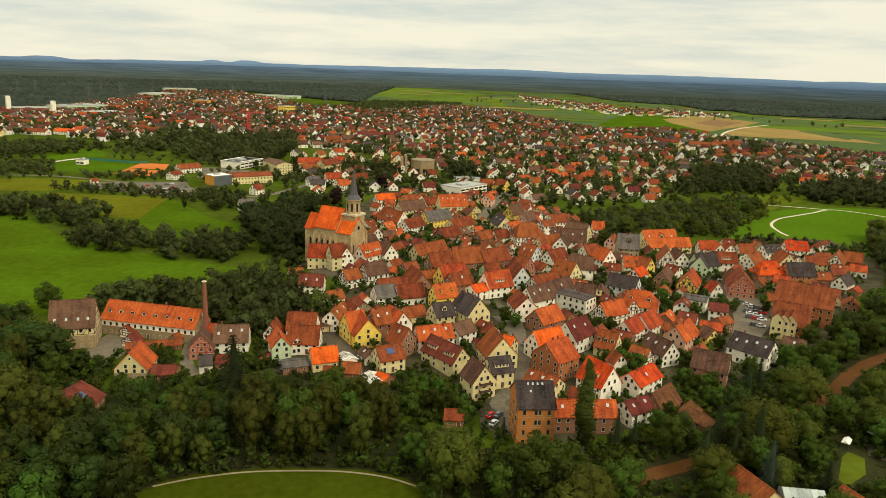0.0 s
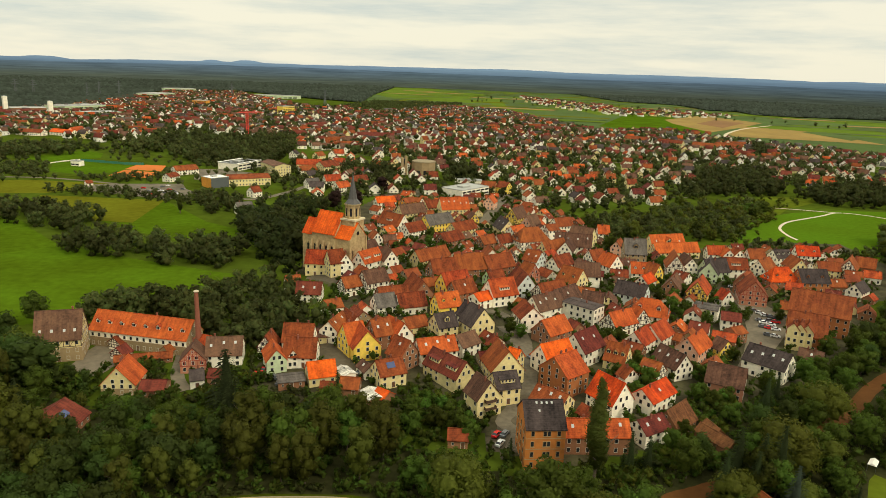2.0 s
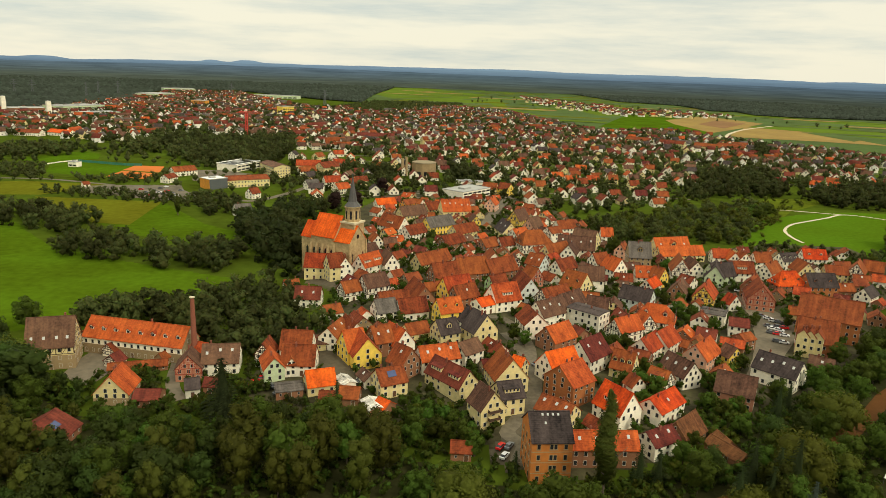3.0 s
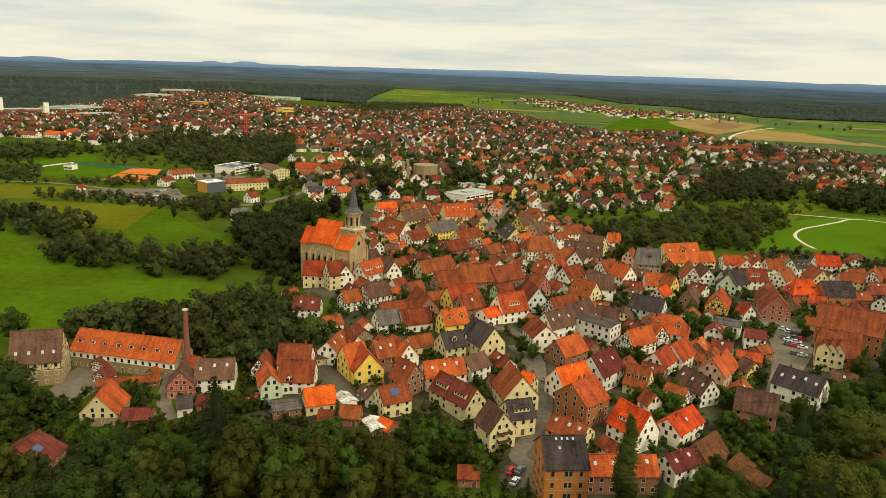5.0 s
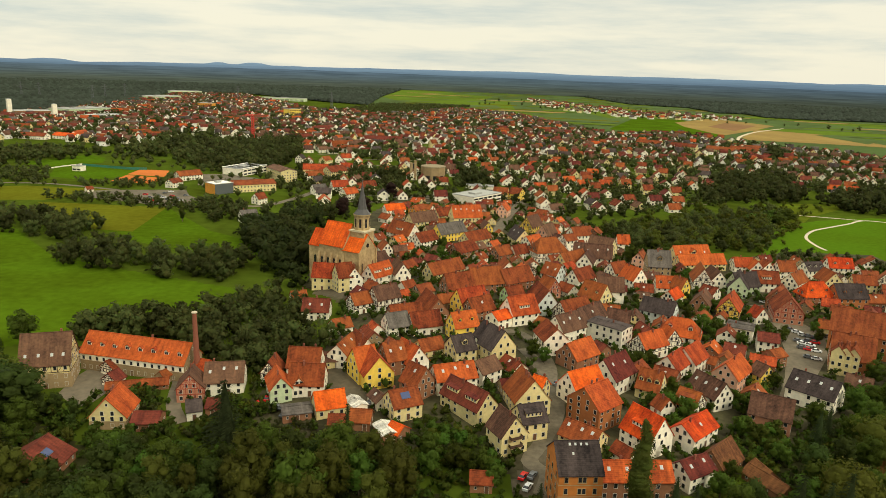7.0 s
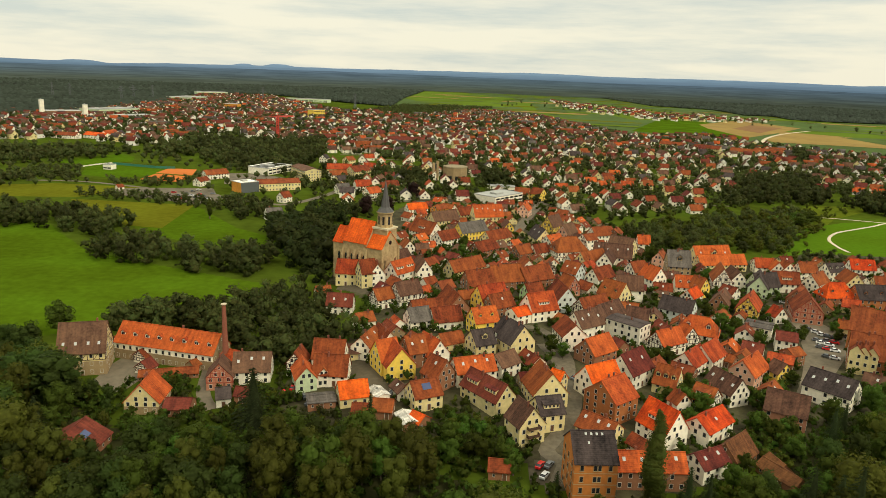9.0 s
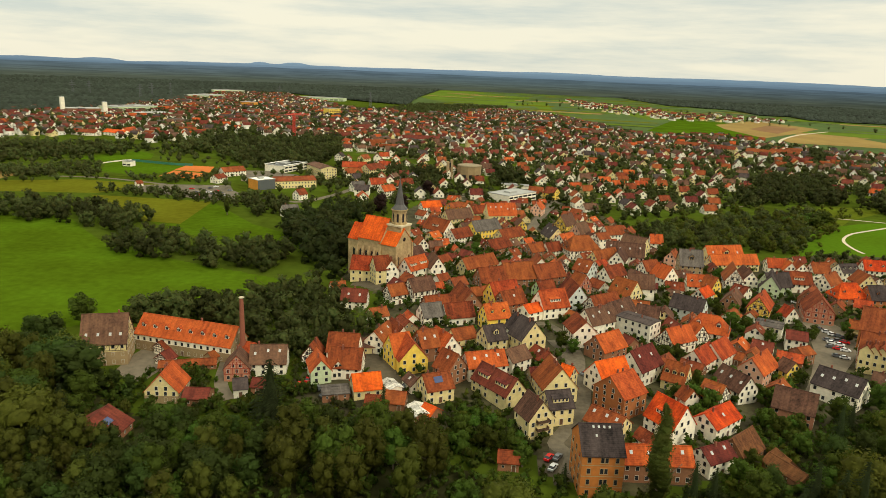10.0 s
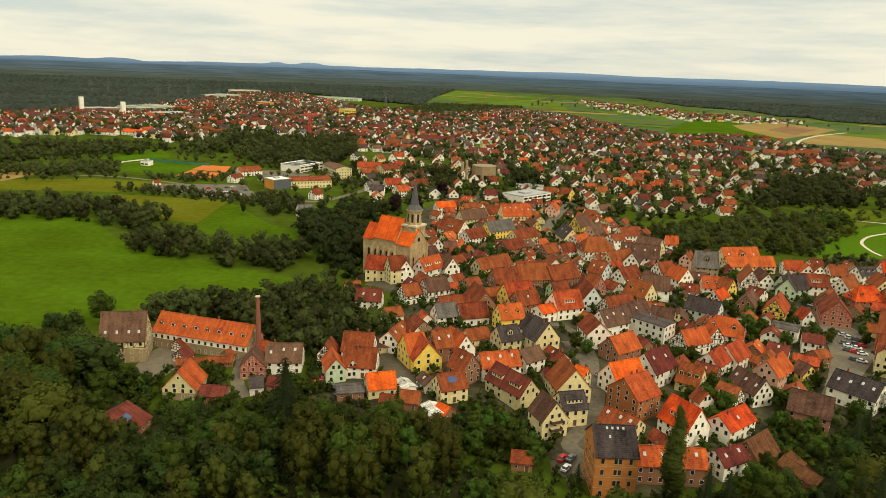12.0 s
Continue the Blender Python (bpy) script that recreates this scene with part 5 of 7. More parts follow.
house(-117.1, 204.3, -91, 13.1, 15, 7.5, 3, "maroon", "brick", solar=True)
house(-90.9, 251.1, 102, 8.8, 9, 10, 5, "brown", "redtimber")
house(-81.2, 256.6, 10, 12.9, 11, 10, 5, "brown", "white", skylights=3)
house(-85.2, 237.0, 21, 4.6, 6, 6, 3.5, "dark", "white")
house(-79.2, 239.3, -3, 4.6, 5, 5, 3, "maroon", "brick")
house(-91.5, 264.1, -17, 6.4, 8, 8, 4, "orange", "stone")
house(85.6, 166.6, -70, 12.9, 10, 8, 4, "red", "cream")
house(111.2, 164.1, -69, 7.7, 9, 6, 3, "red", "brick")
house(-139.7, 277.0, 63, 5.7, 5, 7, 4, "red", "timber")
school = block_building(-224.0, 768.0, 69, 40.4, 26, 7, "white")
# dark panels for the dark areas within the white school roof
for px in (-11.5, 0.0, 11.5):
    child("roof_light", Shape().box(px - 4.2, px + 4.2, -9.5, 9.5, 7.14, 7.5).mesh("roof_light", "glass_dark"), school, None, "dark panel in the white flat roof")
for k in (-1, 1):
    child("roof_edge", Shape().box(-21.0, 21.0, k * 12.4 - 1.0, k * 12.4 + 1.0, 7.52, 7.8).mesh("roof_edge", "wall_bright"), school, None, "white roof edge")
house(-177.0, 733.0, -55, 40.0, 17, 13.2, 11, "brown", "cream")
house(-186.5, 662.8, 31, 38.9, 16, 10, 7, "red", "cream")
annex = block_building(-210.9, 644.8, 49, 18.3, 16, 9, "ochre")
child("cladding", Shape().box(-9.0, 9.0, -8.35, -8.1, 0, 8.9).mesh("cladding", "steel"), annex, None, "dark grey metal cladding")
child("roof_sheet", Shape().box(-8.6, 8.6, -7.5, 7.5, 9.14, 9.3).mesh("roof_sheet", "wall_bright"), annex, None, "white roof sheet")
house(-127.5, 757.3, -126, 23.4, 14, 13, 8, "red", "cream")
house(-150.0, 772.0, 8, 26.0, 13, 12, 7, "orange", "cream")
house(-146.0, 742.0, 30, 18.0, 10, 9, 5, "red", "white")
house(-163.7, 602.0, 60, 10.0, 8, 9, 5, "red", "white")
house(-125.1, 658.0, 40, 13.0, 9, 9, 5, "slate", "white")
house(-136.1, 706.0, 55, 12.0, 9, 9, 5, "dark", "cream")
house(-152.4, 531.0, 35, 12.0, 9, 9, 5, "slate", "white")
house(-95.0, 640.0, 48, 14.0, 10, 10, 5.5, "orange", "white")
house(-84.0, 690.0, 30, 13.0, 9, 9, 5, "red", "cream")
house(-100.0, 722.0, 70, 12.0, 9, 9, 5, "brown", "white")
house(-186.3, 866.0, 80, 12.0, 9, 10, 6, "dark", "white")
house(-172.6, 848.0, 100, 12.0, 9, 10, 6, "red", "white")
house(-155.0, 858.0, 60, 13.0, 10, 10, 6, "red", "cream")
house(-109.9, 678.8, 28, 15.7, 11, 10, 5, "orange", "white")
house(-110.5, 1129.0, 1, 51.8, 14, 12, 7, "maroon", "white")
for px, py, turn in [(328.0, 1237.0, -38), (373.0, 1197.0, -40), (420.0, 1160.0, -38), (462.0, 1172.0, -36)]:
    house(px, py, turn, 44.0, 12, 12, 7.5, "red", "cream", chimneys=0)
block_building(17.5, 651.7, 51, 40.4, 24, 7, "white")
block_building(21.8, 709.4, -2, 26.7, 12, 5, "white")
house(54.4, 668.1, -43, 12.1, 10, 11, 6, "red", "yellow")
house(40.3, 673.1, -17, 13.6, 10, 10, 5, "red", "cream")
block_building(-372.7, 1644.4, 54, 33.6, 20, 18, "yellow")
block_building(-634.6, 1838.6, -4, 36.9, 24, 14, "ochre")
block_building(-894.4, 2184.7, 84, 118.6, 70, 12, "mint")
block_building(-993.0, 2642.8, 31, 108.7, 60, 12, "mint")
block_building(-785.9, 1510.5, 67, 101.6, 60, 12, "mint")
block_building(-859.1, 1388.8, 46, 7.4, 9, 32, "white")
block_building(-748.0, 1346.6, 41, 7.6, 10, 28, "white")
house(-592.2, 1014.0, -4, 38.0, 14, 9, 5, "red", "white")
house(-553.2, 1026.9, -19, 40.2, 14, 9, 5, "vivid", "white")
block_building(-574.6, 2414.4, -5, 146.0, 40, 10, "mint")
block_building(-833.0, 1415.4, 36, 63.2, 40, 10, "brick")
block_building(-682.9, 1402.5, 52, 67.6, 40, 8, "mint")
block_building(-386.1, 740.5, -11, 9.8, 8, 5, "white")
house(-263.3, 711.6, 48, 24.1, 12, 9, 5, "red", "white")
house(-259.3, 665.7, 70, 13.4, 9, 8, 5, "red", "white")
house(-318.1, 627.4, 48, 5.5, 6, 4.5, 2.5, "red", "white")
house(-121.7, 259.3, 73, 5.0, 6, 5, 2.6, "maroon", "timber")
house(-105.2, 262.0, 63, 3.2, 4, 4.6, 3, "red", "stone")
house(-22.7, 225.7, -63, 7.9, 5, 4, 3.2, "pale", "brick")
house(-33.7, 239.7, -55, 7.2, 4.5, 4.2, 3.4, "pale", "white")
house(-19.1, 225.9, -37, 4.9, 5.5, 4.8, 3, "vivid", "brick")
house(-126.7, 268.4, 68, 5.0, 6, 5.4, 3.2, "red", "timber")
house(-105.6, 267.6, -100, 3.6, 3.5, 4.4, 2.6, "maroon", "timber")

# ---- church ----


def church():
    thing = tagged(new("church"), "sandstone church with bright orange tiled roof and slate spire", "church")
    x, y, angle = CHURCH
    thing.matrix_basis = pose(x, y, land(x, y), 0, 0, angle)
    HOUSES.append((x, y, 30, radians(angle), 24, 12))
    L, W, ridge, eave = NAVE
    walls, top = body_meshes(L, W, ridge, eave, "vivid", "stone", deep=2, stone="church_stone")
    child("nave_wall", walls, thing)
    child("nave_roof", top, thing, None, "bright orange tiled roof")
    lancet = Shape().box(-0.75, 0.75, -0.05, 0.04, -2.6, 2.2).add([(-0.75, -0.05, 2.2), (0.75, -0.05, 2.2), (0, -0.05, 3.4)], [(0, 1, 2)])
    lancet.box(-1.0, -0.75, -0.14, 0, -2.8, 2.2, 1).box(0.75, 1.0, -0.14, 0, -2.8, 2.2, 1).box(-1.0, 1.0, -0.2, 0, -2.9, -2.6, 1)
    pointed = lancet.mesh("lancet_window", "glass_dark", "church_stone")
    buttress = Shape().box(-0.5, 0.5, -1.3, 0, -1, eave * 0.6).add([(-0.5, -1.3, eave * 0.6), (0.5, -1.3, eave * 0.6), (0.5, 0, eave * 0.6), (-0.5, 0, eave * 0.6), (-0.5, 0, eave * 0.8), (0.5, 0, eave * 0.8)],
                                                                   [(0, 1, 5, 4), (1, 2, 5), (0, 4, 3)]).mesh("buttress", "church_stone")
    for k in (-1, 1):
        for j in range(4):
            child("lancet_window", pointed, thing, pose(-L / 2 + L * (j + 0.5) / 4, k * W / 2, eave * 0.52, 0, 0, 0 if k < 0 else 180))
        for j in range(5):
            child("buttress", buttress, thing, pose(-L / 2 + L * j / 4, k * W / 2, 0, 0, 0, 0 if k < 0 else 180))
    # choir, lower, at the far end
    cw, ct = body_meshes(8, W * 0.78, ridge - 5.0, eave - 2.0, "vivid", "stone", deep=2, stone="church_stone")
    child("choir_wall", cw, thing, pose(-L / 2 - 4, 0, 0))
    child("choir_roof", ct, thing, pose(-L / 2 - 4, 0, 0))
    for k in (-1, 1):
        child("lancet_window", pointed, thing, pose(-L / 2 - 4, k * W * 0.39, eave * 0.5, 0, 0, 0 if k < 0 else 180))
    # west block under a lower roof that joins nave and tower
    ww, wt = body_meshes(TOWER[1] + 2, W * 0.95, ridge - 4.0, eave - 1.5, "vivid", "stone", deep=2, stone="church_stone")
    child("porch_wall", ww, thing, pose(L / 2 + TOWER[1] / 2, 0.0, 0))
    child("porch_roof", wt, thing, pose(L / 2 + TOWER[1] / 2, 0.0, 0))
    # tower: square shaft, gallery, octagon with tall openings, slate spire
    h, w, tx, ty = TOWER
    tower = child("tower", Shape().box(-w / 2, w / 2, -w / 2, w / 2, -2, h).mesh("tower", "church_stone"), thing, pose(tx, ty, 0), "square sandstone tower shaft")
    child("gallery", Shape().box(-w / 2 - 0.5, w / 2 + 0.5, -w / 2 - 0.5, w / 2 + 0.5, h, h + 0.9).mesh("gallery", "gallery_stone"), tower, None, "pale stone gallery")
    child("octagon", Shape().tube((0, 0, h + 0.9), (0, 0, h + 8.2), w * 0.48, w * 0.46, 8).tube((0, 0, h + 8.2), (0, 0, h + 8.8), w * 0.54, w * 0.54, 8).mesh("octagon", "church_stone"), tower)
    child("spire", Shape().tube((0, 0, h + 8.8), (0, 0, h + 11.2), w * 0.52, w * 0.28, 8).tube((0, 0, h + 11.2), (0, 0, SPIRE), w * 0.28, 0.12, 8).mesh("spire", "spire_slate"), tower, None, "pointed grey slate spire")
    child("cross", Shape().box(-0.08, 0.08, -0.08, 0.08, SPIRE - 0.3, SPIRE + 1.6).box(-0.5, 0.5, -0.06, 0.06, SPIRE + 0.8, SPIRE + 1.0).mesh("cross", "steel"), tower)
    slot = Shape().box(-0.55, 0.55, -0.06, 0.05, 0, 4.4).mesh("louvre", "glass_dark")
    for k in range(8):
        a = 22.5 + 45 * k
        r = w * 0.47 * math.cos(radians(22.5)) + 0.03
        child("louvre", slot, tower, pose(math.cos(radians(a)) * r, math.sin(radians(a)) * r, h + 2.2, 0, 0, a + 90))
    for k, a in enumerate((0, 90, 180, 270)):
        r = w / 2 + 0.02
        child("louvre", slot, tower, pose(math.cos(radians(a)) * r, math.sin(radians(a)) * r, h - 6, 0, 0, a + 90) @ Matrix.Diagonal((0.9, 1, 0.7, 1)))
    # west front: round window, portal and corner piers
    end = L / 2 + TOWER[1] + 1.0
    child("round_window", Shape().tube((end, 0, eave + 0.5), (end + 0.12, 0, eave + 0.5), 1.1, 1.1, 14).mesh("round_window", "glass_dark"), thing)
    for py in (-W * 0.3, W * 0.3):
        child("lancet_window", pointed, thing, pose(end + 0.02, py, eave * 0.5, 0, 0, 90) @ Matrix.Diagonal((0.6, 1, 0.8, 1)))
    for py in (-W * 0.475, W * 0.475):
        child("pier", Shape().box(end - 0.4, end + 0.45, py - 0.6, py + 0.6, -1, eave - 2).mesh("pier", "church_stone"), thing)
    for tz in (h * 0.35, h * 0.62, h * 0.84):
        child("string_course", Shape().box(-w / 2 - 0.12, w / 2 + 0.12, -w / 2 - 0.12, w / 2 + 0.12, tz, tz + 0.3).mesh("string_course", "church_stone"), tower)
    return thing


church()

# ---- mill, factory stack, cranes and pylons ----


def mill():
    x, y, angle, L, W, ridge, eave = MILL
    thing = tagged(new("mill"), "tall orange sandstone mill with a dark tiled roof and skylights", "mill")
    thing.matrix_basis = pose(x, y, land(x, y), 0, 0, angle)
    HOUSES.append((x, y, math.hypot(L, W) / 2, radians(angle), L / 2, W / 2))
    walls, top = body_meshes(L, W, ridge, eave, "dark", "mill")
    child("wall", walls, thing)
    child("roof", top, thing)
    surround = Shape().box(-0.55, 0.55, -0.1, 0, -0.85, 0.85).box(-0.4, 0.4, -0.12, -0.1, -0.7, 0.7, 1).box(-0.65, 0.65, -0.2, 0, -1.0, -0.85).mesh("window", "wall_stone", "glass_dark")
    for q in range(4):
        z = 1.6 + q * eave / 4
        for j, px in enumerate((-0.33, -0.02, 0.08, 0.33)):
            for k in (-1, 1):
                child("window", surround, thing, pose(px * L, k * W / 2, z, 0, 0, 0 if k < 0 else 180))
        for k in (-1, 1):
            for py in (-0.3, 0.0, 0.3):
                child("window", surround, thing, pose(k * L / 2, py * W, z, 0, 0, 90 * k))
    for q in range(3):
        child("cornice", Shape().box(-L / 2 - 0.08, L / 2 + 0.08, -W / 2 - 0.08, W / 2 + 0.08, (q + 1) * eave / 4 - 0.1, (q + 1) * eave / 4 + 0.1).mesh("cornice", "wall_stone"), thing)
    slope = math.degrees(math.atan2(ridge - eave, W / 2))
    for j in range(4):
        child("skylight", SKYLIGHT, thing, pose(-L * 0.17 + j * L * 0.13, -W * 0.06, ridge - 0.12 * (ridge - eave) + 0.02, slope, 0, 0) @ Matrix.Diagonal((0.65, 0.6, 1, 1)))
    child("skylight", SKYLIGHT, thing, pose(-L * 0.12, -W * 0.2, ridge - 0.4 * (ridge - eave) + 0.02, slope, 0, 0) @ Matrix.Diagonal((0.6, 0.6, 1, 1)))
    return thing


mill()


def stack(x, y, h):
    thing = tagged(new("factory_chimney"), "tall round red brick factory chimney with a stork nest", "chimney")
    thing.matrix_basis = pose(x, y, 0)
    child("shaft", Shape().tube((0, 0, 4), (0, 0, h), 1.15, 0.72, 16).mesh("shaft", "chimney_brick"), thing)
    child("base", Shape().box(-1.7, 1.7, -1.7, 1.7, -0.5, 4).mesh("base", "wall_brick"), thing)
    child("nest", Shape().tube((0, 0, h), (0, 0, h + 0.35), 0.7, 1.1, 12).tube((0, 0, h + 0.35), (0, 0, h + 0.6), 1.1, 0.9, 12).mesh("nest", "gravel_path"), thing, None, "pale stork nest")


stack(STACK[0], STACK[1], STACK[2])


def crane(x, y, h):
    thing = tagged(new("tower_crane"), "red lattice tower crane with a long jib", "crane")
    thing.matrix_basis = pose(x, y, 0, 0, 0, 20)
    mast, jib = Shape(), Shape()
    for k in (-1, 1):
        for m in (-1, 1):
            mast.tube((k * 1.4, m * 1.4, 0), (k * 1.4, m * 1.4, h), 0.6, 0.6, 4)
        for j in range(int(h / 3)):
            mast.tube((k * 1.4, -1.4, j * 3), (k * 1.4, 1.4, j * 3 + 3), 0.3, 0.3, 4).tube((-1.4, k * 1.4, j * 3), (1.4, k * 1.4, j * 3 + 3), 0.3, 0.3, 4)
        jib.tube((-14, k * 0.8, h), (24, k * 0.8, h), 0.45, 0.4, 4)
    jib.tube((-10, 0, h + 2), (20, 0, h + 1.6), 0.4, 0.3, 4).tube((0, 0, h), (0, 0, h + 6), 0.5, 0.3, 4).tube((0, 0, h + 6), (18, 0, h + 1.5), 0.2, 0.2, 4).tube((0, 0, h + 6), (-12, 0, h + 1), 0.2, 0.2, 4)
    child("mast", mast.mesh("mast", "crane_red"), thing)
    child("jib", jib.mesh("jib", "crane_red"), thing)
    child("counterweight", Shape().box(-14, -11, -1.2, 1.2, h - 2.5, h + 0.2).mesh("counterweight", "asphalt"), thing)


crane(-295.4, 1052.3, 40)


def pylon(x, y, h):
    thing = tagged(new("power_pylon"), "grey lattice steel power pylon above the forest", "pylon", "power pylons")
    thing.matrix_basis = pose(x, y, 0, 0, 0, 30)
    legs, arms = Shape(), Shape()
    for k in (-1, 1):
        for m in (-1, 1):
            legs.tube((k * 3.4, m * 3.4, 0), (k * 0.5, m * 0.5, h), 0.5, 0.35, 4)
    for j in range(6):
        s = 3.4 - 2.9 * j / 6
        legs.tube((-s, -s, h * j / 6), (s, s, h * (j + 1) / 6), 0.25, 0.25, 4).tube((s, -s, h * j / 6), (-s, s, h * (j + 1) / 6), 0.25, 0.25, 4)
    for z, w in ((0.7, 9), (0.83, 7), (0.95, 5)):
        arms.tube((-w, 0, h * z), (w, 0, h * z), 0.45, 0.45, 4)
    child("lattice_mast", legs.mesh("lattice_mast", "steel"), thing)
    child("cross_arms", arms.mesh("cross_arms", "steel"), thing)


for px, py in [(-1227, 2035), (-1162, 2011), (-990, 1967), (-1009, 2076), (-715, 2371), (-1000, 2180), (-360, 2091)]:
    pylon(px, py, 44)

# ---- back buildings: small houses and sheds between the larger ones ----
OLD_TOWN = [(-64.8, 243.0), (-63.2, 263.5), (-53.9, 287.6), (-51.0, 332.5), (-50.5, 370.2), (-54.7, 455.7), (-58.8, 566.3), (-45.6, 638.5), (37.9, 641.0), (82.5, 581.2), (113.5, 500.6), (141.6, 454.4), (213.6, 473.0), (268.5, 473.2), (262.6, 415.9), (231.1, 367.2), (178.4, 302.3), (143.6, 267.1), (119.8, 248.8), (105.4, 263.4), (87.5, 249.6), (68.9, 219.8), (43.7, 208.1), (29.2, 210.4), (12.7, 221.7), (-3.5, 244.4), (-26.4, 222.8), (-55.3, 229.5)]
OPEN_GROUND = [[(148.0, 347.8), (165.1, 364.3), (169.5, 336.8), (154.7, 307.2), (138.6, 284.9), (122.1, 280.1), (137.3, 312.9)], [(-13.7, 210.9), (-8.8, 244.0), (2.9, 230.5), (13.4, 212.8), (10.3, 200.6), (-6.0, 204.5)], [(-28.8, 242.7), (-38.6, 251.5), (-44.7, 261.8), (-37.2, 242.3), (-27.8, 234.3)], [(14.1, 205.9), (22.5, 222.4), (24.6, 211.8), (20.8, 198.0)]]
for gap, keep in ((4.2, 0.16), (3.1, 0.10)):
    for px, py in spread(OLD_TOWN, 6.0, gap, keep):
        if any(inside(p, px, py) for p in OPEN_GROUND) or any(abs(px - x) < w + 4 and abs(py - y) < w + 4 for x, y, w in LANES) or not clear(px, py, gap):
            continue
        turn = math.degrees(min(HOUSES, key=lambda h: (h[0] - px) ** 2 + (h[1] - py) ** 2)[3]) + rng.choice((0, 0, 90))
        W = gap * 2 - rng.uniform(0.6, 1.4)
        L = W + rng.uniform(0.3, 2.2)
        e = rng.uniform(2.3, 3.0) if gap < 4 else rng.uniform(2.8, 3.8)
        yard = -66 < px < -50 and py < 246
        turn, rise = turn + rng.uniform(-4, 4), W * (0.12 if yard else 0.4)
        roof = rng.choice(("red", "red", "orange", "rust", "red", "maroon", "brown", "rust"))
        house(px, py, turn, L, W, e * (0.8 if yard else 1) + rise, e * (0.8 if yard else 1), "slate" if yard else roof, rng.choice(("white", "cream", "brick", "white", "stone")), skylights=rng.choice((0, 0, 1)))

# ---- round concrete hall with its tower ----


def round_hall(x, y):
    thing = tagged(new("round_hall"), "many-sided tan concrete church hall with a flat roof", "hall")
    thing.matrix_basis = pose(x, y, 0, 0, 0, 12)
    HOUSES.append((x, y, 16, 0.0, 15, 15))
    child("drum", Shape().tube((0, 0, -1), (0, 0, 14), 13, 13, 10).mesh("drum", "wall_stone"), thing)
    child("roof", Shape().tube((0, 0, 14.01), (0, 0, 14.8), 13.4, 13.3, 10).tube((0, 0, 14.8), (0, 0, 15.1), 12.2, 12.0, 10).mesh("roof", "path_earth"), thing)
    for k in range(10):
        a = radians(36 * k + 18)
        child("window", Shape().box(-2.2, 2.2, -0.06, 0.06, 1.0, 5.5).mesh("window", "glass_dark"), thing, pose(12.38 * math.cos(a), 12.38 * math.sin(a), 0, 0, 0, 36 * k + 108))


def concrete_tower(x, y):
    thing = tagged(new("bell_tower"), "brown concrete bell tower of two tall slabs", "tower")
    thing.matrix_basis = pose(x, y, 0, 0, 0, 12)
    for k in (-1, 1):
        child("slab", Shape().box(k * 2 - 1.2, k * 2 + 1.2, -2.6, 2.6, -1, 19 + k).mesh("slab", "wall_stone"), thing)
    child("bell_stage", Shape().box(-0.8, 0.8, -1.8, 1.8, 12, 17).mesh("bell_stage", "glass_dark"), thing)


round_hall(-25.5, 769.1)
concrete_tower(-46.3, 763.8)

# ---- gardens by the river: greenhouse, awning and terrace ----


def greenhouse(x, y, angle, L, W, ridge, eave):
    thing = tagged(new("greenhouse"), "pale glazed garden greenhouse with a low pitched roof", "greenhouse")
    thing.matrix_basis = pose(x, y, 0, 0, 0, angle)
    HOUSES.append((x, y, math.hypot(L, W) / 2, radians(angle), L / 2, W / 2))
    frame_bars = Shape()
    for k in (-1, 1):
        child("side_glazing", Shape().box(-L / 2, L / 2, k * W / 2 - 0.03, k * W / 2 + 0.03, 0, eave).mesh("side_glazing", "glass_pale"), thing)
        child("end_glazing", Shape().add([(k * L / 2, -W / 2, 0), (k * L / 2, W / 2, 0), (k * L / 2, W / 2, eave), (k * L / 2, 0, ridge), (k * L / 2, -W / 2, eave)], [(0, 1, 2, 3, 4)]).mesh("end_glazing", "glass_pale"), thing)
        n = 6
        for j in range(n):
            a, b = -L / 2 + L * (j + 0.04) / n, -L / 2 + L * (j + 0.96) / n
            child("roof_pane", Shape().add([(a, k * W / 2, eave), (b, k * W / 2, eave), (b, 0, ridge), (a, 0, ridge), (a, k * W / 2, eave + 0.05), (b, k * W / 2, eave + 0.05), (b, 0, ridge + 0.05), (a, 0, ridge + 0.05)], BOX).mesh("roof_pane", "glass_pale"), thing)
            frame_bars.tube((a - 0.1, k * W / 2, eave), (a - 0.1, 0, ridge + 0.08), 0.07, 0.07, 4)
        frame_bars.tube((-L / 2, k * W / 2, eave), (L / 2, k * W / 2, eave), 0.08, 0.08, 4)
    child("frame", frame_bars.mesh("frame", "frame_white"), thing)


def garden_awning(x, y, angle):
    thing = tagged(new("garden_awning"), "white fabric garden awning on thin posts", "awning")
    thing.matrix_basis = pose(x, y, 0, 0, 0, angle)
    child("canopy", Shape().add([(-2.2, -1.2, 2.2), (2.2, -1.2, 2.2), (2.2, 1.2, 2.2), (-2.2, 1.2, 2.2), (-2.1, 0, 2.9), (2.1, 0, 2.9)], [(0, 1, 5, 4), (2, 3, 4, 5), (1, 2, 5), (3, 0, 4), (3, 2, 1, 0)]).mesh("canopy", "wall_bright"), thing)
    for px in (-2.1, 2.1):
        for py in (-1.1, 1.1):
            child("post", Shape().tube((px, py, 0), (px, py, 2.25), 0.05, 0.05, 6).mesh("post", "steel"), thing)


greenhouse(99.5, 168.0, -6, 11.0, 5.5, 4.2, 2.6)
garden_awning(128.5, 198.8, 50)
garden_awning(141.0, 205.0, 20)
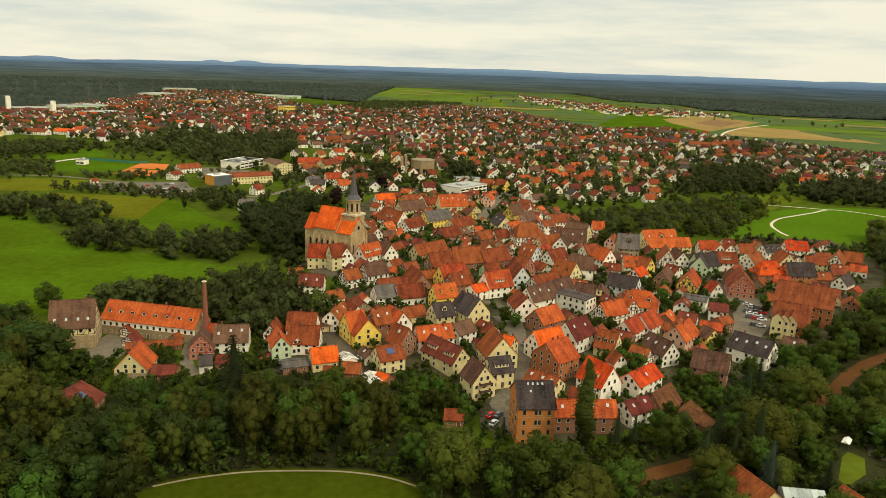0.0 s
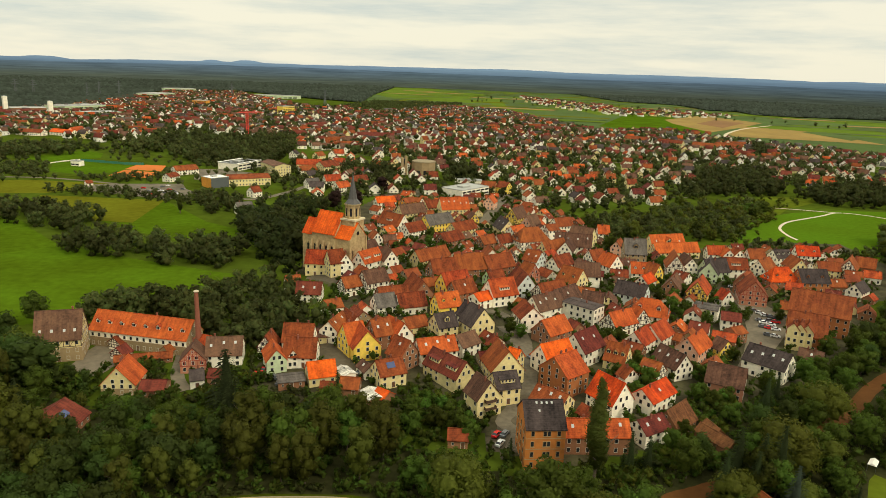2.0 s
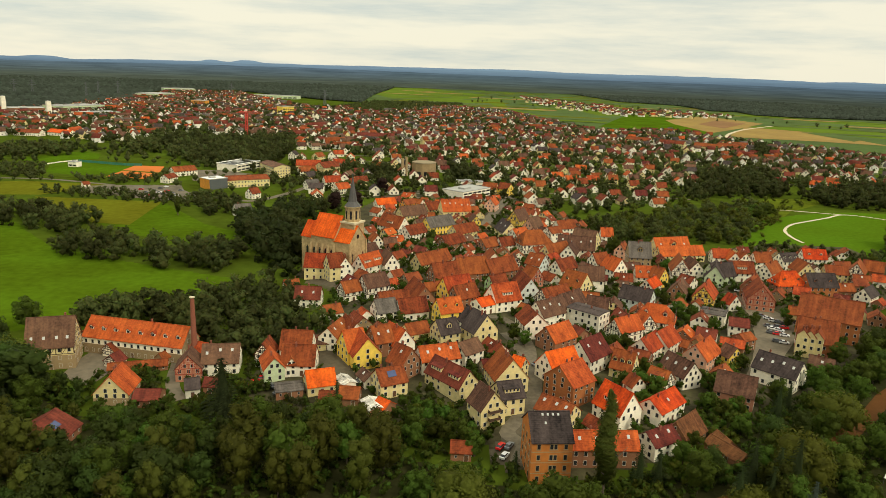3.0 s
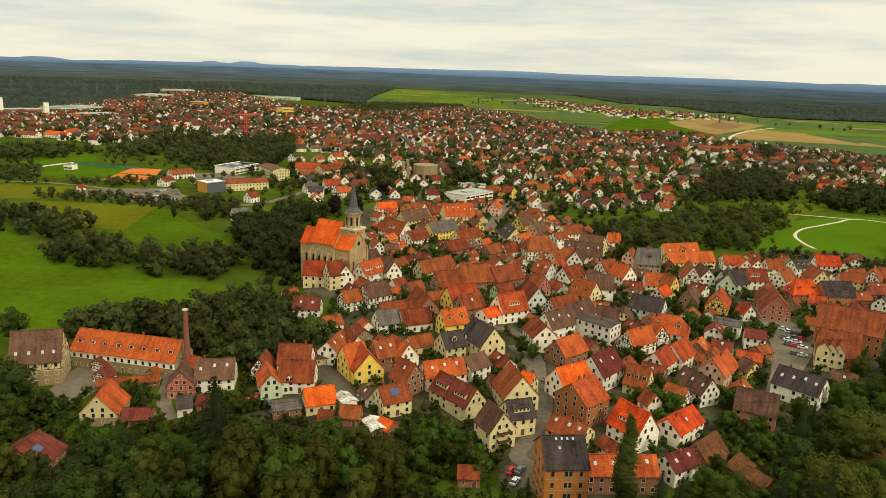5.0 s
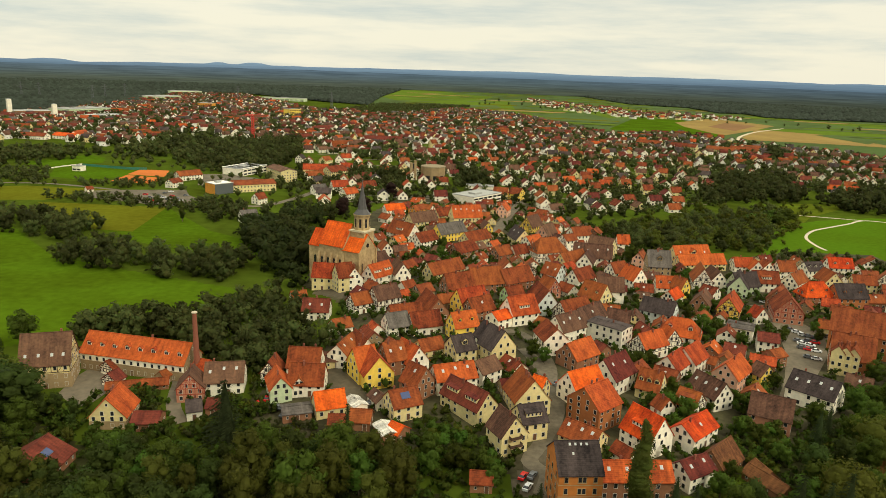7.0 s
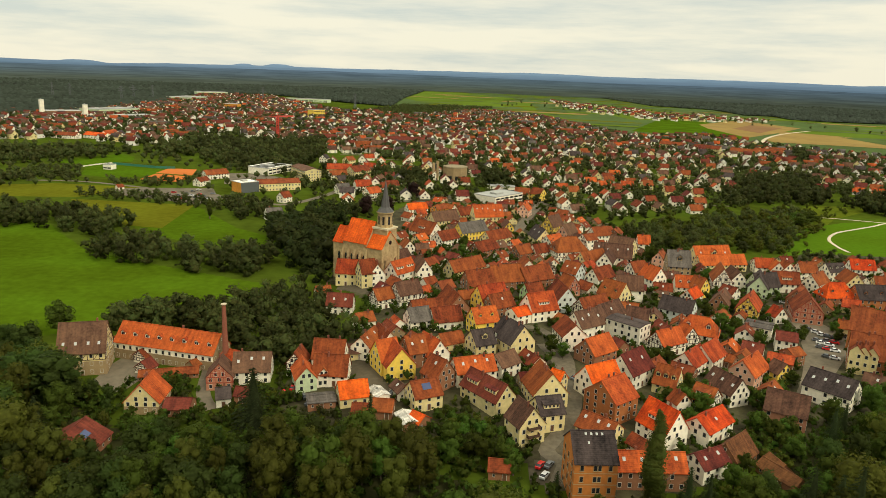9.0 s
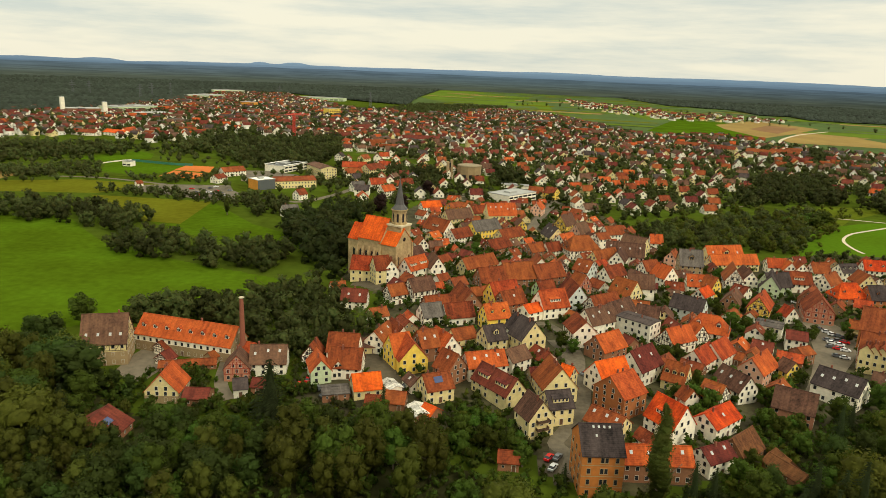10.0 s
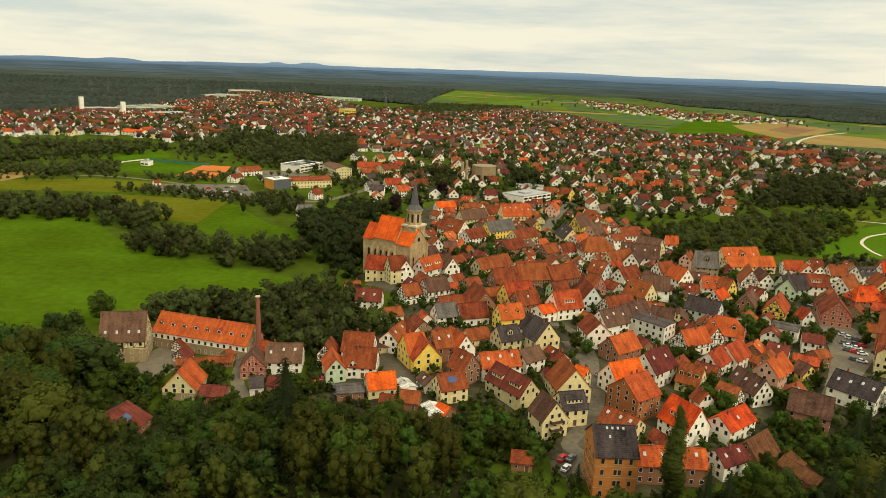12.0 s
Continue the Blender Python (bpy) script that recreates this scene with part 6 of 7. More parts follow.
patch("terrace", [(132.8, 194.0), (137.0, 202.0), (143.0, 205.0), (141.5, 196.0), (137.0, 190.5)], 0.1, "paving", "paved garden terrace beside the lawn")

# ---- sports ground fence ----


def fence(points, height, mat, label):
    thing = tagged(new("fence"), label, "fence")
    for (ax, ay), (bx, by) in zip(points, points[1:]):
        n = max(1, int(math.hypot(bx - ax, by - ay) / 4))
        for j in range(n):
            p, q = (ax + (bx - ax) * j / n, ay + (by - ay) * j / n), (ax + (bx - ax) * (j + 0.96) / n, ay + (by - ay) * (j + 0.96) / n)
            child("panel", Shape().beam((*p, height / 2), (*q, height / 2), height, 0.08, Vector((by - ay, ax - bx, 0)).normalized()).mesh("panel", mat), thing)
            child("post", Shape().box(p[0] - 0.08, p[0] + 0.08, p[1] - 0.08, p[1] + 0.08, 0, height + 0.2).mesh("post", "steel"), thing)


fence([(-399.8, 774.6), (-372.6, 767.5), (-345.8, 760.6), (-325.3, 761.6)], 2.6, "screen_green", "green windbreak fence beside the football pitch")
fence([(-102.4, 220.6), (-95.1, 221.9)], 1.5, "wall_white", "white slatted garden fence below the trees")
fence([(-420.6, 744.0), (-414.8, 765.1), (-405.4, 783.2)], 1.2, "wall_white", "low white boundary fence of the football pitch")

# ---- parked cars ----


def car(x, y, angle, paint):
    thing = tagged(new("car"), {"red": "small red hatchback parked in the lane", "white": "white car parked in the open", "grey": "dark grey car parked in the open"}[paint], "car", "parked cars")
    thing.matrix_basis = pose(x, y, land(x, y) + 0.12, 0, 0, angle)
    body = Shape()
    side = [(-2.1, 0.3), (2.1, 0.3), (2.15, 0.75), (1.95, 0.9), (1.1, 1.0), (-1.6, 1.02), (-2.12, 0.95)]
    k = len(side)
    body.add([(a, -0.85, b) for a, b in side] + [(a, 0.85, b) for a, b in side], [(j, (j + 1) % k, k + (j + 1) % k, k + j) for j in range(k)] + [tuple(range(k - 1, -1, -1)), tuple(range(k, 2 * k))])
    body.add([(-1.15, -0.62, 1.46), (0.25, -0.62, 1.46), (0.25, 0.62, 1.46), (-1.15, 0.62, 1.46), (-1.15, -0.62, 1.5), (0.2, -0.62, 1.5), (0.2, 0.62, 1.5), (-1.15, 0.62, 1.5)], BOX)
    child("body", body.mesh("body", "car_" + paint), thing)
    cabin = Shape().add([(-1.75, -0.78, 1.0), (1.05, -0.78, 1.0), (1.05, 0.78, 1.0), (-1.75, 0.78, 1.0), (-1.15, -0.62, 1.46), (0.25, -0.62, 1.46), (0.25, 0.62, 1.46), (-1.15, 0.62, 1.46)], BOX)
    child("cabin_glass", cabin.mesh("cabin_glass", "glass_dark"), thing)
    for k in (-1, 1):
        for m in (-1.3, 1.3):
            child("wheel", WHEEL, thing, pose(m, k * 0.76, 0.32))


WHEEL = Shape().tube((0, -0.1, 0), (0, 0.1, 0), 0.32, 0.32, 12).mesh("wheel", "tyre")
for n, (px, py) in enumerate([(17.5, 208.6), (20.1, 209.1), (18.3, 203.8)]):
    car(px, py, 62, ("red", "grey", "white")[n])
for n, (px, py) in enumerate([(153.6, 342.1), (155.1, 338.7), (156.3, 335.3), (158.2, 333.8), (160.0, 331.4), (151.0, 324.6), (153.4, 322.5), (150.7, 327.9), (167.3, 333.9), (158.7, 382.5)]):
    car(px, py, -25 + 5 * (n % 3), ("grey", "white", "white", "grey")[n % 4])
for n, (px, py) in enumerate([(148.2, 319.2), (150.4, 317.6), (152.8, 316.0), (146.0, 308.6), (148.4, 307.0), (155.0, 327.6), (157.2, 326.0), (95.2, 285.8), (104.0, 287.0), (60.0, 285.0), (62.6, 286.4), (47.0, 271.5), (49.6, 272.8), (34.5, 262.0), (98.0, 243.0)]):
    car(px, py, (-25 + 5 * (n % 3)) if px > 140 else 40, ("grey", "red", "white", "grey", "white")[n % 5])
for n, (px, py) in enumerate([(-49.4, 263.2), (-49.5, 258.8), (-64.2, 246.5), (-62.0, 249.0), (-52.9, 237.0), (-55.7, 235.8), (-66.4, 243.0), (-59.0, 240.5), (-27.1, 246.4), (-29.0, 244.4), (-18.2, 269.6), (-19.8, 267.1)]):
    car(px, py, 20 + 35 * (n % 4), ("white", "grey", "red", "grey")[n % 4])
for n, (px, py) in enumerate([(-253.5, 617.3), (-246.4, 609.6), (-240.0, 602.0), (-242.2, 616.7), (-235.3, 609.1), (-228.0, 598.8), (-256.9, 607.3), (-247.8, 594.5), (-253.4, 630.1), (-251.0, 637.2), (-232.5, 622.0), (-266.5, 620.6)]):
    car(px, py, 10 * (n % 5), ("grey", "white", "grey", "red")[n % 4])

# ---- new town: houses along bent streets ----


def plain_house(L, W, ridge, eave, roof, wall):
    """A simple house to copy: walls, roof, chimney and windows."""
    thing = tagged(new("suburban_house"), f"{WALL_WORDS[wall]} suburban house with a {ROOF_WORDS[roof]} gable roof", "house", "suburban houses")
    walls, top = body_meshes(L, W, ridge, eave, roof, wall)
    child("wall", walls, thing)
    child("roof", top, thing)
    child("chimney", CHIMNEY, thing, pose(L * 0.2, 0.4, ridge))
    panes = []

    def pane(m):
        panes.append((WIDE_WINDOW, m))

    for k in (-1, 1):
        for x in (-0.28, 0.28):
            for z in ((1.5, 4.2) if eave > 4.5 else (1.5,)):
                pane(pose(x * L, k * W / 2, z, 0, 0, 0 if k < 0 else 180))
        for y in (-0.22, 0.22):
            pane(pose(k * L / 2, y * W, 1.5, 0, 0, 90 * k))
        pane(pose(k * L / 2, 0, eave + 0.8, 0, 0, 90 * k))
    joined(thing, panes)
    return thing


WIDE_WINDOW = window_mesh(1.3, 1.3, "wide_window")
SUBURB = [(-1030, 1274), (-855, 1552), (-906, 1927), (-928, 2157), (-1007, 2582), (-828, 2805), (-659, 2427), (-352, 1905), (-306, 1998), (-190, 1799), (12, 2228), (172, 2026), (301, 1466), (476, 1542), (544, 1341), (628, 1249), (728, 1094), (481.1, 711.7), (403.9, 718.9), (380.6, 768.3), (335.2, 735.6), (215.5, 657.0), (168.2, 618.7), (101.3, 579.8), (80.2, 601.3), (59.2, 645.6), (32.6, 639.9), (-3.9, 632.2), (-44.5, 623.5), (-71.9, 617.7), (-86.2, 594.8), (-106.0, 596.2), (-134.9, 667.7), (-146.9, 713.1), (-144, 943), (-209, 963), (-241, 1091), (-308, 1094), (-417, 1129), (-434, 1081), (-452, 952), (-511, 978), (-587, 1000), (-728, 894)]
WOODS_IN_TOWN = [[(300.5, 834.3), (329, 866), (384, 880), (379, 835), (342.4, 705.8), (237.5, 683.5), (246.3, 737.7)],
                 [(512, 1210), (549, 1241), (480, 1070), (436, 1016)],
                 [(-301, 1068), (-237, 1093), (-201, 924), (-194.3, 751.4), (-258.6, 780.5), (-360, 912), (-412, 1025)],
                 [(-82.0, 782.0), (-60.0, 788.0), (-56.0, 690.0), (-78.0, 690.0)],
                 [(2.0, 700.0), (8.0, 790.0), (-5.0, 842.0), (28.0, 838.0), (34.0, 760.0), (22.0, 735.0), (12.0, 725.0)],
                 [(358.1, 733.4), (437.3, 781.2), (498.7, 739.0), (437.0, 643.3), (366.7, 649.3), (343.4, 689.7)]]
PALETTE = [("red", "white"), ("maroon", "white"), ("brown", "white"), ("red", "cream"), ("orange", "white"), ("brown", "white"), ("dark", "white"), ("brown", "cream"), ("red", "white"), ("maroon", "white")]
models = [plain_house(rng.uniform(10, 13), rng.uniform(8.5, 10), e + rng.uniform(3.6, 4.8), e, r, w) for (r, w), e in zip(PALETTE, (5, 3.6, 5, 5.2, 3.6, 5, 5.4, 3.8, 3.4, 5))]
sites = []
y0 = 480.0
while y0 < 2700:
    x0 = -1200.0
    while x0 < 1200:
        a = 0.5 * math.sin(x0 * 0.004 + y0 * 0.002) + 0.35 * math.sin(y0 * 0.006)
        px, py = x0 + rng.uniform(-5, 5), y0 + rng.uniform(-4, 4) + 14 * math.sin(x0 * 0.011)
        far = y0 > 760
        if inside(SUBURB, px, py) and not any(inside(w, px, py) for w in WOODS_IN_TOWN) and rng.random() < (0.88 if far else 0.74) and clear(px, py, 6):
            sites.append((px, py, math.degrees(a) + rng.choice((0, 90)) + rng.uniform(-6, 6)))
        x0 += 22.5 + 4 * math.sin(y0)
    y0 += 25.0 if int(y0 / 25) % 2 else 33.0
sites.sort(key=lambda s: s[1] + abs(s[0]) * 0.2)
near_sites, far_sites = sites[:230], sites[230:]
y0 = 480.0
while y0 < 2000:
    if not int(y0 / 25) % 2:
        row = []
        for x0 in range(-1000, 1000, 16):
            q = (x0, y0 + 16.5 + 14 * math.sin(x0 * 0.011))
            if inside(SUBURB, *q) and clear(*q, 4) and not any(inside(w, *q) for w in WOODS_IN_TOWN):
                row.append(q)
            else:
                if len(row) > 4:
                    strip("street", row, 5.0, 0.12, "asphalt", "grey residential street between the gardens")
                row = []
    y0 += 25.0 if int(y0 / 25) % 2 else 33.0
first = set()
for px, py, a in near_sites:
    n = rng.randrange(len(models))
    if n not in first:
        first.add(n)
        models[n].matrix_basis = pose(px, py, land(px, py), 0, 0, a)
    else:
        copy_thing(models[n], pose(px, py, land(px, py), 0, 0, a))
    HOUSES.append((px, py, 8, radians(a), 6.5, 5))

# houses past those: one mesh, with windows and chimneys
roof_set = ["red", "maroon", "brown", "orange", "dark", "brown", "brown", "maroon", "brown", "dark", "red", "maroon", "brown", "maroon", "slate", "maroon"]
wall_set = ["bright", "bright", "white", "bright", "cream", "bright"]
FV, FF, FI, base = [], [], [], 0
mats = ["roof_" + r for r in roof_set] + ["wall_" + w for w in wall_set] + ["glass_dark"]


def far_house(px, py, a, L, W, eave, ridge):
    global base
    s = Shape()
    r, w = rng.randrange(len(roof_set)), len(roof_set) + rng.randrange(len(wall_set))
    b, c = L / 2, W / 2
    s.add([(-b, -c, 0), (b, -c, 0), (b, c, 0), (-b, c, 0), (-b, -c, eave), (b, -c, eave), (b, c, eave), (-b, c, eave), (-b, 0, ridge - 0.2), (b, 0, ridge - 0.2)],
          [(0, 1, 5), (0, 5, 4), (2, 3, 7), (2, 7, 6), (1, 2, 6), (1, 6, 9), (1, 9, 5), (3, 0, 4), (3, 4, 8), (3, 8, 7)], w)
    t = (ridge - eave) / c
    for k in (-1, 1):
        p = [(-b - 0.4, k * (c + 0.5), eave - 0.5 * t + 0.1), (b + 0.4, k * (c + 0.5), eave - 0.5 * t + 0.1), (b + 0.4, 0, ridge), (-b - 0.4, 0, ridge)]
        q = [(x, y, z + 0.25) for x, y, z in p]
        s.add(p + q, [(4, 5, 6), (4, 6, 7), (0, 1, 5), (0, 5, 4), (1, 2, 6), (1, 6, 5), (3, 0, 4), (3, 4, 7)], r)
        for x in (-0.26, 0.26):
            s.add([(x * L - 0.6, k * (c + 0.05), 1.2), (x * L + 0.6, k * (c + 0.05), 1.2), (x * L + 0.6, k * (c + 0.05), 2.6), (x * L - 0.6, k * (c + 0.05), 2.6)], [(0, 1, 2), (0, 2, 3)], len(mats) - 1)
            s.add([(k * (b + 0.05), x * W - 0.5, eave - 1.6), (k * (b + 0.05), x * W + 0.5, eave - 1.6), (k * (b + 0.05), x * W + 0.5, eave - 0.3), (k * (b + 0.05), x * W - 0.5, eave - 0.3)], [(0, 1, 2), (0, 2, 3)], len(mats) - 1)
    V = np.array(s.v)
    ca, sa = math.cos(radians(a)), math.sin(radians(a))
    FV.append(np.stack([V[:, 0] * ca - V[:, 1] * sa + px, V[:, 0] * sa + V[:, 1] * ca + py, V[:, 2]], 1))
    FF.append(np.array(s.f) + base)
    FI.extend(s.i)
    base += len(V)


for px, py, a in far_sites:
    long = rng.random() < 0.07
    e = rng.uniform(4.8, 7.4)
    far_house(px, py, a, rng.uniform(20, 36) if long else rng.uniform(9.5, 14), rng.uniform(8, 10.5), e, e + rng.uniform(3.4, 5.2))
VILLAGE = [(341, 3429), (497, 3056), (594, 2825), (632, 2446), (777, 2542), (926, 2310), (764, 2109), (521, 2075), (393, 2288), (300, 2784)]
for px, py in spread(VILLAGE, 42, 2, 0.75):
    far_house(px, py, rng.uniform(0, 180), rng.uniform(12, 20), rng.uniform(9, 12), 5, 9.5)
tagged(new("suburb_houses", big_mesh("suburb_houses", np.concatenate(FV), np.concatenate(FF), mats, FI)), "spread of white houses with red and brown roofs", "houses", "", "stuff")

PITCHES = [[(-384.5, 676.3), (-429.0, 766.0), (-410.0, 792.4), (-327.1, 765.9), (-314.3, 694.5), (-348.3, 670.2)], [(-323.2, 669.0), (-338.2, 739.3), (-340.5, 776.9), (-301.3, 773.3), (-281.9, 702.9), (-278.1, 665.4)], [(-461.9, 771.4), (-448, 882), (-411, 855), (-385.4, 794.5), (-416.4, 745.2)]]

# ---- trees: single ones first ----
tree("poplar", 43.2, 186.2, 1.2, 1.55)
tree("conifer", -69.2, 219.6, 1.3, 1.4)
tree("conifer", -33.2, 218.0, 0.95, 0.7)
for px, py, size in [(82.2, 185.0, 1.2), (88.4, 183.7, 1.15), (95.0, 187.0, 1.2), (76.1, 177.9, 1.0), (84.5, 178.4, 1.0)]:
    tree("conifer", px, py, size)
for px, py in [(-88.0, 560.0), (-72.0, 566.0), (-58.0, 640.0)]:
    tree("copper", px, py, 1.0, 1.1)
tree("broad_d", -139.5, 231.5, 0.85, 1.6)
tree("blue_conifer", 92.7, 173.3, 0.95)
tree("conifer", 111.9, 233.6, 0.8)
tree("conifer", 117.7, 238.8, 0.75)
tree("conifer", 55.2, 193.9, 0.75)
tree("conifer", 60.1, 192.7, 0.7)
tree("conifer", 20.6, 194.7, 0.5)
tree("conifer", -129.5, 207.0, 0.95, 1.2)
tree("oak", -137.0, 274.0, 0.5)
tree("poplar", -197.8, 523.2, 0.62, 1.9)
tree("willow", 4.8, 169.3, 1.15)
tree("broad_a", 28.6, 167.7, 1.05, 1.35)
tree("willow", 100.4, 194.1, 1.15)
tree("broad_a", 105.9, 451.4, 0.8)
tree("broad_a", 27.6, 283.6, 0.5)
tree("broad_c", 31.9, 280.0, 0.5)
tree("broad_c", 111.0, 334.4, 0.6)
for px, py in [(143.0, 326.5), (146.5, 333.5), (162.5, 322.0), (164.0, 341.0)]:
    tree("small", px, py, 0.8)
tree("broad_c", 109.1, 350.9, 0.6)
tree("broad_a", 120.9, 316.7, 0.5)
tree("broad_a", 159.7, 328.1, 0.4)
tree("broad_c", 159.6, 285.1, 0.75)
tree("broad_a", -170.5, 287.7, 0.95)
tree("broad_c", -174.6, 273.4, 0.7)

for px, py in [(86.7, 181.3), (96.4, 188.7), (107.5, 196.6), (40.1, 159.8), (49.3, 164.3), (33.4, 154.8), (91.5, 181.1), (78.2, 175.1), (138.5, 196.7)]:
    tree(rng.choice(("willow", "broad_c", "broad_a")), px, py, rng.uniform(0.75, 1.0))
for px, py in [(-134.9, 213.6), (-119.3, 197.3), (-106.5, 191.1), (-96.5, 191.9), (-90.2, 199.4), (-127.2, 191.4), (-105.7, 179.8), (-96.2, 180.5), (-88.0, 184.2), (-78.9, 200.0), (-69.6, 198.8)]:
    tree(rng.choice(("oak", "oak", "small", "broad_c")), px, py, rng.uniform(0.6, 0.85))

for px, py in [(-131.9, 222.1), (-146.2, 242.0), (-130.1, 213.2)]:
    tree(rng.choice(("broad_a", "broad_c")), px, py, rng.uniform(0.55, 0.85))
for px, py in spread([(-97.6, 192.0), (-101.8, 209.2), (-77.2, 211.9), (-53.0, 212.0), (-27.0, 210.1), (-24.6, 191.7), (-95.2, 187.4)], 7.0, 1.0, 0.9):
    size = rng.uniform(0.6, 0.85) * (0.6 if abs(px + 69.2) < 10 and py > 200 else 1.0)
    tree(rng.choice(("broad_a", "oak", "oak", "broad_c", "oak")), px, py, size, rng.uniform(0.85, 1.1))
for px, py in [(232.9, 581.2), (248.0, 592.5), (259.3, 590.2), (274.6, 610.8), (213.8, 557.6), (266.2, 618.6), (187.2, 520.3)]:
    tree("broad_c", px, py, rng.uniform(0.6, 0.85), 1.4)
for px, py in [(110.5, 270.6), (117.0, 275.9), (80.7, 263.0), (91.1, 272.3), (96.5, 262.0), (99.0, 258.1), (65.0, 264.9), (52.1, 261.5), (63.6, 206.6), (70.2, 209.9), (76.6, 212.1), (65.8, 203.8), (61.9, 211.2), (71.0, 204.2)]:
    tree(rng.choice(("small", "bush", "small")), px, py, rng.uniform(0.8, 1.2))

for px, py in [(-132.5, 232.2), (-128.8, 235.1), (-121.9, 233.1), (-142.0, 239.0), (-141.7, 230.3)]:
    tree("oak", px, py, rng.uniform(0.45, 0.6))

for px, py in [(136.5, 257.0), (147.0, 265.3), (136.0, 246.1), (158.5, 274.8), (151.4, 258.3), (117.0, 245.0), (125.4, 240.1)]:
    tree(rng.choice(("broad_c", "small", "broad_a")), px, py, rng.uniform(0.5, 0.75))
for px, py in [(-174.0, 266.7), (-163.6, 260.6), (-158.9, 245.6), (-150.3, 242.3), (-155.5, 234.9), (-154.1, 252.5), (-173.3, 255.1), (-181.9, 272.1), (-172.9, 271.7)]:
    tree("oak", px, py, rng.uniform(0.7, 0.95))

GARDENS = [[(-13.7, 210.9), (-8.8, 244.0), (2.9, 230.5), (13.4, 212.8), (10.3, 200.6), (-6.0, 204.5)], [(-109.7, 236.3), (-115.2, 251.7), (-102.3, 258.3), (-91.5, 234.8)], [(64.4, 244.0), (73.9, 256.3), (78.6, 233.7), (71.0, 228.1)],
           [(83.0, 234.5), (105.4, 263.4), (106.9, 237.8), (92.4, 214.9), (83.1, 221.8)], [(-22.6, 424.6), (-10.2, 489.4), (2.0, 456.4), (-4.3, 388.2)], [(-46.4, 286.8), (-36.0, 301.4), (-29.3, 286.8), (-32.6, 273.5)],
           [(134.6, 486.0), (146.4, 471.0), (132.8, 411.2), (118.6, 396.9)], [(65.7, 282.6), (81.0, 295.6), (76.3, 257.1), (66.7, 254.2)], [(125.3, 375.1), (131.4, 355.4), (110.8, 317.7), (110.0, 343.3)]]
for plot in GARDENS:
    low = 0.45 if plot is GARDENS[1] else 1.0
    for px, py in spread(plot, 4.4, 0.5, 0.85):
        tree(rng.choice(("bush", "bush", "small")), px, py, rng.uniform(0.75, 1.25) * low)

BANK = [([(-58.7, 204.7), (-39.4, 208.2), (-22.8, 208.6), (-14.4, 197.2), (-12.7, 175.7), (-33.8, 178.0), (-54.0, 175.5)], 8.0, 13, 19), ([(-164.0, 183.7), (-124.2, 195.1), (-96.5, 191.9), (-77.0, 194.9), (-59.9, 195.9), (-53.9, 175.0), (-77.1, 166.0), (-78.8, 150.0), (-134.6, 146.7)], 8.5, 10, 15),
        ([(-12.1, 189.3), (-1.7, 182.2), (13.0, 178.8), (23.9, 175.2), (53.5, 179.1), (71.0, 183.2), (65.6, 176.5), (49.8, 170.0), (30.9, 157.6), (9.1, 156.4), (-10.5, 168.4)], 8.0, 7, 12),
        ([(70.2, 191.8), (84.5, 203.1), (99.5, 213.6), (109.1, 218.4), (131.6, 233.0), (144.3, 245.9), (146.1, 241.2), (120.1, 217.3), (92.2, 195.1), (70.0, 185.6)], 7.5, 9, 15),
        ([(148.9, 259.2), (173.4, 288.2), (211.4, 332.8), (265.0, 381.6), (205.5, 288.0), (168.7, 266.5), (147.0, 246.1)], 7.5, 9, 15)]
SHORE = [([(73.8, 177.0), (114.2, 204.7), (140.3, 226.3), (162.3, 247.4), (202.6, 272.4), (123.6, 152.8), (49.0, 148.6)], 8.5, 6, 12)]
WEST = [([(-205.1, 235.4), (-156.7, 247.9), (-145.3, 240.9), (-132.2, 222.6), (-120.4, 200.9), (-167.7, 188.4)], 9.0, 13, 19), ([(-137.6, 236.4), (-123.4, 232.7), (-108.4, 213.7), (-111.7, 201.5), (-123.4, 206.4)], 6.0, 3, 6)]
broad = ["broad_a", "broad_b", "broad_c", "broad_d", "broad_a", "broad_c", "willow"]
LAWN = [(122.9, 199.7), (139.0, 203.6), (134.1, 183.7), (124.4, 169.5), (107.0, 168.5), (112.0, 178.8)]
SHOAL = [(146.0, 246.0), (156.0, 258.0), (178.0, 274.0), (182.0, 265.0), (158.0, 242.0), (152.0, 234.0)]
for plot, step, low, high in BANK + WEST + SHORE:
    for px, py in spread(plot, step, 1.5, 0.9):
        if not inside(LAWN, px, py) and not inside(SHOAL, px, py):
            key = rng.choice(broad if high > 12 else ("broad_c", "broad_a", "willow", "broad_c", "conifer" if px > 60 else "broad_b"))
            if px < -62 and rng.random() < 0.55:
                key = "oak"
            elif px < -8 and rng.random() < 0.75:
                key = "aspen"
            size = rng.uniform(low, high) / TREES[key][2]
            tree(key, px, py, size, rng.uniform(0.9, 1.2))

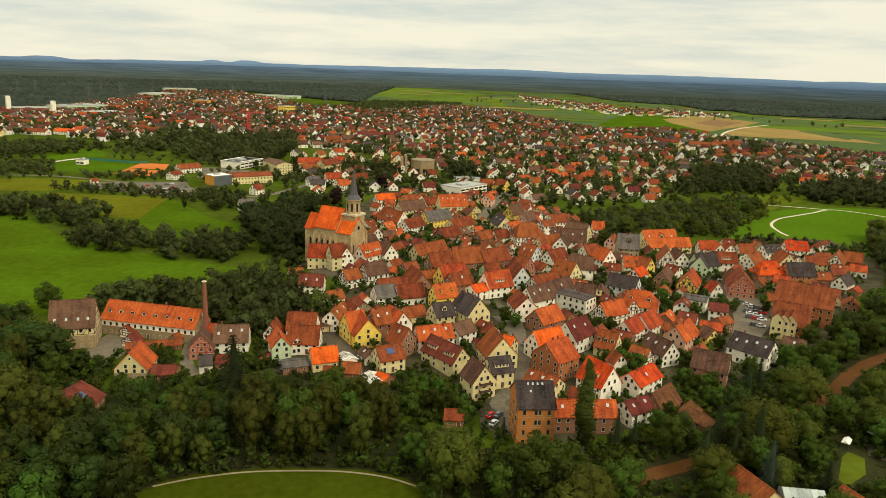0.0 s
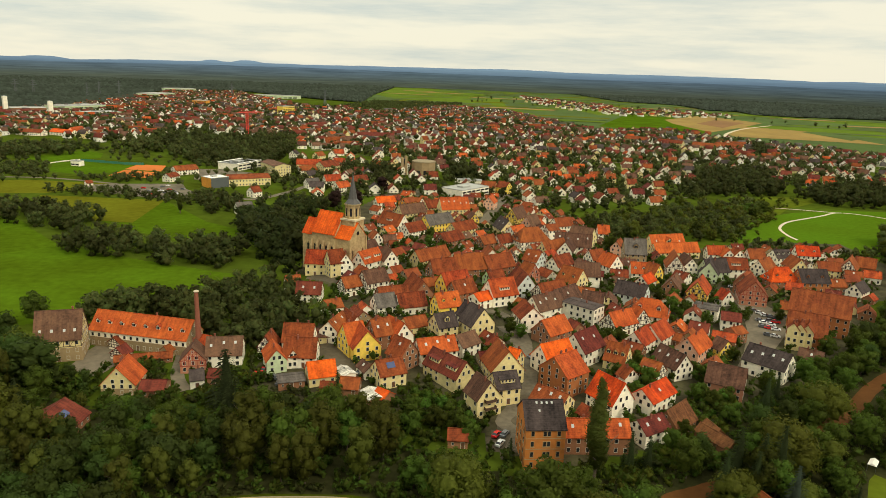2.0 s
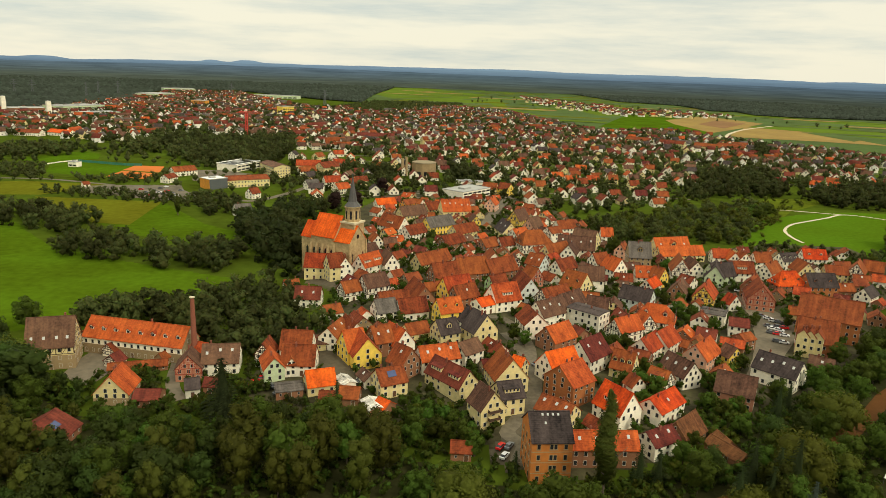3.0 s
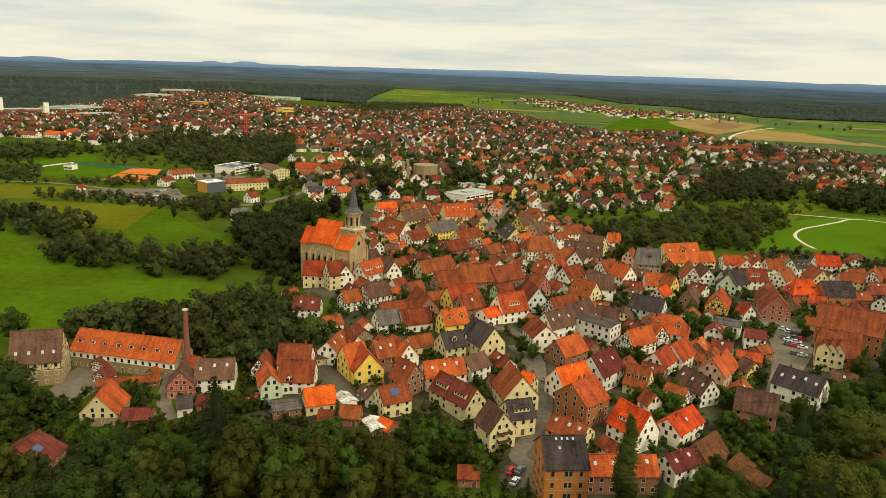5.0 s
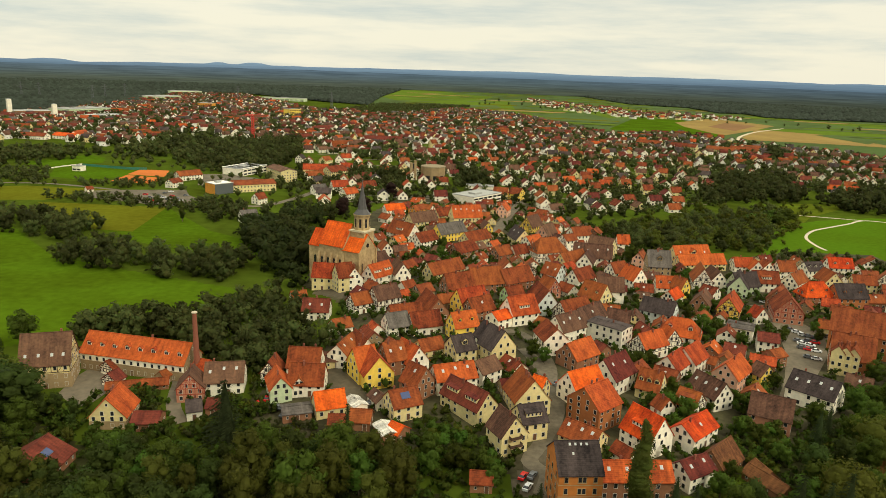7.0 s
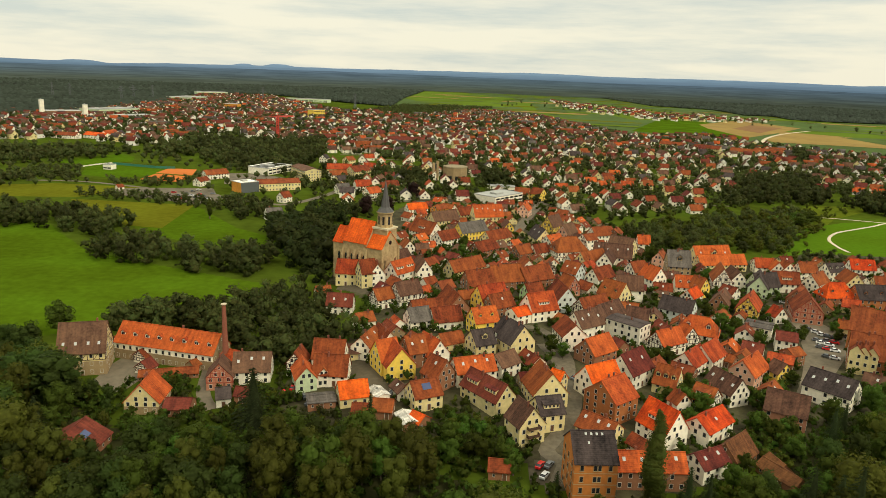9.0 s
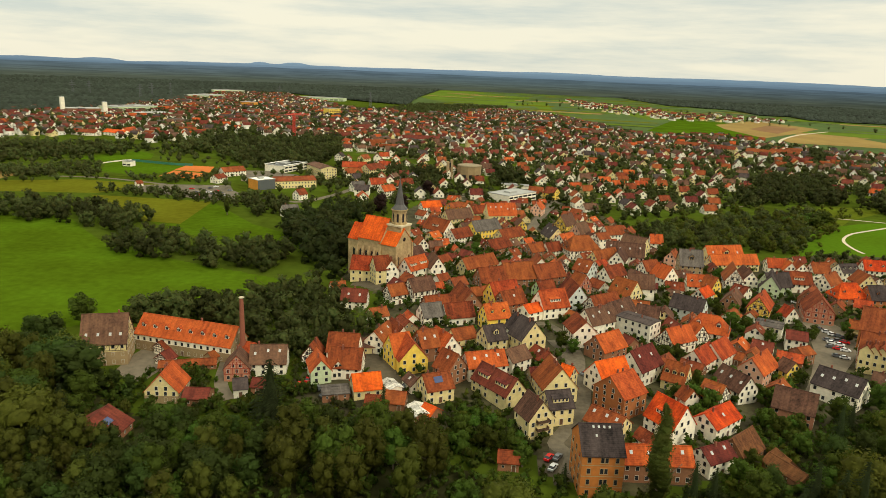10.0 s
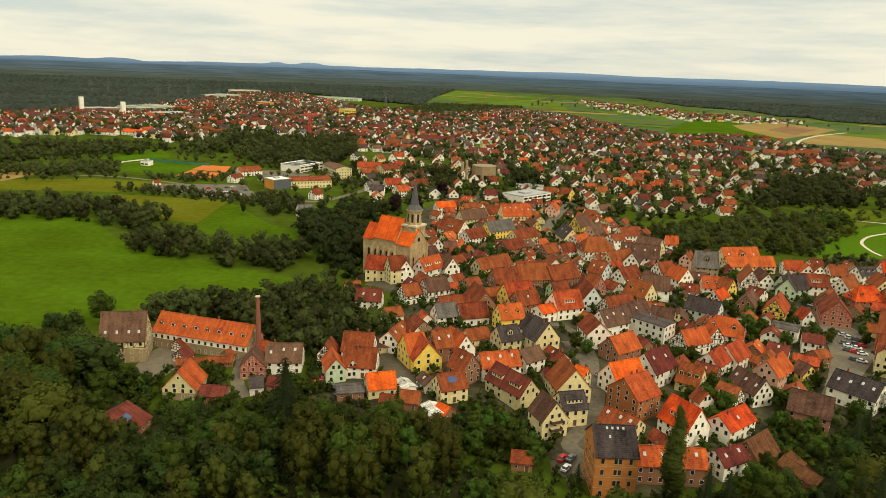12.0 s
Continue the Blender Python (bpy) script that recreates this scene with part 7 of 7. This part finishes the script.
# ---- undergrowth below and between the trees ----
hedges = [p for plot in GARDENS[:4] + [[(-98, 225), (-98, 262), (-64, 262), (-60, 238), (-75, 222)], [(-30, 205), (-20, 222), (-10, 214), (-12, 200)], [(100, 225), (112, 245), (130, 252), (138, 246), (112, 222)], [(132, 181), (136, 190), (133, 200), (146, 222), (162, 214), (140, 176)], [(108, 172), (113, 182), (124, 198), (114, 196), (102, 180)], [(34, 184), (40, 196), (60, 199), (74, 203), (84, 210), (92, 206), (74, 190), (52, 180)], [(-66, 222), (-64, 237), (-52, 232), (-38, 225), (-28, 226), (-30, 212), (-60, 212)]] for p in spread(plot, 2.7, 0.5, 0.85) if not any(abs(p[0] - x) < w + 1.2 and abs(p[1] - y) < w + 1.2 for x, y, w in LANES)]
stuff_trees("garden_shrubs", "dense green garden shrubs and hedges between the houses", hedges, LOW, ("leaf_shrub", "leaf_garden", "leaf_scrub"), 1.6, 3.8)
RIVER_BAND = [(248.0, 316.8), (193.2, 285.0), (165.3, 264.5), (145.7, 243.5), (120.1, 219.3), (91.0, 196.7), (72.2, 187.3), (62.4, 182.1), (35.3, 166.5), (33.3, 154.3), (60.0, 173.4), (73.3, 180.4), (91.7, 189.6), (119.0, 211.0), (146.1, 234.2), (163.6, 251.5), (181.0, 264.8), (224.5, 283.5)]
shrubs = [p for p in spread([(-221.4, 256.0), (-166.0, 267.7), (-143.3, 241.1), (-128.1, 242.4), (-116.4, 254.4), (-101.2, 261.3), (-75.7, 243.9), (-61.5, 238.2), (-65.2, 221.5), (-67.9, 217.5), (-66.2, 211.7), (-25.9, 219.1), (-14.7, 223.5), (12.2, 204.1), (35.3, 187.8), (72.3, 198.6), (105.1, 233.0), (135.6, 250.1), (170.8, 288.0), (241.1, 368.4), (323.8, 424.0), (137.4, 160.4), (7.6, 152.8), (-10.8, 171.6), (-33.6, 176.9), (-55.3, 174.3), (-76.6, 164.7), (-80.4, 147.7), (-133.0, 144.7)], 4.2, 1.0, 0.9)
          if not inside(RIVER_BAND, *p) and not inside(LAWN[:1] + [(131.0, 199.5), (134.1, 184.0), (122.9, 174.6), (115.0, 176.8)], *p) and not any(abs(p[0] - x) < w + 1 and abs(p[1] - y) < w + 1 for x, y, w in LANES)]
stuff_trees("undergrowth", "tangled green shrubs and saplings below the trees", shrubs, LOW, "leaf_shrub", 2.0, 5.5)

# ---- woods and hedges seen from afar ----
bank = [p for p in spread([(-84.0, 152.0), (-80.0, 166.5), (-66.0, 173.0), (-55.0, 177.0), (-33.6, 179.5), (-9.0, 177.0), (-1.0, 169.0), (-10.8, 171.6), (-33.6, 175.2), (-55.3, 172.6), (-76.6, 164.0), (-80.0, 150.0)], 1.9, 1.0, 0.9) if not any(abs(p[0] - x) < w + 0.9 and abs(p[1] - y) < w + 0.9 for x, y, w in LANES)]
stuff_trees("undergrowth", "tangled green shrubs at the edge of the river bank trees", bank, LOW, ("leaf_shrub", "leaf_garden"), 1.2, 3.6)
wood_label = "dense green broad-leaved trees and hedges in summer leaf"


def wood(plot, step, low, high, leaf=("leaf_wood", "leaf_garden", "leaf_wood")):
    """Trees of one wood or hedge, finer where it lies nearer."""
    stuff_trees("woodland", wood_label, spread(plot, step, 2.0, 0.93), MID if plot[0][1] < 560 else MIDFAR, leaf, low, high)


wood([(-148.0, 296.0), (-123.7, 301.8), (-110.5, 294.0), (-93.9, 273.7), (-71.3, 243.6), (-68.8, 258.7), (-62.2, 269.2), (-50.2, 287.1), (-64.3, 321.4), (-78.1, 354.0), (-92.0, 361.6), (-102.8, 346.1), (-97.6, 318.5), (-127.5, 311.8), (-151.0, 305.1)], 8.0, 8, 13)
wood([(-413.1, 497.3), (-313.2, 523.7), (-275.1, 508.5), (-242.7, 497.6), (-232.6, 472.0), (-245.6, 451.8), (-280.8, 467.3), (-386.3, 463.6)], 10.5, 10, 15)
wood([(-235.3, 415.4), (-217.9, 433.3), (-186.6, 427.4), (-152.7, 422.2), (-122.3, 426.8), (-112.1, 408.3), (-114.1, 380.0), (-143.8, 378.4), (-180.0, 395.9), (-222.2, 400.4)], 10.5, 10, 15)
wood([(-145.3, 494.9), (-134.8, 535.1), (-100.8, 541.5), (-84.8, 554.0), (-99.8, 513.2), (-89.1, 442.4), (-71.7, 375.2), (-88.4, 372.6), (-112.5, 416.6), (-129.4, 452.3)], 10.5, 13, 20, ("leaf_garden", "leaf_dark"))
wood([(93.8, 532.9), (159.7, 566.7), (229.3, 619.8), (254.5, 619.3), (241.1, 558.7), (210.3, 494.5), (184.3, 490.4), (135.1, 472.5), (118.7, 487.0)], 7.5, 6, 12, ("leaf_wood", "leaf_wood", "leaf_garden", "leaf_scrub"))
wood([(-161.0, 299.2), (-154.4, 309.6), (-129.7, 317.5), (-100.7, 329.0), (-91.9, 309.9), (-122.5, 298.8), (-144.8, 291.9)], 6.5, 10, 15)
wood([(198.9, 475.7), (214.5, 484.8), (252.5, 480.5), (288.0, 472.9), (328.7, 463.4), (305.3, 428.0), (279.4, 444.8), (251.5, 455.3), (205.9, 454.7)], 8, 5, 9, ("leaf_wood", "leaf_wood", "leaf_garden", "leaf_scrub"))
wood([(320.6, 515.5), (382.4, 544.7), (283.4, 394.8), (247.8, 379.5)], 9, 12, 17, ("leaf_wood", "leaf_wood", "leaf_garden", "leaf_scrub"))
wood([(244.5, 633.7), (281.5, 661.4), (287.3, 631.0), (262.6, 590.3), (243.8, 591.7)], 8, 5, 9, ("leaf_wood", "leaf_wood", "leaf_garden", "leaf_scrub"))
wood([(-347.0, 608.5), (-284.3, 607.3), (-220.5, 588.9), (-189.6, 568.2), (-193.5, 552.2), (-270.9, 572.7), (-339.4, 586.0)], 7, 4, 7)
wood([(-219.8, 600.6), (-188.0, 593.0), (-162.4, 571.2), (-153.9, 524.8), (-174.2, 520.9)], 8, 6, 11)
for plot, step, low, high in (([(-676, 829), (-520, 884), (-423, 890), (-428, 1064), (-331, 1056), (-228, 1051), (-196, 900), (-200.0, 749.9), (-252.9, 762.9), (-344, 853), (-419, 865), (-462, 782), (-541.2, 658.6)], 15, 10, 16),
                              ([(-541.2, 658.6), (-438.6, 711.5), (-405.9, 720.5), (-373.5, 656.4), (-511.9, 621.8)], 10, 6, 10), ([(-355.9, 653.5), (-307.1, 688.4), (-276.5, 696.2), (-248.3, 665.5), (-284.9, 649.6)], 9, 5, 8), ([(-320, 1988), (-255, 2413), (52, 2491), (12, 2160), (-180, 1712), (-275, 1795)], 14, 6, 11)):
    stuff_trees("woodland", wood_label, spread(plot, step, 3.0, 0.9), MIDFAR, "leaf_wood", low, high)
for plot in WOODS_IN_TOWN:
    stuff_trees("woodland", wood_label, spread(plot, 11, 3.0, 0.85), MIDFAR, "leaf_garden", 8, 17)
gardens = [p for p in spread(SUBURB, 10.5, 1.0, 0.85) if noise.noise((p[0] * 0.012, p[1] * 0.012, 0)) + rng.uniform(-0.3, 0.3) > (-0.45 if p[1] < 850 else -0.22)]
stuff_trees("garden_trees", "leafy garden trees between the suburban houses", [p for p in gardens if p[1] < 850], MIDFAR, ("leaf_wood", "leaf_garden"), 5, 10)
stuff_trees("garden_trees", "scattered garden trees between the suburban houses", [p for p in gardens if p[1] >= 850], FAR, ("leaf_wood", "leaf_garden"), 6.5, 13)
stuff_trees("sports_ground_trees", "scattered trees round the sports ground and school", [p for p in spread([(-661, 809), (-423, 890), (-255.7, 771.6), (-189.1, 731.1), (-100.8, 658.4), (-113.2, 608.9), (-234.6, 627.9), (-358.5, 638.7), (-483.6, 586.1)], 14, 2.0, 0.55) if not any(inside(q, *p) for q in PITCHES)], FAR, "leaf_wood", 4, 10)
stuff_trees("woodland", wood_label, spread([(-141.8, 649.1), (-113.2, 608.9), (-84.7, 584.3), (-72.6, 603.2), (-71.6, 540.1), (-100.8, 541.5), (-128.2, 586.2)], 10, 3.0, 0.45), MIDFAR, ("leaf_wood", "leaf_garden"), 6, 11)
stuff_trees("woodland", wood_label, spread([(-134.0, 692.5), (-119.3, 771.7), (-67.7, 733.5), (-52.0, 720.0), (-50.0, 650.0), (-82.1, 625.2)], 11, 2.5, 0.45), MIDFAR, ("leaf_wood", "leaf_garden"), 6, 11)
stuff_trees("woodland", wood_label, spread([(-200, 690), (-175, 850), (-95, 860), (-100, 690), (-130, 640)], 12, 3.0, 0.6), MIDFAR, ("leaf_wood", "leaf_garden"), 6, 11)
stuff_trees("village_trees", "scattered trees round the village houses", spread(VILLAGE, 40, 3, 0.5), FAR, "leaf_wood", 8, 13)
stuff_trees("town_bushes", "small shrubs in the yards of the old town", [p for p in spread([(-60.6, 252.4), (-51.7, 337.4), (-64.3, 419.8), (-44.5, 623.5), (38.7, 656.8), (95.3, 571.4), (141.6, 454.4), (278.0, 491.1), (244.2, 389.9), (148.5, 267.5), (79.8, 217.4), (14.1, 207.6), (-14.7, 223.5)], 5.0, 0.3, 0.8)
                                                                                if not any(inside(q, *p) for q in OPEN_GROUND) and not any(abs(p[0] - x) < w + 1.5 and abs(p[1] - y) < w + 1.5 for x, y, w in LANES)], LOW, "leaf_shrub", 2.0, 5.6)

# ---- forest on the plain ----
FOREST = [[(-5200, 1750)] + [(-1035, 1065), (-977, 1207), (-877, 1388), (-837, 1518), (-868, 1961), (-1005, 2392), (-1065, 2731), (-836, 2872), (-448, 2428), (-280, 2306), (-316, 3034), (-324, 4366), (237, 4594), (728, 4496), (782, 3240), (986, 3076), (961, 2664), (1063, 2655), (1032, 2432), (1139, 2373), (1342, 2400), (1610, 2404)] + [(5200, 2300), (5200, 4600), (-5200, 4600)]]
spots = []
for plot in FOREST:
    d = 1480.0
    while d < 4300:
        step = 8.0 + (d - 1480) * 0.0055
        n = int(2 * d * 0.78 / step)
        for k in range(n):
            a = -0.72 + 1.44 * (k + rng.random()) / n
            px, py = math.sin(a) * d + rng.uniform(-4, 4), math.cos(a) * d + rng.uniform(-0.5, 0.5) * step * 2
            if inside(plot, px, py):
                spots.append((px, py))
        d += step * 2.1
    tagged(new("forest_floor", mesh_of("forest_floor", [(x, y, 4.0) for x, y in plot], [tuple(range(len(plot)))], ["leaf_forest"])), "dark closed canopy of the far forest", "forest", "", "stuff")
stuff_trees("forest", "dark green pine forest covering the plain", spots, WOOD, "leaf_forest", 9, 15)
stuff_trees("scrub", "yellow-green bushes and young trees beside the meadow", spread([(273.7, 668.9), (312.5, 689.6), (340.1, 682.6), (324.4, 649.5), (293.6, 616.2), (260.0, 562.0), (231.6, 516.2), (216.2, 499.0), (235.2, 557.6)], 8.0, 1.0, 0.55), LOW, "leaf_scrub", 3, 7)
stuff_trees("scrub", "yellow-green bushes and young trees beside the meadow", spread([(144.3, 580.5), (213.3, 633.2), (257.8, 628.1), (237.3, 551.5), (171.4, 500.8), (130.4, 485.4)], 16.0, 1.0, 0.8), MID, "leaf_scrub", 8, 13)
stuff_trees("field_trees", "dark trees and hedges between the fields", spread([(-8, 2725), (282, 3370), (591, 2920), (837, 2316), (1103, 1967), (994, 1769), (742, 2048), (455, 2329), (221, 2625)], 70, 2, 0.45), MIDFAR, "leaf_wood", 7, 13)
rest_of_trees()
